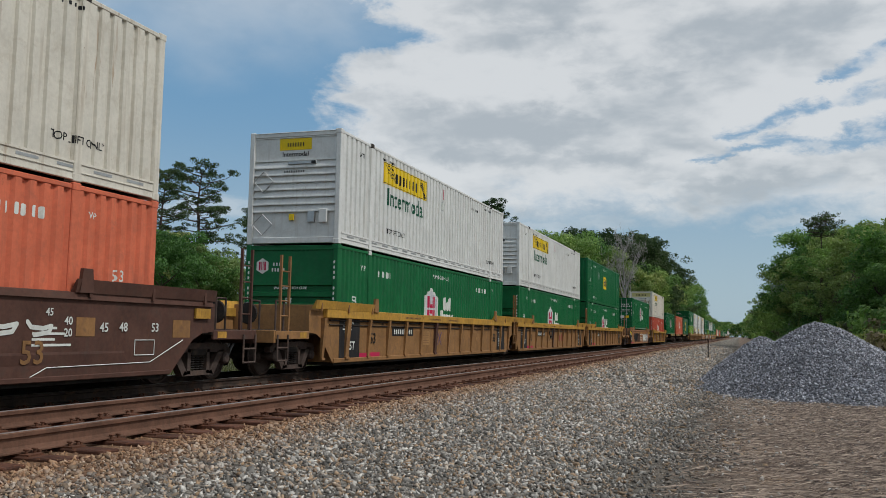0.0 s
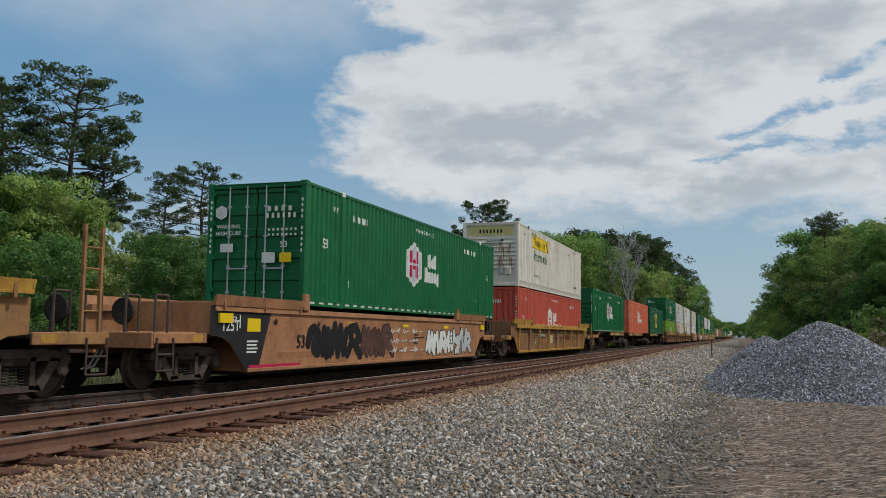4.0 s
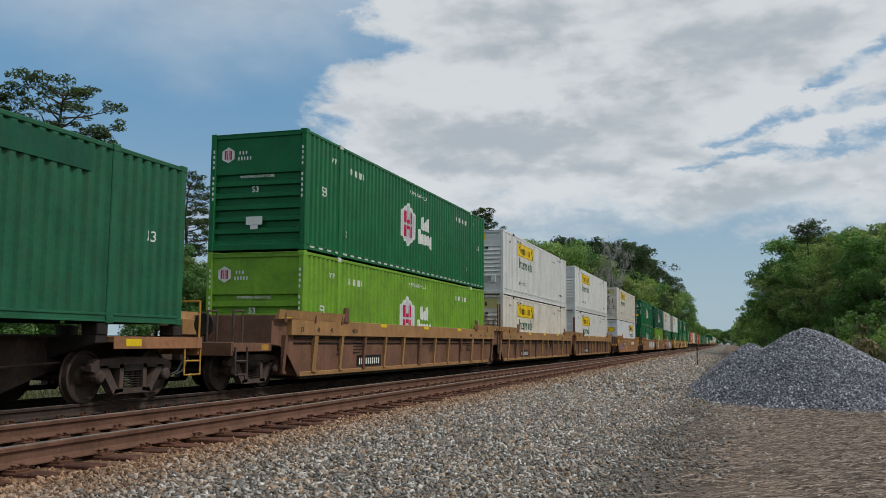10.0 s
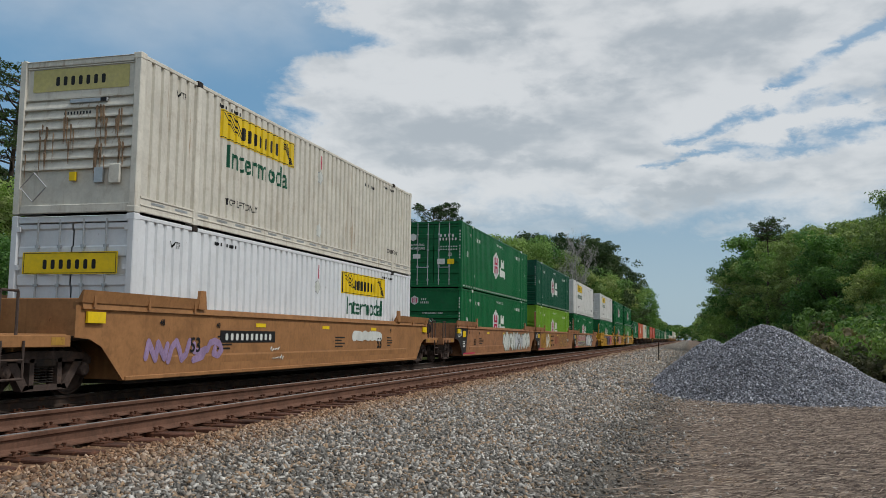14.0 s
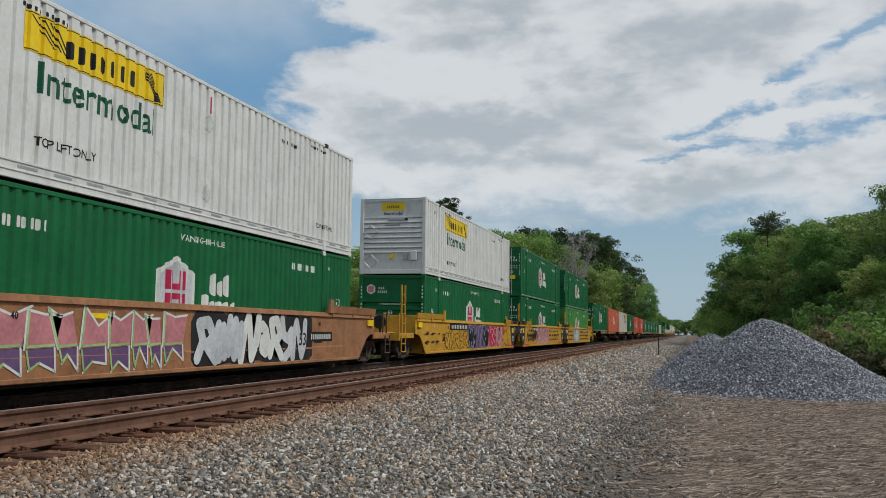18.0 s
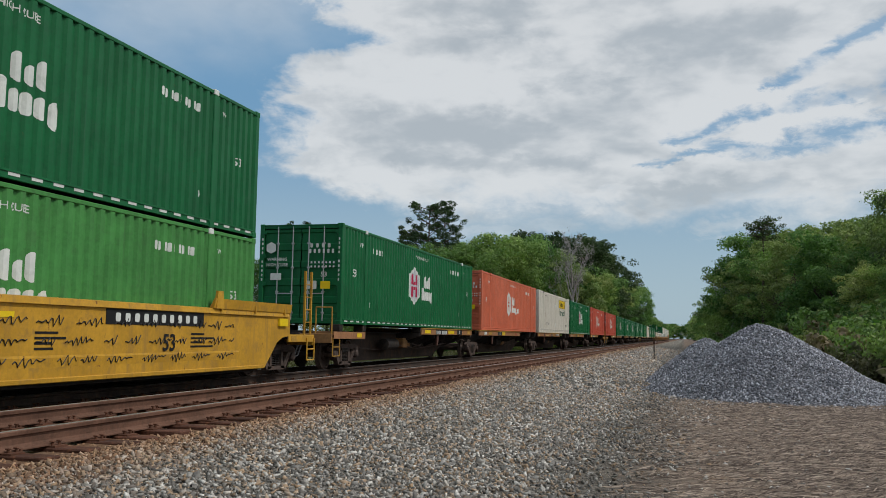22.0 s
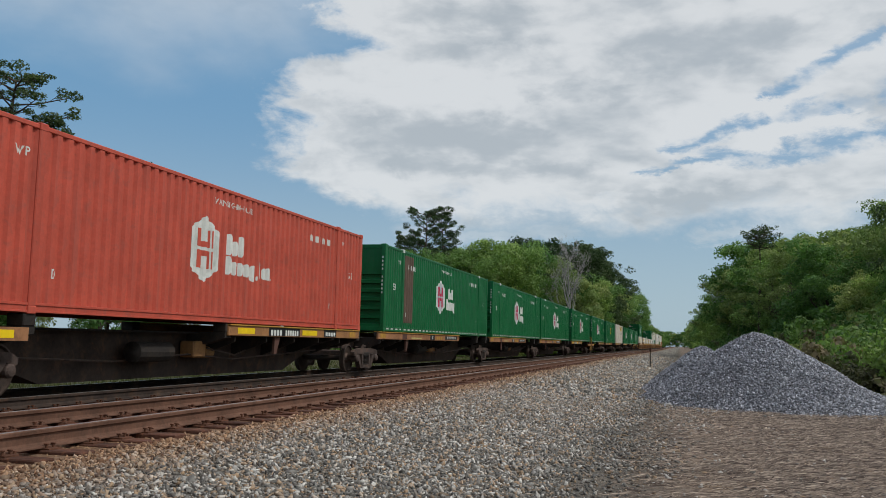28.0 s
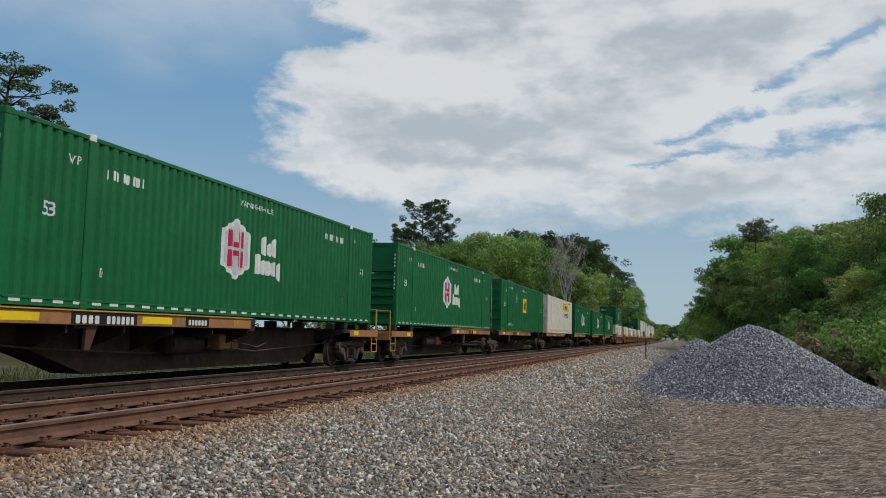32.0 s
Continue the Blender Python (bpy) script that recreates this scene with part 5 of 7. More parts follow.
def build_well(colour, style, ends, trim="gold", dark_panel=True, seed=1, near=True, L=CONT_L):
    """One unit of a double-stack well car; y = 0 at the front of the load, z = 0 on the rail.
    ends: front and rear, A for a shared joint, E for an outer end with coupler."""
    mat = M["rustorange" if colour == "rusttan" and style == "smooth" else colour]
    c = thing("well_car", "x", "freight car")
    XO = 1.50
    for s in (-1, 1):
        o = side_outline(L, *ends, 0)
        sheet = part("side_plate", Mesh().prism(o, *sorted((s * (XO - 0.13), s * (XO - 0.115)))) if style == "ribbed" else
                     Mesh().prism(o, *sorted((s * (XO - 0.06), s * (XO - 0.045)))), mat, c)
        frame_mat = M["ribtan"] if colour == "rusttan" else (M[trim] if colour == "dullgold" else mat)
        part("bottom_chord", Mesh().box(*sorted((s * (XO - 0.2), s * (XO - (0.085 if style == "ribbed" else 0.02)))), -0.3, L + 0.3, 0.22, 0.33 if style == "ribbed" else 0.30, 0.012), frame_mat if style == "ribbed" else mat, c)
        if style == "ribbed":
            zc = 1.15 if colour == "rusttan" else 1.30
            part("top_chord", Mesh().box(*sorted((s * (XO - 0.2), s * XO)), -0.9, L + 0.9, zc, 1.52, 0.012), M["gold"] if colour in ("dullgold", "tan") else frame_mat, c)
            if s > 0:
                part("side_pipe", Mesh().tube([(s * (XO - 0.085), -0.6, zc - 0.05), (s * (XO - 0.085), L + 0.6, zc - 0.05)], 0.022), M["grime"], c)
                first, step, n = {"dullgold": (-0.35, 2.07, 8), "rusttan": (-1.11, 1.50, 12)}.get(colour, (-0.95, 1.36, 13))
                for i in range(n + 1):
                    y = first + step * i
                    w = 0.10 if i in (1, 6, n - 2, n) else 0.06
                    r = Mesh().prism([(s * (XO - 0.115), zc), (s * (XO - 0.006), zc), (s * (XO - 0.075), 0.36), (s * (XO - 0.115), 0.32)], y - w, y + w, "y")
                    r.box(*sorted((s * (XO - 0.115), s * (XO - 0.05))), y - w - 0.02, y + w + 0.02, 0.31, 0.36)
                    part("side_rib", r, M["brown"] if colour == "tan" and i == 6 else (frame_mat if (i * 7 + seed) % 3 else mat), c)
                part("side_pipe", Mesh().tube([(s * (XO - 0.092), -0.6, zc - 0.16), (s * (XO - 0.092), L + 0.6, zc - 0.16)], 0.016), M["grime"], c)
                if colour == "rusttan":
                    for tx, y in (("40/20", 2.6), ("45", 1.2), ("48", 0.45), ("53", -0.4), ("40/20", L - 2.6), ("45", L - 1.2), ("48", L - 0.45), ("53", L + 0.4)):
                        part("lettering", lettering(tx, 0.15, M["ink"]), None, c).matrix_basis = on_side(XO + 0.002, y, 1.28)
        else:
            part("top_chord", Mesh().prism([(s * (XO - 0.2), 1.40), (s * (XO + 0.0), 1.40), (s * (XO - 0.02), 1.50), (s * (XO - 0.2), 1.52)], -1.5, L + 1.5, "y"), mat, c)
            part("crease", Mesh().prism([(s * (XO - 0.046), 0.64), (s * (XO - 0.036), 0.60), (s * (XO - 0.046), 0.44)], 0.9, L - 0.9, "y"), mat, c)
        # raised guide flanges at both ends of the load
        for y0, y1 in ((-1.55, 2.1), (L - 2.1, L + 1.55)):
            g = Mesh().prism([(s * (XO - 0.10), 1.50), (s * (XO + 0.005), 1.50), (s * (XO + 0.04), 1.70), (s * (XO + 0.01), 1.70)], y0, y1, "y")
            k = 0 if y0 < 0 else 1
            dark_end = colour == "ochre" and ends[k] == "A"
            flange = part("guide_flange", g, M["black"] if dark_end else (M["ribtan" if colour == "rusttan" else trim] if style == "ribbed" else mat), c)
            if dark_end:
                ya, yb = (0.6, 2.1) if k == 0 else (L - 2.1, L - 0.6)
                part("painted_stretch", Mesh().prism([(s * (XO - 0.10), 1.503), (s * (XO + 0.009), 1.503), (s * (XO + 0.044), 1.704), (s * (XO + 0.006), 1.704)], ya, yb, "y"), mat, flange)
            if s > 0:
                for y in (y0 + 0.3, y0 + 1.8, y0 + 3.3) if near else ():
                    part("gusset", Mesh().box(*sorted((s * (XO - 0.05), s * (XO + 0.03))), y - 0.03, y + 0.03, 1.44, 1.68), mat, c)
                part("lift_lug", Mesh().prism([(y1 - 0.25 if y0 < 0 else y0 + 0.05, 1.50), (y1 + 0.05 if y0 < 0 else y0 + 0.35, 1.50), (y1 if y0 < 0 else y0 + 0.3, 1.86), (y1 - 0.2 if y0 < 0 else y0 + 0.1, 1.86)],
                                            *sorted((s * (XO - 0.02), s * (XO + 0.04)))), mat, c)
    part("well_floor", Mesh().box(-1.35, 1.35, -0.2, L + 0.2, 0.16, 0.24), M["grime"], c)
    for k, (yo, sg) in enumerate(((0.0, -1), (L, 1))):
        part("bulkhead", Mesh().box(-1.36, 1.36, *sorted((yo + sg * 0.22, yo + sg * 0.36)), 0.24, 1.62, 0.01), mat, c)
        part("end_deck", Mesh().box(-1.34, 1.34, *sorted((yo + sg * 0.36, yo + sg * 1.62)), 0.90, 0.97, 0.01), M["grime"], c)
        outer = ends[k] == "E"
        reach = 3.30 if outer else 1.64
        part("centre_sill", Mesh().box(-0.3, 0.3, *sorted((yo + sg * 0.3, yo + sg * reach)), 0.62, 1.0, 0.02), M["grime"] if style == "ribbed" else mat, c)
        if outer:
            part("end_platform", Mesh().box(-1.36, 1.40, *sorted((yo + sg * 1.64, yo + sg * 3.15)), 0.88, 0.96, 0.012), M["grime"], c)
            part("platform_edge", Mesh().box(1.36, 1.42, *sorted((yo + sg * 1.66, yo + sg * 3.2)), 0.80, 0.98, 0.01), mat, c)
            part("yellow_plate", Mesh().box(1.42, 1.424, *sorted((yo + sg * 1.8, yo + sg * 2.1)), 0.83, 0.95), M["gold"], c, "small yellow plate")
            part("end_sill", Mesh().box(-1.40, 1.40, *sorted((yo + sg * 3.15, yo + sg * 3.24)), 0.72, 0.99, 0.01), mat, c)
            build_coupler(c, yo + sg * 3.15, sg)
            rail = Mesh()
            for x in (1.34, 0.75):
                for dy in (2.75, 3.1):
                    rail.tube([(x, yo + sg * dy, 0.95), (x, yo + sg * dy, 1.62)], 0.022)
                rail.tube([(x, yo + sg * 2.75, 1.62), (x, yo + sg * 3.1, 1.62)], 0.022)
            step = Mesh()
            step.tube([(1.44, yo + sg * 2.7, 0.35), (1.44, yo + sg * 2.7, 0.9)], 0.02)
            step.tube([(1.44, yo + sg * 3.15, 0.35), (1.44, yo + sg * 3.15, 0.9)], 0.02)
            for z in (0.35, 0.62):
                step.tube([(1.44, yo + sg * 2.7, z), (1.44, yo + sg * 3.15, z)], 0.02)
            part("sill_step", step, mat if colour == "ochre" else M["truckiron"], c)
            part("handrail", rail, mat if colour == "ochre" else M["truckiron"], c)
            build_bogie(c, yo + sg * 1.75)
            if colour in ("ochre", "tan", "brown"):
                up = Mesh()
                for dy in (2.62, 3.0):
                    up.box(1.36, 1.41, yo + sg * dy - 0.025, yo + sg * dy + 0.025, 0.96, 2.6)
                for z in (1.3, 1.62, 1.94, 2.26):
                    up.tube([(1.385, yo + sg * 2.62, z), (1.385, yo + sg * 3.0, z)], 0.016)
                part("ladder", up, mat, c, "tall ladder at the car's end")
            brake = Mesh().tube([(0.6, yo + sg * 2.9, 0.97), (0.6, yo + sg * 2.9, 1.3)], 0.04)
            brake.lathe([(-0.03, 0.22), (0.0, 0.24), (0.03, 0.22)], (0.6, yo + sg * 2.98, 1.35), "y", 16)
            part("brake_stand", brake, M["grime"], c)
        else:
            ladder = Mesh()
            for dy in (1.05, 1.42):
                ladder.box(1.38, 1.43, *sorted((yo + sg * dy - 0.03, yo + sg * dy + 0.03)), 0.55, 2.65)
            for z in (0.62, 0.95, 1.28, 1.61):
                ladder.tube([(1.405, yo + sg * 1.05, z), (1.405, yo + sg * 1.42, z)], 0.018)
            if sg < 0:
                part("ladder", ladder, mat if colour != "brown" else M["truckiron"], c)
            part("joint_step", Mesh().box(-1.2, 1.34, *sorted((yo + sg * 1.0, yo + sg * 1.6)), 1.50, 1.60, 0.01), M["grime"], c)
            if sg < 0:
                build_bogie(c, -1.55)
        if style == "ribbed" or outer:
            part("marker_plate", Mesh().box(XO + (0.0 if style == "ribbed" else -0.03), XO + 0.012, *sorted((yo + sg * 0.95, yo + sg * 1.4)), 1.18 if style != "ribbed" else 1.53, 1.36 if style != "ribbed" else 1.69), M["gold" if colour in ("brown", "tan") else "yellow"], c, "yellow reflector plate")
    XS = XO - 0.11 if style == "ribbed" else XO - 0.042
    if style == "smooth" and colour != "ochrebrown":
        o = [(-1.63, 0.96), (-1.25, 0.93), (-0.95, 0.81), (-0.36, 0.25), (0.1, 0.25), (0.62, 1.50), (-1.63, 1.50)]
        for k, oo in enumerate((o, [(L - a, b) for a, b in o])):
            if ends[k] == "A" if colour == "ochre" else k == 0:
                pn = part("end_panel", Mesh().prism(oo, XS - 0.003, XS + 0.003), M["black"], c, "black-painted car end")
                m_ = 1 if k == 0 else -1
                yb = 0.0 if k == 0 else L
                part("reflector", Mesh().box(XS + 0.003, XS + 0.006, *sorted((yb - m_ * 0.35, yb + m_ * 0.15)), 1.02, 1.28), M["yellow"], pn, "yellow reflector")
                bars = Mesh()
                for q in range(4):
                    bars.box(XS + 0.003, XS + 0.005, *sorted((yb - m_ * 0.35, yb + m_ * (0.02 + 0.04 * (q % 2)))), 0.60 + 0.07 * q, 0.635 + 0.07 * q)
                bars.box(XS + 0.003, XS + 0.005, yb - m_ * 0.62 - 0.02, yb - m_ * 0.62 + 0.02, 1.08, 1.34)
                part("stencil_bars", bars, M["letter"], pn)
                place(part("lettering", lettering("53", 0.16, M["letter"]), None, pn), on_side(XS + 0.006, yb - m_ * 0.82, 1.24))
                if k == 0:
                    place(part("lettering", lettering("125T", 0.3, M["letter"]), None, pn), on_side(XS + 0.006, -0.95, 1.12))
                part("red_band", Mesh().box(XS + 0.001, XS + 0.005, *sorted((yb - m_ * 0.25, yb + m_ * 1.9)), 0.245, 0.36), M["crimson"], c, "red stripe along the bottom")
    if dark_panel and style == "ribbed":
        add_decal("lettering", lettering("125T", 0.3, M["letter"]), None, c, on_side(XS + 0.012, 0.6, 0.62))
        part("stencil_panel", Mesh().box(XS, XS + 0.006, 0.0, 1.22, 0.32, 1.36), M["black"], c, "black stencilled data panel")
        part("stencil_panel", Mesh().box(XS, XS + 0.006, 14.95, 16.15, 0.32, 1.36), M["black"], c)
        b = Mesh()
        rng = random.Random(seed)
        for y0, z0, n in ((0.0, 0.94, 4), (14.95, 0.50, 7)):
            for q in range(n):
                w = rng.uniform(0.25, 0.6)
                b.box(XS + 0.006, XS + 0.009, y0 + 0.45 - w / 2, y0 + 0.45 + w / 2, z0 + 0.085 * q, z0 + 0.03 + 0.085 * q)
        part("stencil_bars", b, M["letter"], c)
        part("red_band", Mesh().box(XS + 0.001, XS + 0.004, 1.25, 2.6, 0.30, 0.44), M["crimson"], c)
    else:
        b = Mesh()
        rng = random.Random(seed + 4)
        for y0 in (2.75, 9.0, 13.3):
            for q in range(4):
                w = rng.uniform(0.3, 0.9)
                b.box(XS, XS + 0.004, y0, y0 + w, 0.72 + 0.08 * q, 0.755 + 0.08 * q)
        part("stencil_bars", b, M["ink"] if colour != "brown" else M["letter"], c)
    if colour == "ochre":
        yn, zn, wn, hn = (12.2, 1.26, 3.1, 0.26) if ends == "AE" else (4.6, 1.25, 3.1, 0.28)
    elif colour == "ochrebrown":
        yn, zn, wn, hn = 4.1, 0.98, 2.5, 0.25
    elif colour == "rusttan" and style == "smooth":
        yn, zn, wn, hn = 13.7, 0.88, 1.5, 0.24
    elif colour == "rusttan":
        yn, zn, wn, hn = 3.85, 0.52, 1.7, 0.29
    else:
        yn, zn, wn, hn = 4.35, 1.00, 1.7, 0.24
    if style == "ribbed" and colour in ("tan", "dullgold"):
        # cream and yellow stencil patches between the ribs
        for y0, y1, z0, z1, col in ((6.45, 7.1, 0.62, 1.02, "paleyellow"), (2.95, 3.2, 0.62, 0.86, "letter"), (7.3, 8.2, 0.50, 0.58, "gold")) if colour == "dullgold" else ((6.08, 6.72, 0.60, 1.02, "ribtan"), (11.95, 12.3, 0.72, 0.98, "ribtan")):
            pt = part("stencil_patch", Mesh().box(XS, XS + 0.003, y0, y1, z0, z1), M[col], c, "pale stencil patch")
            lines = Mesh()
            for q in range(5):
                zq = z0 + (z1 - z0) * (0.14 + 0.18 * q)
                lines.box(XS + 0.003, XS + 0.005, y0 + 0.05, y1 - 0.05 - 0.06 * (q % 2), zq, zq + 0.018)
            part("stencil_bars", lines, M["dullgold" if col != "letter" else "ink"], pt)
        for y0, w in ((6.9, 1.1), (8.8, 0.9), (4.9, 1.3)):
            side_bars(c, M["brown"], y0, 1.41, w, 0.07, 12, "stencil_bars", XO + 0.001)
    if style == "ribbed" and (colour == "dullgold" or (colour == "tan" and ends != "AA")):
        cross = Mesh()
        for sg in (-1, 1):
            cross.prism([(7.48, 0.80 - sg * 0.20), (7.55, 0.80 - sg * 0.20), (7.92, 0.80 + sg * 0.20), (7.85, 0.80 + sg * 0.20)], XS, XS + 0.003 + 0.001 * sg)
        part("cross_mark", cross, M["violet"], c, "sprayed violet cross")
    if style == "ribbed" and (colour == "dullgold" or (colour == "tan" and ends == "AA")):
        # faded red blocks of the owner's mark
        if colour == "dullgold":
            part("mark_plate", Mesh().box(XS, XS + 0.003, 9.95, 11.6, 0.78, 1.04), M["ink"], c, "black plate with faded red blocks")
        for q in range(3):
            y0, z0, z1 = (10.15 + 0.45 * q, 0.83, 1.0) if colour == "dullgold" else (8.95 + 0.62 * q, 0.62, 0.98)
            part("mark_block", Mesh().box(XS + 0.003, XS + 0.006, y0, y0 + (0.26 if colour == "dullgold" else 0.24), z0, z1), M["fadedred"], c, "faded red block")
    if style == "ribbed" and ends == "AA":
        y0 = 9.7 if colour == "rusttan" else 5.95
        part("air_hose", Mesh().tube([(XO - 0.05, y0, 1.22), (XO - 0.04, y0 + 0.2, 1.0), (XO - 0.03, y0 + 0.42, 0.80), (XO - 0.03, y0 + 0.62, 0.82), (XO - 0.04, y0 + 0.82, 1.02), (XO - 0.05, y0 + 1.02, 1.22)], 0.03, 7), M["ink"], c, "slack black rubber hose")
        part("hose_joint", Mesh().box(XO - 0.07, XO, y0 + 0.44, y0 + 0.64, 0.76, 0.83, 0.02), M["silver"], c)
    part("number_plate", Mesh().box(XS, XS + 0.005, yn - wn / 2, yn + wn / 2, zn - hn / 2, zn + hn / 2), M["ink"], c, "black plate with white number blocks")
    add_decal("number_bars", plates(blob_word(10, wn * 0.88, hn * 0.8, 0.5), 0.003), M["letter"], c, on_side(XS + 0.006, yn, zn + 0.02))
    for tx, y, z, sz in (("53", {"brown": 8.0, "tan": 14.5}.get(colour, 12.55), 0.80, 0.44), ("53", 1.9 if not dark_panel else 2.1, 0.80, 0.40), ("40", 2.75, 1.2, 0.15), ("45", 13.6, 1.2, 0.15), ("48", 0.75, 1.22, 0.16)):
        add_decal("lettering", lettering(tx, sz, M["ink" if colour not in ("brown",) else "letter"] if not (dark_panel and tx == "48") else M["letter"]), None, c, on_side(XS + 0.012, y, z))
    if colour == "brown":
        for tx, y, z, sz, col in (("45", 14.75, 0.99, 0.20, "letter"), ("48", 15.2, 1.0, 0.20, "letter"), ("53", 16.0, 1.0, 0.20, "letter"), ("40", 13.98, 1.08, 0.17, "letter"), ("20", 13.98, 0.91, 0.17, "letter"), ("53", 13.32, 0.62, 0.46, "tan")):
            add_decal("lettering", lettering(tx, sz, M[col]), None, c, on_side(XS + 0.012, y, z))
        line = Mesh()
        for y0, z0, y1, z1 in ((13.3, 0.30, 13.6, 0.42), (13.6, 0.42, 15.9, 0.44), (15.9, 0.44, 16.8, 0.80), (15.5, 0.56, 16.0, 0.56), (15.5, 0.80, 16.0, 0.80), (15.5, 0.56, 15.5, 0.80), (16.0, 0.56, 16.0, 0.80)):
            line.tube([(XS + 0.006, y0, z0), (XS + 0.006, y1, z1)], 0.008, 4)
        part("painted_line", line, M["letter"], c, "thin white painted lines")
        part("stencil_patch", Mesh().box(XS, XS + 0.004, 14.15, 14.55, 0.86, 1.14), M["tan"], c, "faded tan stencil patch")
        part("stencil_patch", Mesh().box(XS, XS + 0.004, 16.5, 17.0, 0.84, 1.14), M["tan"], c)
    if colour not in ("tan", "dullgold", "brown"):
        for y in (4.4, 8.1, 11.8):
            x, z = (XO, 1.42) if style == "ribbed" else (XS, 1.19)
            part("reflector", Mesh().box(x, x + 0.004, y, y + 0.46, z, z + 0.085), M["yellow"], c, "yellow reflector plate")
    return c


def spine_marks(c, a, b, marks, seed):
    """Stencils, reflectors and patches along the side sill; marks: number, purpose, plain or small."""
    at = lambda f: a + (b - a) * f

    def patch(name, f0, f1, mat, label="", z0=1.05, z1=1.24, x=1.331):
        return part(name, Mesh().box(x, x + 0.003, at(f0), at(f1), z0, z1), M[mat], c, label)

    def digits(f, text, size, mat="letter"):
        add_decal("lettering", lettering(text, size, M[mat]), None, c, on_side(1.337, at(f), 1.14))

    def blocks(f0, f1, n, mat, h=0.15):
        add_decal("number_bars", plates(blob_word(n, at(f1) - at(f0), h, 0.3), 0.002), M[mat], c, on_side(1.336, at((f0 + f1) / 2), 1.15))

    if marks == "number":
        patch("number_plate", 0.24, 0.46, "ink", "black plate with white number blocks")
        blocks(0.25, 0.33, 4, "letter", 0.19)
        blocks(0.35, 0.45, 6, "letter", 0.19)
        patch("yellow_plate", 0.48, 0.60, "yellow", "yellow reflector plate", 1.08, 1.21)
        patch("number_plate", 0.66, 0.77, "ink")
        if seed % 2:
            digits(0.715, "53", 0.18)
        else:
            blocks(0.67, 0.76, 6, "letter")
        patch("yellow_plate", 0.05, 0.15, "yellow", "", 1.08, 1.21)
        patch("yellow_plate", 0.90, 0.96, "gold", "", 1.07, 1.22)
    elif marks == "purpose":
        patch("yellow_plate", 0.09, 0.19, "yellow", "yellow reflector plate", 1.07, 1.22)
        pl = patch("name_plate", 0.27, 0.58, "ink", "black plate with white words")
        wide = (b - a) * 0.29
        place(part("lettering", lettering("ALL PURPOSE SPINE CAR", 0.0735 * wide, M["letter"]), None, pl), on_side(1.338, at(0.425), 1.145))
        patch("yellow_plate", 0.59, 0.66, "yellow", "", 1.07, 1.22)
        patch("yellow_plate", 0.74, 0.81, "gold", "", 1.10, 1.20)
        blocks(0.86, 0.94, 3, "fadedred", 0.17)
    elif marks == "plain":
        patch("data_patch", 0.10, 0.15, "letter", "faded white data patch", 1.08, 1.22)
        patch("yellow_plate", 0.20, 0.27, "gold", "dull yellow reflector plate", 1.07, 1.22)
        patch("number_plate", 0.40, 0.50, "ink", "black patch with white figures")
        digits(0.45, "53", 0.19)
        patch("yellow_plate", 0.51, 0.58, "yellow", "", 1.07, 1.22)
        patch("faded_panel", 0.80, 0.94, "ochrebrown", "patch of older yellow paint", 1.055, 1.235)
        blocks(0.84, 0.91, 3, "fadedred", 0.16)
    else:
        patch("yellow_plate", 0.02, 0.07, "gold", "dull yellow reflector plate", 1.07, 1.22)
        patch("yellow_plate", 0.34, 0.46, "paleyellow", "", 1.08, 1.12)
        patch("number_plate", 0.57, 0.63, "ink", "black patch with white figures")
        digits(0.60, "53", 0.18)
        blocks(0.65, 0.74, 3, "gold", 0.17)
        pl = patch("name_plate", 0.78, 0.97, "ink", "black plate with white words", 1.08, 1.21)
        place(part("lettering", lettering("ALL PURPOSE SPINE CAR", 0.0735 * (b - a) * 0.175, M["letter"]), None, pl), on_side(1.338, at(0.875), 1.148))
        patch("rust_patch", 0.24, 0.29, "brown", "rusted bare patch")
    # a bracket hangs under the sill beside its reflector
    part("bracket", Mesh().prism([(at(0.30), 1.03), (at(0.30) + 0.30, 1.03), (at(0.30) + 0.12, 0.62), (at(0.30) - 0.02, 0.62)], 1.20, 1.26), M["brown"], c, "rusty hanging bracket")


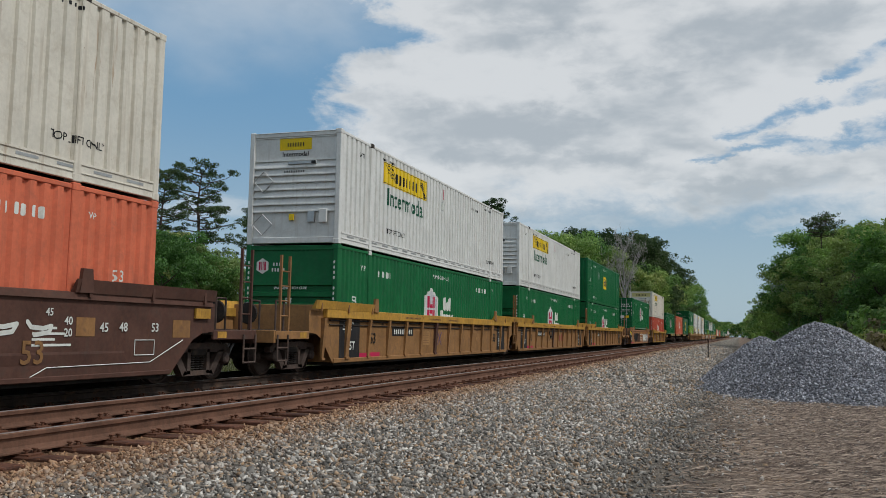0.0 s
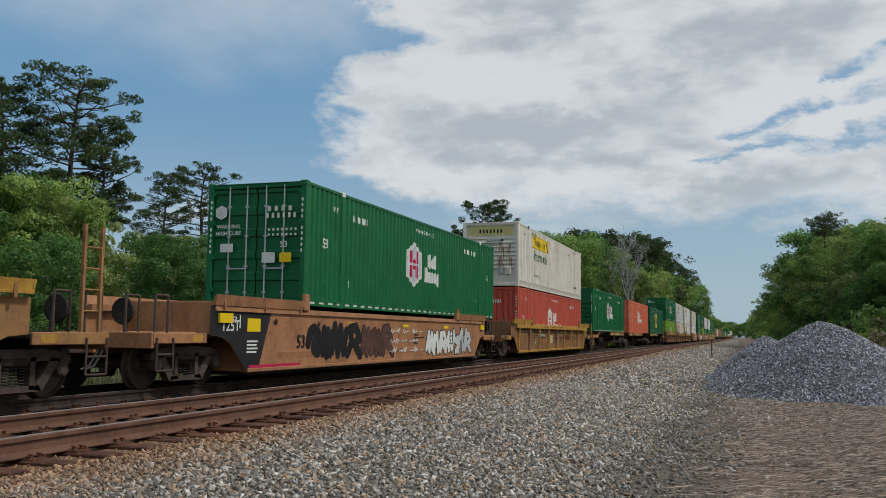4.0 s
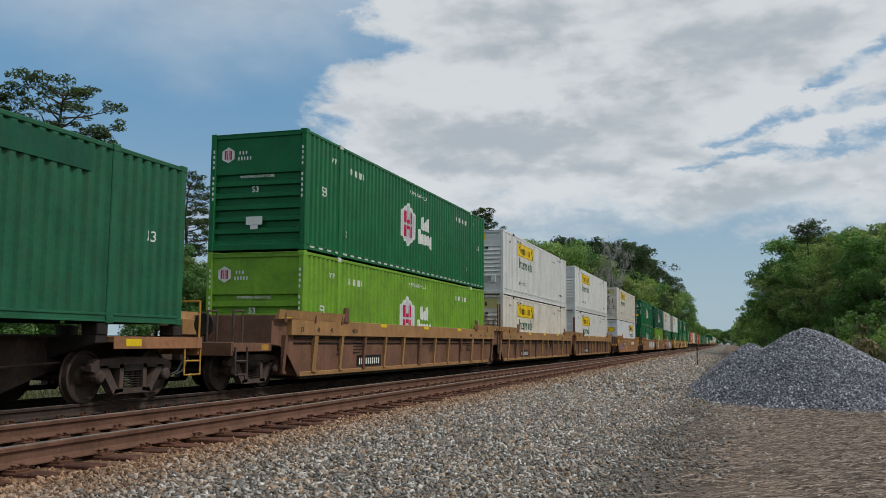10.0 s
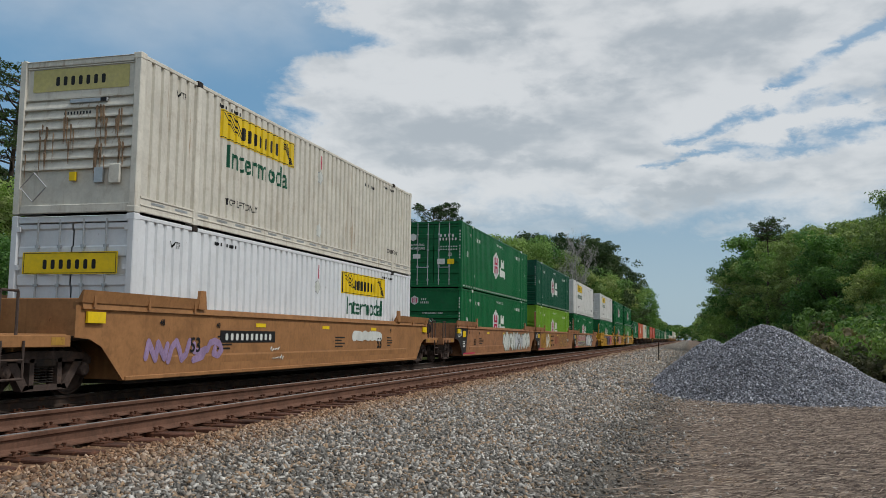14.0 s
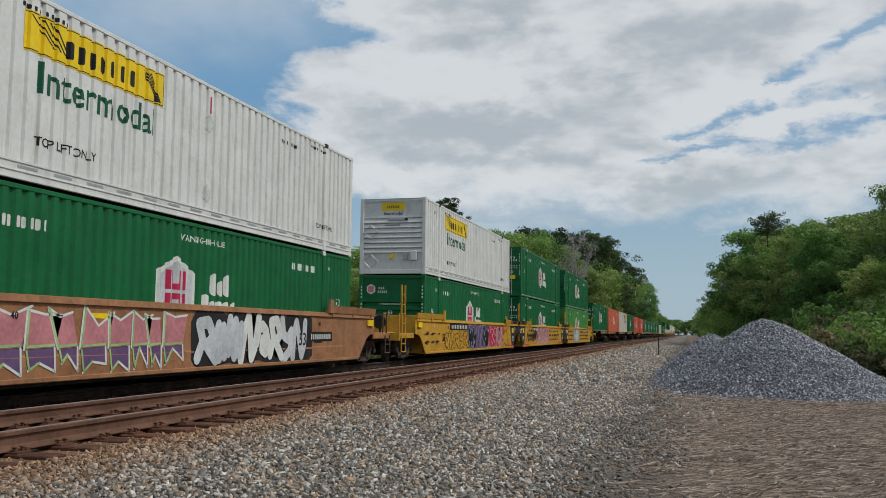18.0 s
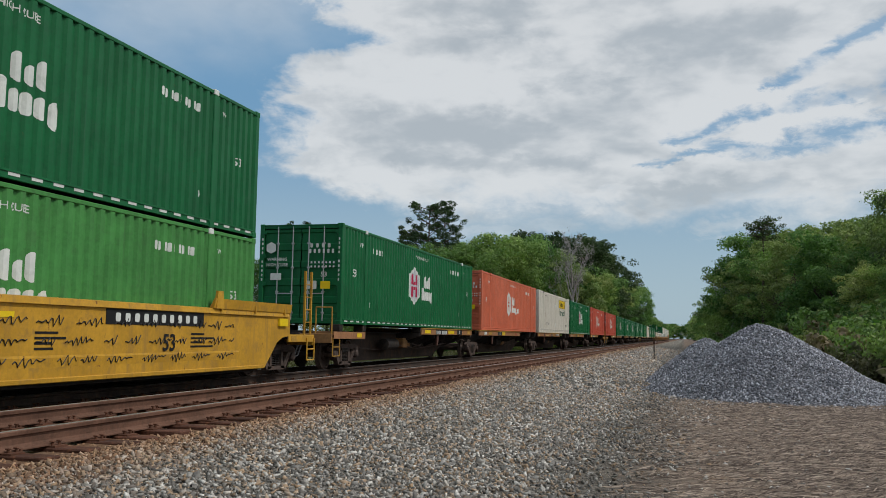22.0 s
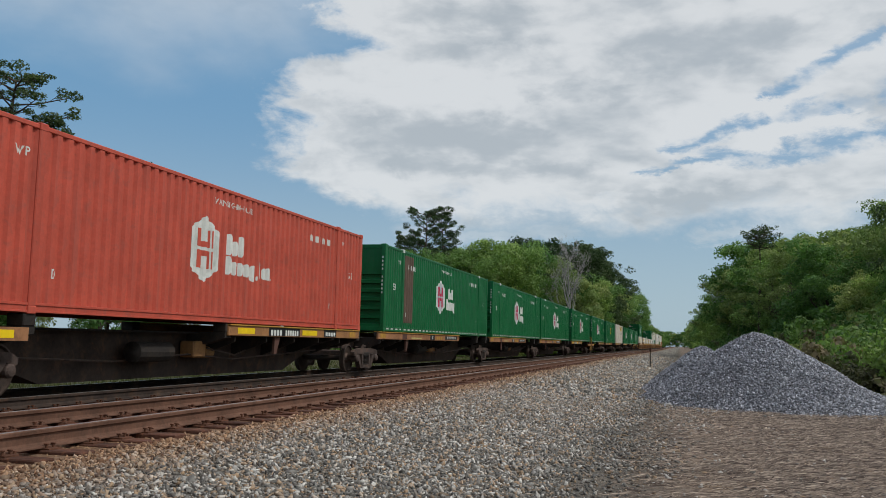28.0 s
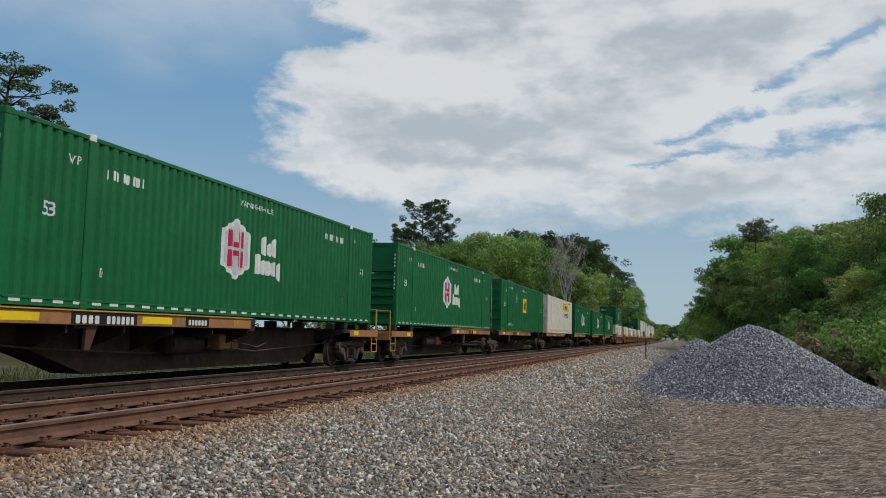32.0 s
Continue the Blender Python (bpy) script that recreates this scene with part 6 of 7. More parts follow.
def build_spine(ends, plate_at, marks, seed=1):
    """One unit of a skeleton spine car: deep fish-belly sill, outrigger arms, end saddles."""
    L = CONT_L
    c = thing("spine_car", "x", "freight car")
    o = [(-0.75, 0.72), (1.6, 0.70), (3.4, 0.15), (12.8, 0.15), (14.6, 0.70), (L + 0.75, 0.72), (L + 0.75, 1.05), (-0.75, 1.05)]
    part("centre_sill", Mesh().prism(o, -0.36, 0.36), M["sill"], c)
    part("top_plate", Mesh().box(-0.62, 0.62, -0.6, L + 0.6, 1.05, 1.09), M["grime"], c)
    for y in (0.08, 1.98, 8.07, 14.05, L - 0.08):
        part("outrigger", Mesh().prism([(-1.27, 1.10), (1.27, 1.10), (1.27, 0.98), (0.36, 0.72), (-0.36, 0.72), (-1.27, 0.98)], y - 0.14, y + 0.14, "y"), M["grime"], c)
        for s in (-1, 1):
            part("pedestal", Mesh().box(*sorted((s * 0.98, s * 1.29)), y - 0.13, y + 0.13, 1.10, 1.285, 0.015), M["grime"], c)
    a, b = plate_at
    sill_paint = M["ochrebrown" if marks in ("number", "purpose") else "rustorange"]
    for s in (-1, 1):
        part("side_sill", Mesh().box(*sorted((s * 1.27, s * 1.33)), a, b, 1.03, 1.255, 0.012), sill_paint, c)
        part("side_flange", Mesh().box(*sorted((s * 1.18, s * 1.36)), a, b, 1.255, 1.28), M["gold"], c)
        y = a + 0.4
        while y < b and s > 0:
            part("gusset", Mesh().prism([(s * 0.36, 1.0), (s * 1.27, 1.05), (s * 1.27, 0.9), (s * 0.36, 0.55)], y - 0.02, y + 0.02, "y"), M["grime"], c)
            y += 1.55
    spine_marks(c, a, b, marks, seed)
    tank = Mesh().lathe([(5.4, 0.05), (5.45, 0.2), (6.6, 0.2), (6.65, 0.05)], (0.72, 0, 0.68), "y", 14)
    part("air_tank", tank, M["grime"], c)
    v = Mesh().box(0.4, 0.75, 7.6, 8.1, 0.55, 0.9, 0.03).lathe([(8.15, 0.04), (8.2, 0.13), (8.5, 0.13), (8.55, 0.04)], (0.6, 0, 0.66), "y", 12)
    part("brake_valve", v, M["tan"], c)
    p = Mesh().tube([(0.5, -0.5, 0.78), (0.62, 2.0, 0.62), (0.5, 5.2, 0.5), (0.66, 7.5, 0.62), (0.78, 9.2, 0.5), (0.6, 13.0, 0.62), (0.5, L, 0.75)], 0.02, 5)
    p.tube([(0.7, 8.2, 0.75), (0.95, 9.0, 0.6), (0.8, 9.8, 0.7)], 0.018, 5)
    part("brake_pipe", p, M["truckiron"], c)
    for k, (yo, sg) in enumerate(((0.0, -1), (L, 1))):
        if ends[k] == "E":
            part("end_sill", Mesh().box(-1.3, 1.3, *sorted((yo + sg * 0.55, yo + sg * 0.66)), 0.76, 1.02, 0.01), M["tan"], c)
            part("step_platform", Mesh().box(0.7, 1.34, *sorted((yo - sg * 1.9, yo + sg * 0.6)), 0.98, 1.08, 0.01), M["tan"], c)
            part("platform_plate", Mesh().box(1.34, 1.352, *sorted((yo - sg * 1.9, yo + sg * 0.6)), 0.88, 1.08), M["rustorange"], c)
            part("yellow_plate", Mesh().box(1.352, 1.355, *sorted((yo - sg * 1.6, yo - sg * 1.2)), 0.92, 1.04), M["yellow"], c, "yellow reflector plate")
            build_coupler(c, yo + sg * 0.62, sg)
            r = Mesh()
            for x in (1.28, 0.8):
                r.tube([(x, yo + sg * 0.6, 0.9), (x, yo + sg * 0.6, 1.75)], 0.02)
            r.tube([(0.8, yo + sg * 0.6, 1.75), (1.28, yo + sg * 0.6, 1.75)], 0.02)
            for z in (0.4, 0.65):
                r.tube([(1.32, yo + sg * 0.1, z), (1.32, yo + sg * 0.6, z)], 0.018)
            for q in (0.1, 0.6):
                r.tube([(1.32, yo + sg * q, 0.4), (1.32, yo + sg * q, 0.9)], 0.018)
            part("handrail", r, M["gold"], c)
            build_bogie(c, yo - sg * 1.0)
        elif sg < 0:
            build_bogie(c, -0.95)
    return c


CARS = {}
CAR_RUN = []


def car(key, label, y, make, paint=None):
    m = pose(TRAIN_X, y, TRAIN_RAIL)
    if key not in CARS:
        CARS[key] = make()
        CARS[key].matrix_basis = m
        c = CARS[key]
    else:
        c = copy_thing(CARS[key], m)
    tagged(c, label, "freight car", "cars of the train")
    CAR_RUN.append((c, y, TRAIN_RAIL))
    return c


# place along the train, car, colour, its two ends, lower load, upper load
G, D, WH, CR, LI, OR, RE, MO, BR, EM = (("hex", "green"), ("hex", "deep"), ("band", "white"), ("band", "cream"), ("hex", "lime"), ("hex", "orange"), ("hex", "red"), ("hex", "moss"), ("band", "bright"), ("square", "square"))
TRAIN = [
    (-3.47, "smooth", "brown", "EE", (*OR, "ribs"), (*CR, "slats")),
    (19.89, "ribbed", "tan", "EA", (*G, "panel"), (*WH, "slats")),
    (38.99, "ribbed", "tan", "AA", (*G, "panel"), (*WH, "slats")),
    (58.22, "ribbed", "tan", "AE", (*G, "panel"), ("square", "green", "ribs")),
    (84.20, "smooth", "rusttan", "EE", None, (*G, "doors")),
    (104.48, "ribbed", "gold", "EE", (*RE, "ribs"), (*CR, "slats")),
    (125.34, "spine", "", "EA", (*G, "panel"), None),
    (145.50, "spine", "", "AA", (*OR, "ribs"), None),
    (164.20, "spine", "", "AE", (*EM, "ribs"), None),
    (185.15, "ribbed", "rusttan", "EA", (*LI, "panel"), (*G, "panel")),
    (204.59, "ribbed", "rusttan", "AA", (*CR, "slats"), (*WH, "slats")),
    (224.16, "ribbed", "rusttan", "AE", (*WH, "slats"), (*WH, "slats")),
    (247.48, "smooth", "ochrebrown", "EE", (*BR, "doors"), (*CR, "slats")),
    (270.97, "smooth", "rusttan", "EA", (*G, "panel"), (*G, "doors")),
    (290.61, "smooth", "rusttan", "AA", (*LI, "panel"), (*D, "panel")),
    (309.81, "smooth", "rusttan", "AE", (*G, "doors"), (*WH, "slats")),
    (333.46, "smooth", "ochre", "EA", (*G, "panel"), (*WH, "slats")),
    (353.12, "smooth", "ochre", "AA", (*G, "doors"), (*G, "doors")),
    (372.64, "smooth", "ochre", "AE", (*MO, "panel"), (*G, "panel")),
    (394.11, "spine", "", "EA", (*G, "doors"), None),
    (412.34, "spine", "", "AA", (*OR, "doors"), None),
    (429.94, "spine", "", "AA", (*CR, "doors"), None),
    (447.19, "spine", "", "AA", (*G, "panel"), None),
    (464.40, "spine", "", "AE", (*RE, "ribs"), None),
    (483.60, "spine", "", "EA", (*RE, "doors"), None),
    (501.98, "spine", "", "AA", (*G, "panel"), None),
    (519.45, "spine", "", "AA", (*G, "panel"), None),
    (536.10, "spine", "", "AA", (*G, "panel"), None),
    (554.73, "spine", "", "AE", (*G, "panel"), None),
    (573.56, "spine", "", "EA", (*G, "panel"), None),
    (592.80, "spine", "", "AA", ("square", "green", "doors"), None),
    (611.40, "spine", "", "AA", (*CR, "doors"), None),
    (630.20, "spine", "", "AA", (*G, "panel"), None),
    (649.00, "spine", "", "AE", (*G, "panel"), None),
    (667.50, "spine", "", "EE", (*G, "panel"), None),
    (690.50, "ribbed", "rusttan", "EE", (*CR, "slats"), (*G, "panel")),
    (714.00, "ribbed", "tan", "EA", (*CR, "slats"), None),
    (733.50, "ribbed", "tan", "AA", (*WH, "slats"), None),
    (753.00, "ribbed", "tan", "AE", (*CR, "slats"), None),
    (777.00, "ribbed", "rusttan", "EA", (*WH, "slats"), (*G, "panel")),
    (796.50, "ribbed", "rusttan", "AA", (*WH, "slats"), (*CR, "slats")),
    (816.00, "ribbed", "rusttan", "AE", (*G, "panel"), (*CR, "slats")),
    (840.00, "ribbed", "tan", "EA", (*WH, "slats"), (*CR, "slats")),
    (859.50, "ribbed", "tan", "AA", (*WH, "slats"), (*WH, "slats")),
    (879.00, "ribbed", "tan", "AE", (*CR, "slats"), (*WH, "slats")),
    (903.00, "ribbed", "rusttan", "EA", (*G, "panel"), (*CR, "slats")),
    (922.50, "ribbed", "rusttan", "AA", (*CR, "slats"), (*WH, "slats")),
    (942.00, "ribbed", "rusttan", "AE", (*OR, "ribs"), (*CR, "slats")),
]
M["ochrebrown"] = surface("ochre_brown_paint", (0.335, 0.163, 0.066), 0.62, vary=0.16, dirt=(0.16, 0.08, 0.035), dirt_amount=0.5, streak=0.4, rust=0.5)
M["fadedred"] = surface("faded_red_stencil", (0.26, 0.055, 0.045), 0.7, vary=0.25)
M["brownpatch"] = surface("brown_primer", (0.13, 0.085, 0.062), 0.7, vary=0.2, dirt=(0.09, 0.08, 0.065), dirt_amount=0.5, streak=0.4)
M["ribtan"] = surface("faded_tan_paint", (0.34, 0.190, 0.078), 0.65, vary=0.18, dirt=(0.20, 0.11, 0.055), dirt_amount=0.5, streak=0.4, rust=0.6)
CAR_WORDS = {"brown": "dark oxide-brown well car, graffiti and grime", "tan": "tan-painted well car with upright side ribs, weathered", "gold": "dirty yellow well car with side ribs, rust-stained",
             "rusttan": "rusty brown well car, streaked paint", "ochre": "yellow smooth-sided well car covered in graffiti", "ochrebrown": "ochre-brown smooth-sided well car"}


# what is sprayed on which car: along the car from, to, height from, to
PAINTED = {
    0: (("piece", 10.4, 13.5, 0.80, 1.20, ["letter"], "letter", None, 0.0),),
    4: (("piece", 2.2, 6.8, 0.35, 1.3, ["ink", "brown"], "black"), ("piece", 10.1, 14.6, 0.35, 1.25, ["letter", "paleblue"], "ink"), ("scrawl", 7.0, 9.8, 0.4, 1.2, 5, "letter")),
    12: (("piece", 0.2, 2.9, 0.45, 0.98, ["lilac"], "lilac", None, 0.035), ("scrawl", 5.0, 5.8, 0.4, 0.8, 7, "letter"), ("piece", 10.3, 12.1, 0.92, 1.16, ["letter"], "letter")),
    13: (("piece", 8.1, 15.8, 0.35, 1.35, ["letter", "paleblue", "letter"], "teal"),),
    14: (("piece", 1.0, 4.4, 0.35, 1.35, ["gold", "cream"], "brown", "gold"), ("scrawl", 4.8, 6.3, 0.4, 1.3, 9), ("blocks", 7.2, 9.0, 0.62, 1.08, "fadedred"), ("piece", 9.6, 12.9, 0.40, 1.32, ["ribtan"], "ink", "gold")),
    15: (("angular", 1.5, 7.4, 0.30, 1.40), ("piece", 7.6, 12.6, 0.30, 1.40, ["paleblue", "letter", "paleblue"], "ink", "black", 0.125), ("scrawl", 0.5, 1.4, 0.35, 0.75, 4, "letter")),
    16: (("scrawl", -0.6, 1.6, 0.5, 1.1, 10), ("piece", 2.2, 6.0, 0.32, 1.12, ["ochre"], "ink", None, 0.075), ("piece", 6.15, 10.1, 0.30, 1.38, ["ink", "violet", "ink"], "skyblue", "violet"), ("piece", 10.1, 13.2, 0.32, 1.38, ["crimson", "pink"], "letter", "crimson"),
         ("piece", 13.2, 15.0, 0.35, 1.35, ["ochre"], "ink")),
    17: (("scrawl", 1.4, 4.2, 0.45, 1.3, 12), ("piece", 4.8, 9.2, 0.35, 1.38, ["pink", "fadedpink", "pink"], "letter", "fadedpink", 0.14), ("piece", 1.0, 4.6, 0.55, 1.2, ["ink"], "ink", None, 0.03), ("scrawl", 9.6, 14.4, 0.45, 1.3, 14)),
    18: (("piece", 4.05, 7.3, 0.3, 1.4, ["skyblue", "letter", "skyblue"], "navy", "skyblue"), ("scrawl", 0.4, 3.6, 0.4, 1.3, 8), ("scrawl", 8.0, 15.0, 0.4, 1.3, 16)),
}


def build_train():
    for i, (y, style, colour, ends, low, up) in enumerate(TRAIN):
        full = i < 31
        if style == "spine":
            spans = ((8.0, 16.0), (-0.6, 10.2), (-0.3, 7.9), (0.9, 9.8))
            k = {"EA": 0, "AA": 1, "AE": 2, "EE": 3}[ends]
            marks = {6: "number", 7: "purpose", 8: "purpose", 19: "number", 20: "plain", 21: "small", 23: "number", 24: "number", 26: "small", 28: "number", 29: "plain"}.get(i, ("plain", "small")[i % 2])
            c = car(("spine", ends, marks, i % 2 if i < 31 else 0), "rust-brown skeleton spine car with black underframe", y, lambda: build_spine(ends, spans[k], marks, i))
            box = load(*low, y, 1.285, "flat", full)
            if i == 25:
                # a brown replacement sheet let into the wall beside the lifting post
                inset = (CONT_L - 12.192) / 2
                prof = [q for q in ribs_of(inset + 0.08, CONT_L - inset - 0.08, STYLE["hex"]["depth"], STYLE["hex"]["pitch"], STYLE["hex"]["steps"]) if 2.2 < q[0] < 3.3]
                sheet = Mesh().add([(CONT_W / 2 - 0.008 + d, yy, z) for z in (0.34, 2.72) for yy, d in prof], [(q, q + 1, len(prof) + q + 1, len(prof) + q) for q in range(len(prof) - 1)])
                part("repair_sheet", sheet, M["brownpatch"], box, "brown unpainted repair sheet")
            continue
        dark = colour in ("tan", "ochre")
        c = car((style, colour, ends, i < 36), CAR_WORDS[colour], y if i != 4 else 81.9,
                lambda: build_well("dullgold" if colour == "gold" else colour, style, ends, "gold" if colour in ("tan", "gold", "rusttan") else colour, dark, i, i < 36, 15.0 if i == 4 else CONT_L))
        if low:
            load(*low, y, 0.245, "low", full)
            if up:
                load(*up, y, 0.245 + CONT_H + 0.02, "top", full)
        else:
            load(*up, y, 1.60, "high", full)
        if i in PAINTED:
            for kind, y0, y1, z0, z1, *rest in PAINTED[i]:
                if kind == "piece":
                    graffiti(c, y0, y1, z0, z1, rest[0], i * 7 + int(y0), 1.462, *rest[1:])
                elif kind == "angular":
                    angular(c, y0, y1, z0, z1, i, 1.462)
                elif kind == "blocks":
                    for q in range(3):
                        ya = y0 + (y1 - y0) * q / 3
                        part("mark_block", Mesh().box(1.460, 1.464, ya, ya + (y1 - y0) * 0.14, z0, z1), M[rest[0]], c, "faded red block")
                else:
                    scrawl(c, y0, y1, z0, z1, rest[0], i * 5 + int(y0), 1.466, *rest[1:])


build_train()

# ---- woods ----


def leaf_material(name, dark, light, yellow=0.0):
    m = bpy.data.materials.new(name)
    m.use_nodes = True
    g = Tree(m.node_tree)
    bsdf = g.n("ShaderNodeBsdfPrincipled")
    out = g.n("ShaderNodeOutputMaterial")
    r = g.n("ShaderNodeNewGeometry").outputs["Random Per Island"]
    o = g.n("ShaderNodeObjectInfo").outputs["Random"]
    spot = g.noise(g.n("ShaderNodeTexCoord").outputs["Object"], 0.55, 3, 0.6)
    f = g.math("ADD", g.math("MULTIPLY", r, 0.55), g.math("MULTIPLY", g.ramp(spot, 0.35, 0.65), 0.45))
    c = g.mix(f, dark, light)
    c = g.mix(1.0, c, g.mix(o, (0.62, 0.74, 0.66), (1.32, 1.18, 1.1)), "MULTIPLY")
    g.put(bsdf.inputs["Base Color"], c)
    bsdf.inputs["Roughness"].default_value = 0.6
    bsdf.inputs["Specular IOR Level"].default_value = 0.25
    tr = g.n("ShaderNodeBsdfTranslucent")
    g.put(tr.inputs[0], g.mix(1.0, c, (0.82, 1.12, 0.48), "MULTIPLY"))
    mx = g.n("ShaderNodeMixShader")
    mx.inputs[0].default_value = 0.42
    g.t.links.new(bsdf.outputs[0], mx.inputs[1])
    g.t.links.new(tr.outputs[0], mx.inputs[2])
    g.t.links.new(mx.outputs[0], out.inputs[0])
    return m


M["leaf_a"] = leaf_material("spring_leaves", (0.090, 0.148, 0.050), (0.345, 0.480, 0.165))
M["leaf_b"] = leaf_material("dark_leaves", (0.046, 0.100, 0.036), (0.200, 0.345, 0.115))
M["leaf_c"] = leaf_material("olive_leaves", (0.130, 0.168, 0.066), (0.420, 0.475, 0.205))
M["needle"] = leaf_material("pine_needles", (0.024, 0.044, 0.024), (0.105, 0.150, 0.070))
M["scrub"] = leaf_material("dry_scrub", (0.100, 0.086, 0.058), (0.270, 0.235, 0.155))


def leaves_mesh(centres, radii, count, size, rng, flat=0.7, slim=0.6):
    """Little two-triangle leaves in clumps round the centres."""
    wgt = radii ** 2
    k = rng.choice(len(centres), count, p=wgt / wgt.sum())
    d = rng.normal(size=(count, 3)) + np.array([0, 0, 0.35])
    d /= np.linalg.norm(d, axis=1)[:, None]
    bump = 1 + 0.22 * np.sin(d[:, 0] * 7 + k) * np.cos(d[:, 1] * 6 + 2 * k)
    p = centres[k] + d * (radii[k] * bump * rng.uniform(0.25, 1.0, count) ** 0.35)[:, None] * np.array([1, 1, flat])
    nrm = d + rng.normal(0, 0.42, (count, 3))
    u = np.cross(nrm, rng.normal(size=(count, 3)))
    u /= np.linalg.norm(u, axis=1)[:, None]
    w = np.cross(nrm, u)
    w /= np.linalg.norm(w, axis=1)[:, None]
    s = size * rng.uniform(0.6, 1.4, (count, 1))
    a, b = u * s, w * s * slim
    v = np.stack([p - a, p + b, p + a, p - b], 1).reshape(-1, 3)
    me = bpy.data.meshes.new("crown")
    n = count
    me.vertices.add(n * 4)
    me.vertices.foreach_set("co", v.reshape(-1).astype(np.float32))
    me.loops.add(n * 4)
    me.loops.foreach_set("vertex_index", np.arange(n * 4, dtype=np.int32))
    me.polygons.add(n)
    me.polygons.foreach_set("loop_start", np.arange(0, n * 4, 4, dtype=np.int32))
    me.update(calc_edges=True)
    return me


def limb(m, p, d, length, r, depth, rng, tips, spread=0.75):
    """A tapered limb that forks."""
    pts, rad = [Vector(p)], [r]
    for k in range(3):
        d = (Vector(d) + Vector(rng.normal(0, 0.13, 3)) + Vector((0, 0, 0.05))).normalized()
        pts.append(pts[-1] + d * length / 3)
        rad.append(r * (1 - 0.22 * (k + 1)))
    m.tube(pts, rad, 6 if depth > 1 else 4)
    if depth == 0:
        tips.append(pts[-1])
        return
    for k in range(3):
        a = rng.uniform(0, 6.28)
        side = Vector((math.cos(a), math.sin(a), rng.uniform(-0.1, 0.55)))
        limb(m, pts[2 + (k > 0)], (d * (1 - spread * 0.5) + side * spread).normalized(), length * rng.uniform(0.55, 0.8), rad[-1] * 0.8, depth - 1, rng, tips, spread)
    tips.append(pts[-1])


def broadleaf(seed, height, width, mat, low=0.25, count=19000, size=0.125):
    rng = np.random.default_rng(seed)
    t = thing("tree", "x", "tree")
    wood, tips = Mesh(), []
    trunk = [(0, 0, -0.4), (rng.normal(0, 0.1), rng.normal(0, 0.1), height * 0.25), (rng.normal(0, 0.3), rng.normal(0, 0.3), height * 0.55)]
    wood.tube(trunk, [0.24, 0.19, 0.12], 8)
    for k in range(7):
        a = k * 2.4 + rng.uniform(-0.4, 0.4)
        z = height * (low + (0.62 - low) * k / 6)
        limb(wood, (0, 0, z), (math.cos(a) * 0.8, math.sin(a) * 0.8, 0.65), height * 0.26, 0.09, 2, rng, tips)
    part("trunk", wood, M["bark"], t)
    c = np.array([tuple(p) for p in tips])
    extra = []
    for k in range(60 if count > 5000 else 34):
        a, z = rng.uniform(0, 6.28), rng.uniform(low, 1.0)
        w = width * 0.5 * math.sqrt(max(0.05, 1 - ((z - 0.58) / 0.46) ** 2)) * rng.uniform(0.45, 0.92)
        extra.append((w * math.cos(a), w * math.sin(a), z * height * 0.97))
    c[:, 2] = np.minimum(c[:, 2], height * 0.95)
    c = np.concatenate([c[:: max(1, len(c) // 60)], np.array(extra)])
    me = leaves_mesh(c, rng.uniform(0.42, 1.2, len(c)) * width / 8, count, size, rng)
    me.materials.append(mat)
    part("crown", me, None, t)
    return t


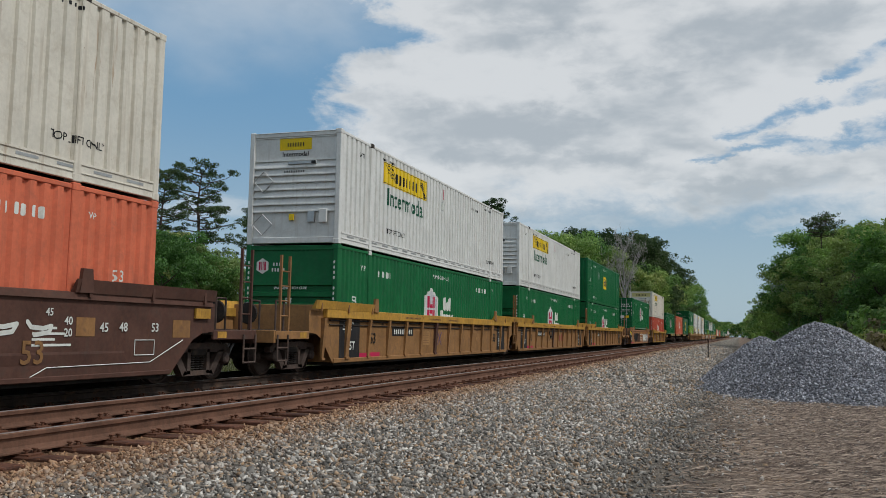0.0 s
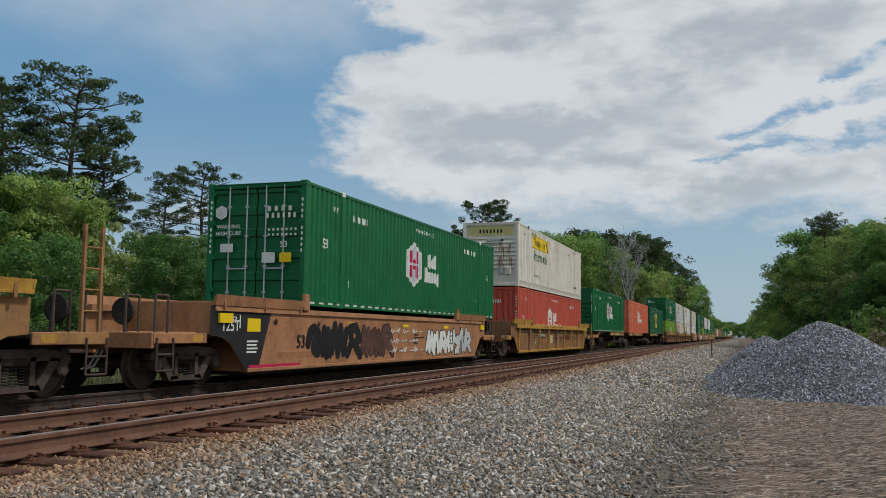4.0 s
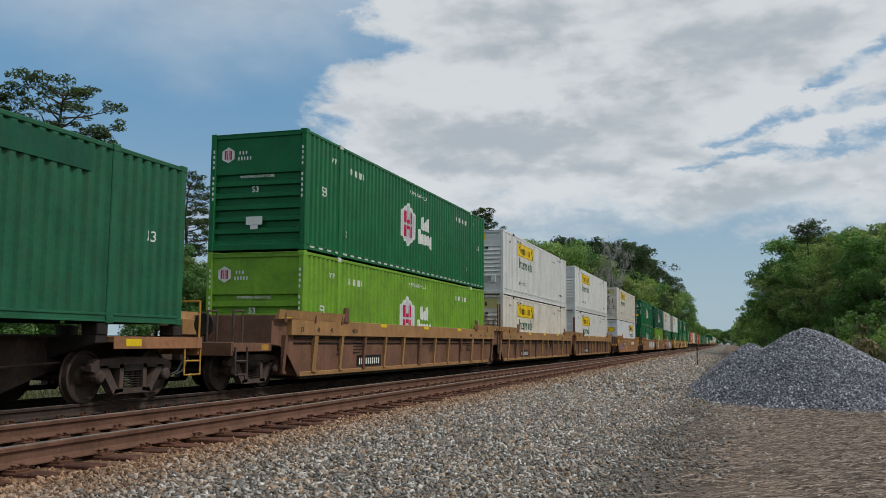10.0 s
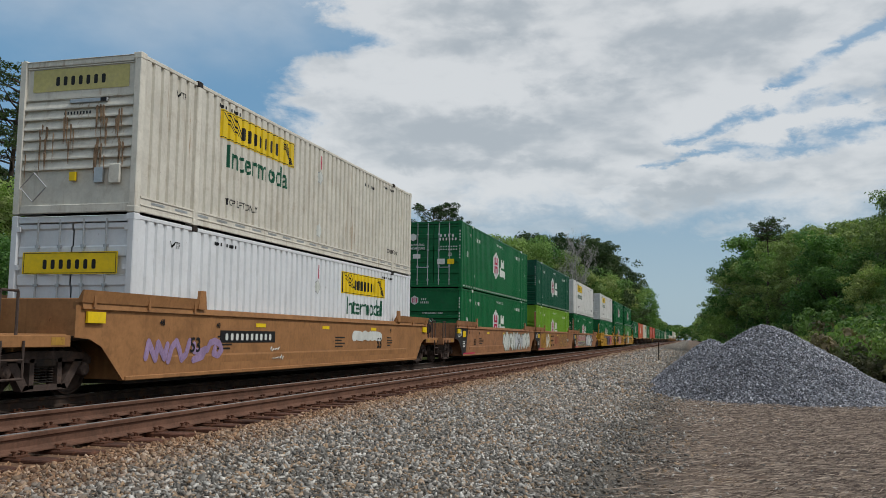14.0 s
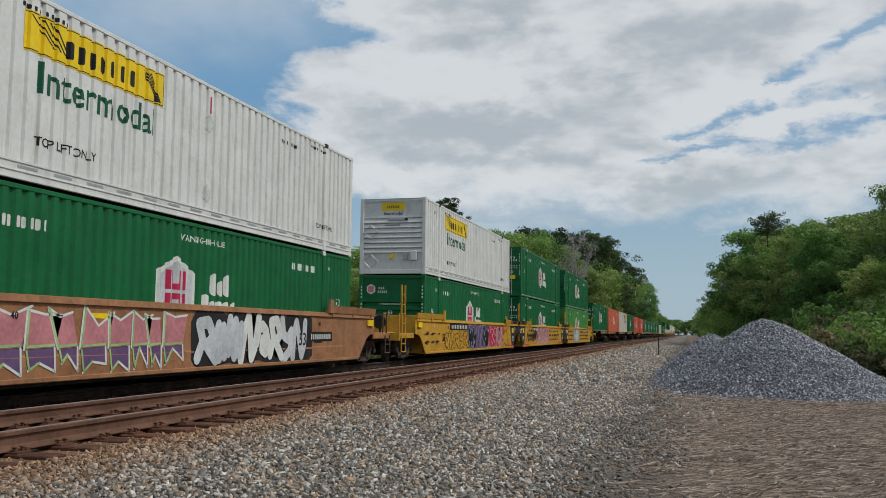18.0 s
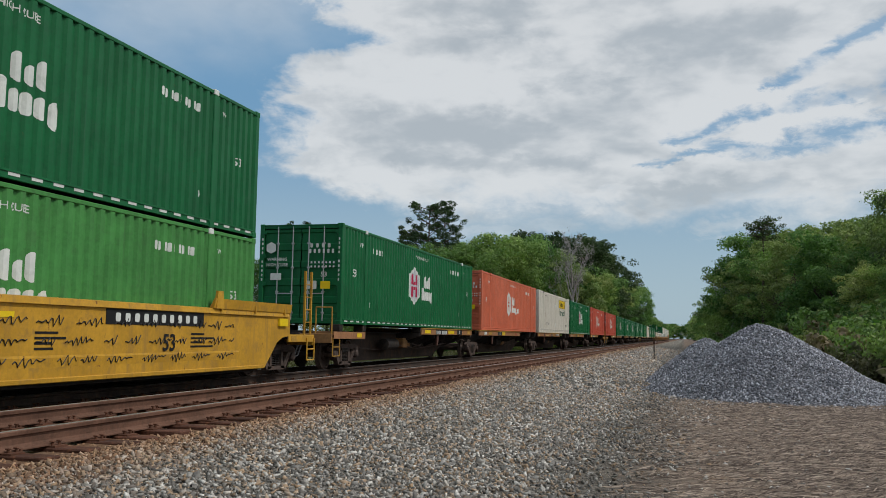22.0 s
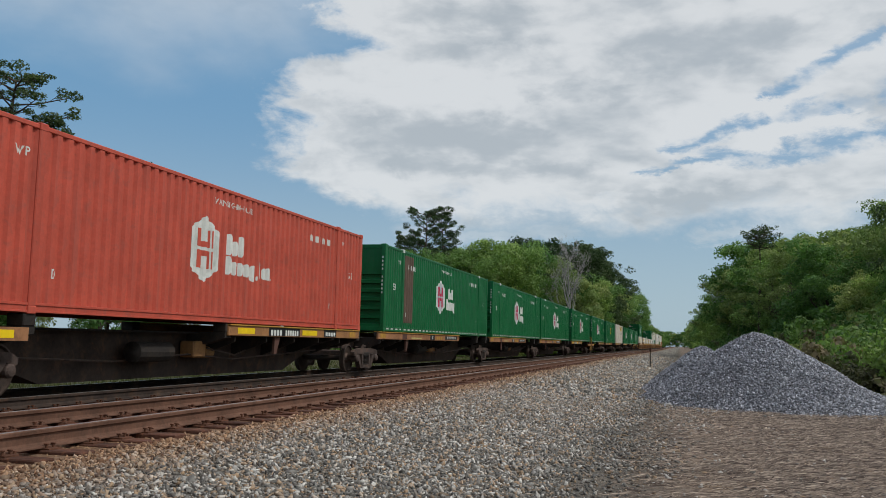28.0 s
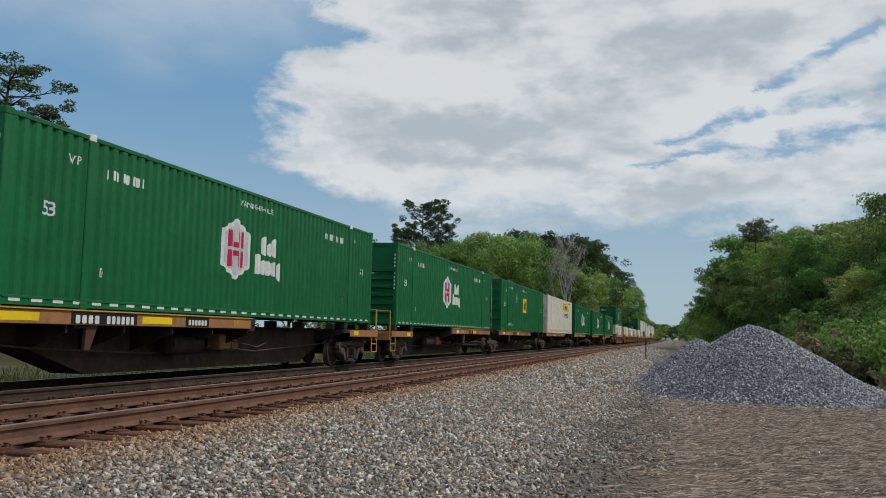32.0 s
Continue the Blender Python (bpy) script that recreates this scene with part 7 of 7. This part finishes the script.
def pine(seed, height, crown=0.5, spread=0.165, count=13000):
    """A tall pine: a bare lower stem, crooked limbs that fork, needles in flat separate clumps at their ends."""
    rng = np.random.default_rng(seed)
    t = thing("pine_tree", "x", "tree")
    wood, c, rad = Mesh(), [], []
    bend = [Vector((rng.normal(0, 0.012) * height * f, rng.normal(0, 0.012) * height * f, height * f)) for f in (-0.03, 0.2, 0.4, 0.6, 0.8, 0.97)]
    wood.tube(bend, [0.27, 0.22, 0.19, 0.15, 0.10, 0.04], 8)

    def stem(z):
        f = min(max(z / height, 0.0), 0.97)
        for p, q in zip(bend, bend[1:]):
            if q.z >= f * height:
                return p.lerp(q, (f * height - p.z) / (q.z - p.z))
        return bend[-1]

    n = 40
    for k in range(n):
        f = (k + rng.uniform(-0.4, 0.4)) / (n - 1)
        o = stem(height * (1 - crown + crown * 0.97 * f))
        a = k * 2.4 + rng.uniform(-0.6, 0.6)
        ln = height * spread * (0.30 + 0.75 * math.sin(math.pi * (0.22 + 0.66 * f))) * rng.uniform(0.5, 1.2)
        up = rng.uniform(-0.05, 0.40) + 0.40 * f
        ahead = Vector((math.cos(a), math.sin(a), 0))
        cross = Vector((-ahead.y, ahead.x, 0))
        path = [o, o + ahead * ln * 0.4 + Vector((0, 0, ln * up * 0.25)), o + ahead * ln * 0.75 + cross * ln * rng.normal(0, 0.08) + Vector((0, 0, ln * up * 0.6)), o + ahead * ln + Vector((0, 0, ln * up))]
        wood.tube(path, [0.075, 0.055, 0.035, 0.015], 5)
        r = height * rng.uniform(0.020, 0.033)
        c.append(path[3])
        rad.append(r)
        for q, at in enumerate((0.42, 0.58, 0.72, 0.86)):
            if rng.uniform() < 0.82:
                side = (1 if (q + k) % 2 else -1) * rng.uniform(0.2, 0.42) * ln
                p = path[1].lerp(path[3], (at - 0.4) / 0.6)
                e = p + cross * side + ahead * abs(side) * 0.5 + Vector((0, 0, ln * rng.uniform(0.0, 0.16)))
                wood.tube([p, p.lerp(e, 0.5) + Vector((0, 0, -0.04)), e], [0.03, 0.022, 0.010], 4)
                c.append(e)
                rad.append(r * rng.uniform(0.6, 1.0))
    part("trunk", wood, M["bark"], t)
    me = leaves_mesh(np.array([tuple(p) for p in c]), np.array(rad), count, 0.12, rng, 0.66, 0.38)
    me.materials.append(M["needle"])
    part("crown", me, None, t)
    return t


def bare_tree(seed, height, mat):
    rng = np.random.default_rng(seed)
    t = thing("bare_tree", "x", "tree")
    wood, tips = Mesh(), []
    wood.tube([(0, 0, -0.4), (0.1, 0, height * 0.3), (0.2, 0.1, height * 0.5)], [0.30, 0.24, 0.18], 8)
    for k in range(8):
        a = k * 2.4
        limb(wood, (0.1, 0.05, height * (0.25 + 0.04 * k)), (math.cos(a) * 0.55, math.sin(a) * 0.55, 0.9), height * 0.22, 0.20, 3, rng, tips, 0.6)
    part("trunk", wood, mat, t)
    # sprays of thin twigs at the ends of the limbs
    tw = Mesh()
    for p in tips:
        for q in range(3):
            d = Vector(rng.normal(0, 1, 3)) + Vector((0, 0, 0.7))
            e = Vector(p) + d.normalized() * rng.uniform(0.5, 1.1)
            tw.tube([p, (Vector(p) + e) / 2 + Vector(rng.normal(0, 0.06, 3)), e], [0.022, 0.016, 0.008], 3)
    tagged(part("twig_spray", tw, mat, t), kind="stuff")
    return t


def bush(seed, height, width, mat, count=2600):
    rng = np.random.default_rng(seed)
    t = thing("bush", "x", "bush")
    wood, c = Mesh(), []
    for k in range(16):
        a, r = rng.uniform(0, 6.28), width * 0.5 * math.sqrt(rng.uniform(0, 1))
        e = (r * math.cos(a), r * math.sin(a), height * rng.uniform(0.4, 1.0) * (1 - 0.35 * (2 * r / width) ** 2))
        wood.tube([(e[0] * 0.2, e[1] * 0.2, -0.2), (e[0] * 0.7, e[1] * 0.7, e[2] * 0.6), e], [0.04, 0.03, 0.012], 4)
        for f in (0.35, 0.6, 0.85, 1.0):
            c.append((e[0] * f ** 0.6, e[1] * f ** 0.6, e[2] * f))
    part("stem_cluster", wood, M["bark"], t)
    c = np.array(c)
    me = leaves_mesh(c, rng.uniform(0.3, 0.8, len(c)) * width / 6, count, 0.125, rng)
    me.materials.append(mat)
    part("foliage", me, None, t)
    return t


def build_woods():
    rng = random.Random(11)
    kinds = {
        "spring": [broadleaf(1, 14, 9.0, M["leaf_a"]), broadleaf(2, 12, 8.5, M["leaf_a"], 0.12), broadleaf(3, 16, 9.5, M["leaf_a"], 0.3)],
        "dark": [broadleaf(4, 14, 9.0, M["leaf_b"]), broadleaf(5, 11, 8.5, M["leaf_b"], 0.1)],
        "deep": [broadleaf(21, 14, 8.5, M["needle"], 0.1), broadleaf(22, 15, 7.5, M["needle"], 0.15)],
        "olive": [broadleaf(6, 14, 8.5, M["leaf_c"], 0.2), broadleaf(7, 11, 7.5, M["leaf_c"], 0.12)],
        "pine": [pine(8, 20, 0.5, 0.175), pine(9, 18, 0.44, 0.15), pine(10, 22, 0.45, 0.13)],
        "umbrella": [pine(23, 18, 0.15, 0.12, 3600)],
        "far_green": [broadleaf(16, 14, 9.5, M["leaf_a"], 0.1, 1500, 0.40), broadleaf(17, 12, 9.0, M["leaf_c"], 0.05, 1500, 0.40)],
        "far_dark": [broadleaf(18, 14, 9.5, M["leaf_b"], 0.05, 1500, 0.40)],
        "stems": [bare_tree(24, 12, M["bark"])],
        "brush": [bush(19, 2.4, 4.6, M["scrub"], 2200), bush(20, 2.0, 4.0, M["leaf_c"])],
        "twigs": [bush(25, 1.5, 2.8, M["scrub"], 420)],
        "bare": [bare_tree(11, 15, M["greybark"]), bare_tree(12, 12, M["greybark"])],
        "bush": [bush(13, 3.2, 5.0, M["leaf_a"]), bush(14, 2.6, 4.2, M["leaf_c"]), bush(15, 3.6, 5.0, M["leaf_b"])],
    }
    words = {"spring": "leafy tree in bright spring green", "dark": "dense dark-green leafy tree", "deep": "dense dark evergreen tree", "olive": "olive-green budding tree", "pine": "tall pine with dark clumped needles", "umbrella": "tall bare-stemmed pine with a small flat crown",
             "bare": "nearly bare pale-barked tree", "stems": "leafless brown thicket tree", "bush": "thick green scrub at the wood's edge", "twigs": "sparse dry twigs beside the stone mound", "brush": "dry grey-brown brush at the wood's edge", "far_green": "leafy tree in spring green, far off", "far_dark": "dark-green leafy tree, far off"}
    used = set()

    def put(kind, x, y, s=1.0, sz=None, k=None):
        k = rng.randrange(len(kinds[kind])) if k is None else k
        src = kinds[kind][k]
        m = pose(x, y, ground_z(x, y) - 0.05, 0, 0, rng.uniform(0, 360)) @ Matrix.Diagonal((s, s, sz or s * rng.uniform(0.92, 1.1), 1))
        if (kind, k) not in used:
            used.add((kind, k))
            src.matrix_basis = m
            ob = src
        else:
            ob = copy_thing(src, m @ Matrix.Diagonal((*[1 / v for v in src.scale], 1)))
        side = "beyond the tracks" if x < -12 else "beside the dirt road"
        tagged(ob, words[kind] + ", " + side, "bush" if kind in ("bush", "brush", "twigs") else "tree", "woods beyond the train" if x < -12 else "woods by the road")

    tall = {"spring": (14, 12, 16), "dark": (14, 11), "deep": (14, 15), "olive": (14, 11), "pine": (20, 18, 22), "umbrella": (18,), "stems": (12,), "bare": (15, 12), "bush": (3.2, 2.6, 3.6), "far_green": (14, 12), "far_dark": (14,), "brush": (2.4, 2.0)}

    def grow(kind, x, y, height, k=None, slim=1.0):
        k = rng.randrange(len(kinds[kind])) if k is None else k
        s = height / tall[kind][k]
        put(kind, x, y, s * slim, s, k)

    # the wood by the road: its edge comes close to the track far off and falls back towards the heap
    rim = ((45, 16.0), (60, 15.5), (75, 15.0), (95, 13.5), (115, 12.6), (135, 11.2), (152, 10.0))
    for (ya, xa), (yb, xb) in zip(rim, rim[1:]):
        n = 3
        for k in range(n):
            f = (k + 0.5) / n
            y, x = ya + (yb - ya) * f, xa + (xb - xa) * f
            h = 7.6 + 8.8 * smooth01((y - 50) / 90)
            for row, kindset in enumerate((("spring", "dark", "spring", "olive"), ("dark", "spring", "olive"), ("dark", "pine", "spring", "dark"))):
                grow(rng.choice(kindset), x + 2.2 + row * 5.5 + rng.uniform(-1.2, 1.2), y + rng.uniform(-2, 2) + row * 2, h * (0.86 + 0.10 * row) * rng.uniform(0.86, 1.1), slim=1.15)
            put("bush", x - 1.6 + rng.uniform(-0.7, 0.7), y + rng.uniform(-2, 2), rng.uniform(0.9, 1.5))
            put("bush", x - 0.2, y + 3.0, rng.uniform(1.2, 1.8))
    # its far front, seen as one wall of green
    for x, y, h, kind in ((10.6, 158, 13.5, "dark"), (11.4, 150, 15.5, "dark"), (12.2, 146, 17.0, "spring"), (14.0, 150, 17.8, "dark"), (15.5, 143, 16.4, "dark"), (18.5, 140, 16.6, "olive"),
                          (21.5, 134, 16.2, "spring"), (24.0, 128, 16.4, "spring"), (26.0, 120, 15.8, "olive"), (24.0, 110, 14.6, "olive"), (22.5, 98, 13.6, "olive"), (10.0, 178, 14.0, "spring"), (12.0, 190, 15, "dark")):
        grow(kind, x, y, h, slim=1.12)
    for x, y, h in ((12.2, 118, 10.5), (13.0, 112, 9.5), (14.0, 104, 9.0), (12.0, 126, 11.0), (15.2, 96, 8.4), (10.4, 140, 10.0)):
        grow("stems", x, y, h, 0)
    for y in range(62, 150, 6):
        put("brush", 12.6 - 5.4 * smooth01((y - 60) / 90) + rng.uniform(-0.8, 0.8), y, rng.uniform(0.9, 1.4), None, 0)
    grow("umbrella", 9.9, 121, 16.8, 0, 1.0)
    grow("pine", 12.4, 142, 16.6, 0)
    grow("bare", 7.6, 150, 13.0, 1)
    grow("olive", 21.0, 92, 14.8, 0)
    grow("olive", 23.5, 88, 14.6, 0)
    # tall tree close on the right with thin boughs
    grow("deep", 18.7, 70, 13.8, 1, 0.85)
    grow("deep", 16.4, 55, 12.0, 0)
    grow("deep", 17.5, 47, 11.0, 1)
    for y in range(196, 330, 22):
        x = 8.6 + rng.uniform(-0.6, 0.8)
        grow(rng.choice(["spring", "dark", "olive"]), x, y, rng.uniform(10, 13))
        grow(rng.choice(["dark", "spring"]), x + 7 + rng.uniform(-1, 2), y + 11, rng.uniform(12, 15))
        put("bush", x - 2.0, y + 6, rng.uniform(0.8, 1.2))
    for y in range(330, 900, 30):
        x = 8.4 + rng.uniform(-0.6, 0.8)
        grow(rng.choice(["far_green", "far_dark"]), x, y, rng.uniform(11, 14), slim=1.1)
        grow("far_dark", x + 7 + rng.uniform(-1, 2), y + 11, rng.uniform(13, 16), slim=1.2)
    # far off the line bends away and the woods close behind it
    for x in range(-60, 50, 8):
        for row in range(2):
            grow(rng.choice(["far_dark", "far_green", "far_dark"]), x + rng.uniform(-3, 3), 1050 + row * 25 + rng.uniform(-8, 8), rng.uniform(14, 19), slim=1.35)
    # scrub and brush near the heap
    for x, y, sc in ((5.5, 24.4, 0.42), (6.2, 25.2, 0.55), (6.0, 26.8, 0.6), (6.8, 27.6, 0.75), (6.6, 29.2, 0.8), (7.3, 30.4, 0.9), (7.0, 25.6, 0.6), (7.8, 28.4, 0.85)):
        put("twigs", x, y, sc, None, 0)
    for x, y, sc in ((8.0, 31.5, 0.75), (8.8, 29.8, 0.85), (7.4, 34.0, 0.7)):
        put("bush", x, y, sc, None, 0)
    for x, y, s, k in ((7.5, 36.5, 0.72, 0), (8.4, 41.0, 0.95, 0), (8.2, 34.4, 0.85, 0), (9.5, 48.0, 1.1, 0), (8.2, 46.5, 0.7, 2), (9.3, 44.0, 0.9, 1), (10.4, 52.0, 1.2, 0)):
        put("bush", x, y, s, None, k)
    for x, y, s in ((6.8, 37.0, 0.85), (7.2, 41.0, 1.0), (7.9, 39.0, 0.95), (8.6, 49.0, 0.9), (6.9, 46.0, 0.9), (6.3, 34.5, 0.55)):
        put("brush", x, y, s, None, 0)
    for x, y, s in ((9.8, 33.5, 0.9), (11.4, 32.0, 1.0), (10.6, 37.0, 1.1), (12.4, 36.5, 1.2), (13.6, 33.0, 1.1), (9.0, 39.5, 0.8)):
        put("brush", x, y, s)
    for x, y, s in ((8.4, 33, 0.55), (9.4, 36, 0.8), (10.8, 39, 1.0), (9.0, 42, 0.8), (10.4, 31, 0.85), (11.6, 34.5, 1.1), (12.6, 30, 1.0), (9.4, 48, 0.9), (11.0, 46, 1.1), (12.5, 43, 1.2), (8.0, 37, 0.45),
                    (13.5, 38, 1.3), (14.5, 44, 1.4), (8.6, 55, 0.8), (9.2, 62, 0.9), (9.8, 72, 1.0), (7.6, 84, 0.8), (7.4, 98, 0.9), (7.2, 112, 1.0), (6.8, 126, 1.0), (6.6, 140, 1.1)):
        put("bush", x, y, s)
    # beyond the train: near, the ground lies open up to a far edge; further on the trees close in on the track
    edge_l = ((18, -36), (60, -38), (100, -33), (125, -26), (150, -21), (175, -19), (200, -17.5), (235, -16.5), (275, -15.5))
    for (ya, xa), (yb, xb) in zip(edge_l, edge_l[1:]):
        n = 3 if yb < 120 else 4
        for k in range(n):
            f = (k + 0.5) / n
            y, x = ya + (yb - ya) * f, xa + (xb - xa) * f
            h = 8.4 if y < 75 else (8.4 + 6.0 * smooth01((y - 80) / 60))
            grow(rng.choice(["spring", "spring", "olive", "dark"] if y < 138 else ["dark", "dark", "deep", "deep", "olive"]), x + rng.uniform(-1.5, 1.0), y + rng.uniform(-2, 2), h * rng.uniform(0.85, 1.1))
            grow(rng.choice(["spring", "dark", "olive"] if y < 138 else ["dark", "deep"]), x - 7 + rng.uniform(-1.5, 1.5), y + rng.uniform(-3, 3), h * rng.uniform(0.95, 1.2))
            put("bush", x + 3.2, y + rng.uniform(-3, 3), rng.uniform(0.7, 1.1))
            if y < 130:
                put("bush", x + 6.5 + rng.uniform(-2, 6), y + 4, rng.uniform(0.4, 0.8))
    def far_off(kind, bearing, rise, y, k=None, slim=1.0):
        """A tree at a bearing in degrees, whose top stands at a rise over the eye's level."""
        x = y * math.tan(radians(bearing))
        grow(kind, x, y, EYE[2] + rise * math.hypot(x, y) - ground_z(x, y), k, slim)

    for kind, bearing, rise, y, k, slim in (
            ("spring", -13.0, 0.104, 115, 0, 1.0), ("spring", -11.9, 0.113, 118, 1, 1.0), ("spring", -10.8, 0.109, 124, 2, 1.0), ("olive", -13.8, 0.098, 122, 0, 1.0), ("dark", -14.6, 0.100, 130, 1, 1.0),
            ("pine", -15.1, 0.146, 124, 2, 1.0), ("pine", -16.2, 0.147, 121, 0, 0.95), ("pine", -17.3, 0.118, 126, 1, 1.0), ("dark", -9.9, 0.108, 150, 1, 1.0),
            ("pine", -9.3, 0.112, 168, 0, 1.3), ("deep", -8.7, 0.119, 165, 0, 1.0), ("deep", -8.0, 0.112, 172, 1, 1.0), ("olive", -7.7, 0.094, 146, 1, 0.9), ("olive", -8.9, 0.088, 140, 0, 0.9),
            ("deep", -6.6, 0.100, 178, 0, 1.0), ("pine", -6.1, 0.106, 186, 1, 1.4), ("deep", -5.8, 0.108, 182, 0, 1.0), ("pine", -5.3, 0.107, 192, 2, 1.3), ("deep", -5.1, 0.094, 205, 0, 0.95),
            ("deep", -4.8, 0.080, 220, 1, 0.95), ("olive", -4.6, 0.072, 228, 0, 0.95), ("olive", -6.2, 0.072, 152, 1, 0.9), ("spring", -5.6, 0.070, 168, 1, 0.9),
            ("spring", -4.0, 0.058, 262, 0, 0.95), ("spring", -3.45, 0.064, 280, 2, 0.95), ("spring", -2.95, 0.056, 310, 1, 0.95),
            ("pine", -41.6, 0.266, 60, 0, 1.2), ("pine", -39.9, 0.212, 63, 1, 0.9), ("pine", -45.6, 0.250, 57, 2, 1.3), ("pine", -47.6, 0.25, 50, 1, 1.3),
            ("dark", -44.5, 0.16, 58, 1, 1.0), ("spring", -43.0, 0.15, 52, 1, 1.0), ("dark", -46.5, 0.16, 49, 0, 1.0), ("olive", -41.5, 0.13, 54, 1, 1.0), ("spring", -48.5, 0.15, 45, 1, 1.0),
            ("pine", -33.9, 0.174, 76, 0, 1.15), ("pine", -36.2, 0.168, 80, 2, 1.1), ("olive", -36.6, 0.104, 72, 0, 0.9), ("dark", -35.6, 0.095, 66, 1, 1.0), ("dark", -33.6, 0.080, 62, 1, 0.9), ("olive", -32.3, 0.074, 64, 1, 0.9),
            ("pine", -24.5, 0.118, 120, 1, 1.0), ("pine", -30.5, 0.128, 92, 2, 1.0)):
        far_off(kind, bearing, rise, y, k, slim)
    far_off("bare", -6.9, 0.117, 127, 0, 0.62)
    for y in range(330, 1000, 26):
        grow(rng.choice(["far_green", "far_dark"]), -15.5 + rng.uniform(-1, 1), y, rng.uniform(10, 13))
        grow("far_dark", -22 + rng.uniform(-2, 2), y + 8, rng.uniform(12, 15))


build_woods()


def straw_material():
    m = bpy.data.materials.new("dry_straw")
    m.use_nodes = True
    g = Tree(m.node_tree)
    bsdf = g.n("ShaderNodeBsdfPrincipled")
    out = g.n("ShaderNodeOutputMaterial")
    g.t.links.new(bsdf.outputs[0], out.inputs[0])
    r = g.n("ShaderNodeNewGeometry").outputs["Random Per Island"]
    g.put(bsdf.inputs["Base Color"], g.mix(g.math("POWER", r, 2.0), (0.070, 0.047, 0.036), (0.50, 0.392, 0.305)))
    bsdf.inputs["Roughness"].default_value = 0.8
    return m


def build_straw():
    """Dead grass and pine straw lying on the road."""
    rng = np.random.default_rng(21)
    n = 120000
    x = rng.uniform(-0.8, 7.5, n)
    y = 7 + 24 * rng.uniform(0, 1, n) ** 1.3
    keep = rng.uniform(0, 1, n) < np.clip((x + 0.9) / 2.0, 0.05, 1)
    x, y = x[keep], y[keep]
    n = len(x)
    hz = grid_height(ground_z, -2, 9, 4, 40, 0.25)
    z = hz(np.stack([x, y], 1)) + 0.006
    a = rng.normal(0.0, 0.55, n)
    ln = 0.04 + 0.20 * rng.uniform(0, 1, n) ** 1.7
    dx, dy = np.cos(a) * ln, np.sin(a) * ln
    w = rng.uniform(0.0010, 0.0030, n)
    lift = np.abs(rng.normal(0, 0.018, n))
    v = np.stack([np.stack([x - dx, y - dy, z], 1), np.stack([x - dx * 0.1, y - dy * 0.1 + w, z + lift + w], 1), np.stack([x + dx, y + dy, z + lift * 0.4], 1), np.stack([x + dx * 0.1, y + dy * 0.1 - w, z + lift - w], 1)], 1).reshape(-1, 3)
    me = bpy.data.meshes.new("dead_straw")
    me.vertices.add(n * 4)
    me.vertices.foreach_set("co", v.reshape(-1).astype(np.float32))
    me.loops.add(n * 4)
    me.loops.foreach_set("vertex_index", np.arange(n * 4, dtype=np.int32))
    me.polygons.add(n)
    me.polygons.foreach_set("loop_start", np.arange(0, n * 4, 4, dtype=np.int32))
    me.update(calc_edges=True)
    me.materials.append(straw_material())
    tagged(new("dead_straw", me), "brown dead grass and straw on the dirt road", "straw", kind="stuff")


build_straw()


def build_grass():
    """Rough grass on the bank beyond the tracks."""
    rng = np.random.default_rng(31)
    n = 22000
    x = -14.3 - 13 * rng.uniform(0, 1, n) ** 1.6
    y = 6 + 110 * rng.uniform(0, 1, n) ** 1.3
    hz = grid_height(ground_z, -30, -12, 0, 120, 0.5)
    z = hz(np.stack([x, y], 1))
    h = rng.uniform(0.06, 0.30, n) * (0.55 + 0.45 * np.clip((-13.6 - x) / 3, 0, 1))
    a = rng.uniform(0, 6.28, n)
    w = rng.uniform(0.012, 0.03, n)
    dx, dy = np.cos(a) * w, np.sin(a) * w
    lx, ly = rng.normal(0, 0.35, n) * h, rng.normal(0, 0.35, n) * h
    v = np.stack([np.stack([x - dx, y - dy, z - 0.03], 1), np.stack([x + dx, y + dy, z - 0.03], 1), np.stack([x + lx * 0.5 + dx * 0.7, y + ly * 0.5 + dy * 0.7, z + h * 0.6], 1), np.stack([x + lx, y + ly, z + h], 1)], 1).reshape(-1, 3)
    me = bpy.data.meshes.new("rough_grass")
    me.vertices.add(n * 4)
    me.vertices.foreach_set("co", v.reshape(-1).astype(np.float32))
    me.loops.add(n * 4)
    me.loops.foreach_set("vertex_index", np.arange(n * 4, dtype=np.int32))
    me.polygons.add(n)
    me.polygons.foreach_set("loop_start", np.arange(0, n * 4, 4, dtype=np.int32))
    me.update(calc_edges=True)
    me.materials.append(leaf_material("rough_grass", (0.040, 0.048, 0.018), (0.150, 0.150, 0.066)))
    tagged(new("rough_grass", me), "rough green and straw-coloured grass beyond the tracks", "grass", kind="stuff")


build_grass()

# ---- what moves ----


def motions():
    times = [0, 4, 8, 12, 16, 20, 24, 28, 32]
    for ob, y, z in CAR_RUN + LOADS:
        walk(ob, [(t, pose(TRAIN_X, y - gone(t), z)) for t in times])
    # every wheelset turns alike, in its bogie's space
    sets = [o for o in bpy.data.objects if o.name.split(".")[0] == "wheelset"]
    first = sets[0]
    walk(first, [(k / FPS, Matrix.Rotation(gone(k / FPS) / 0.425, 4, "X")) for k in range(32 * FPS + 1)])
    act = first.animation_data.action
    for w in sets[1:]:
        w.rotation_mode = "QUATERNION"
        w.animation_data_create()
        w.animation_data.action = act
        w.animation_data.action_slot = first.animation_data.action_slot


motions()
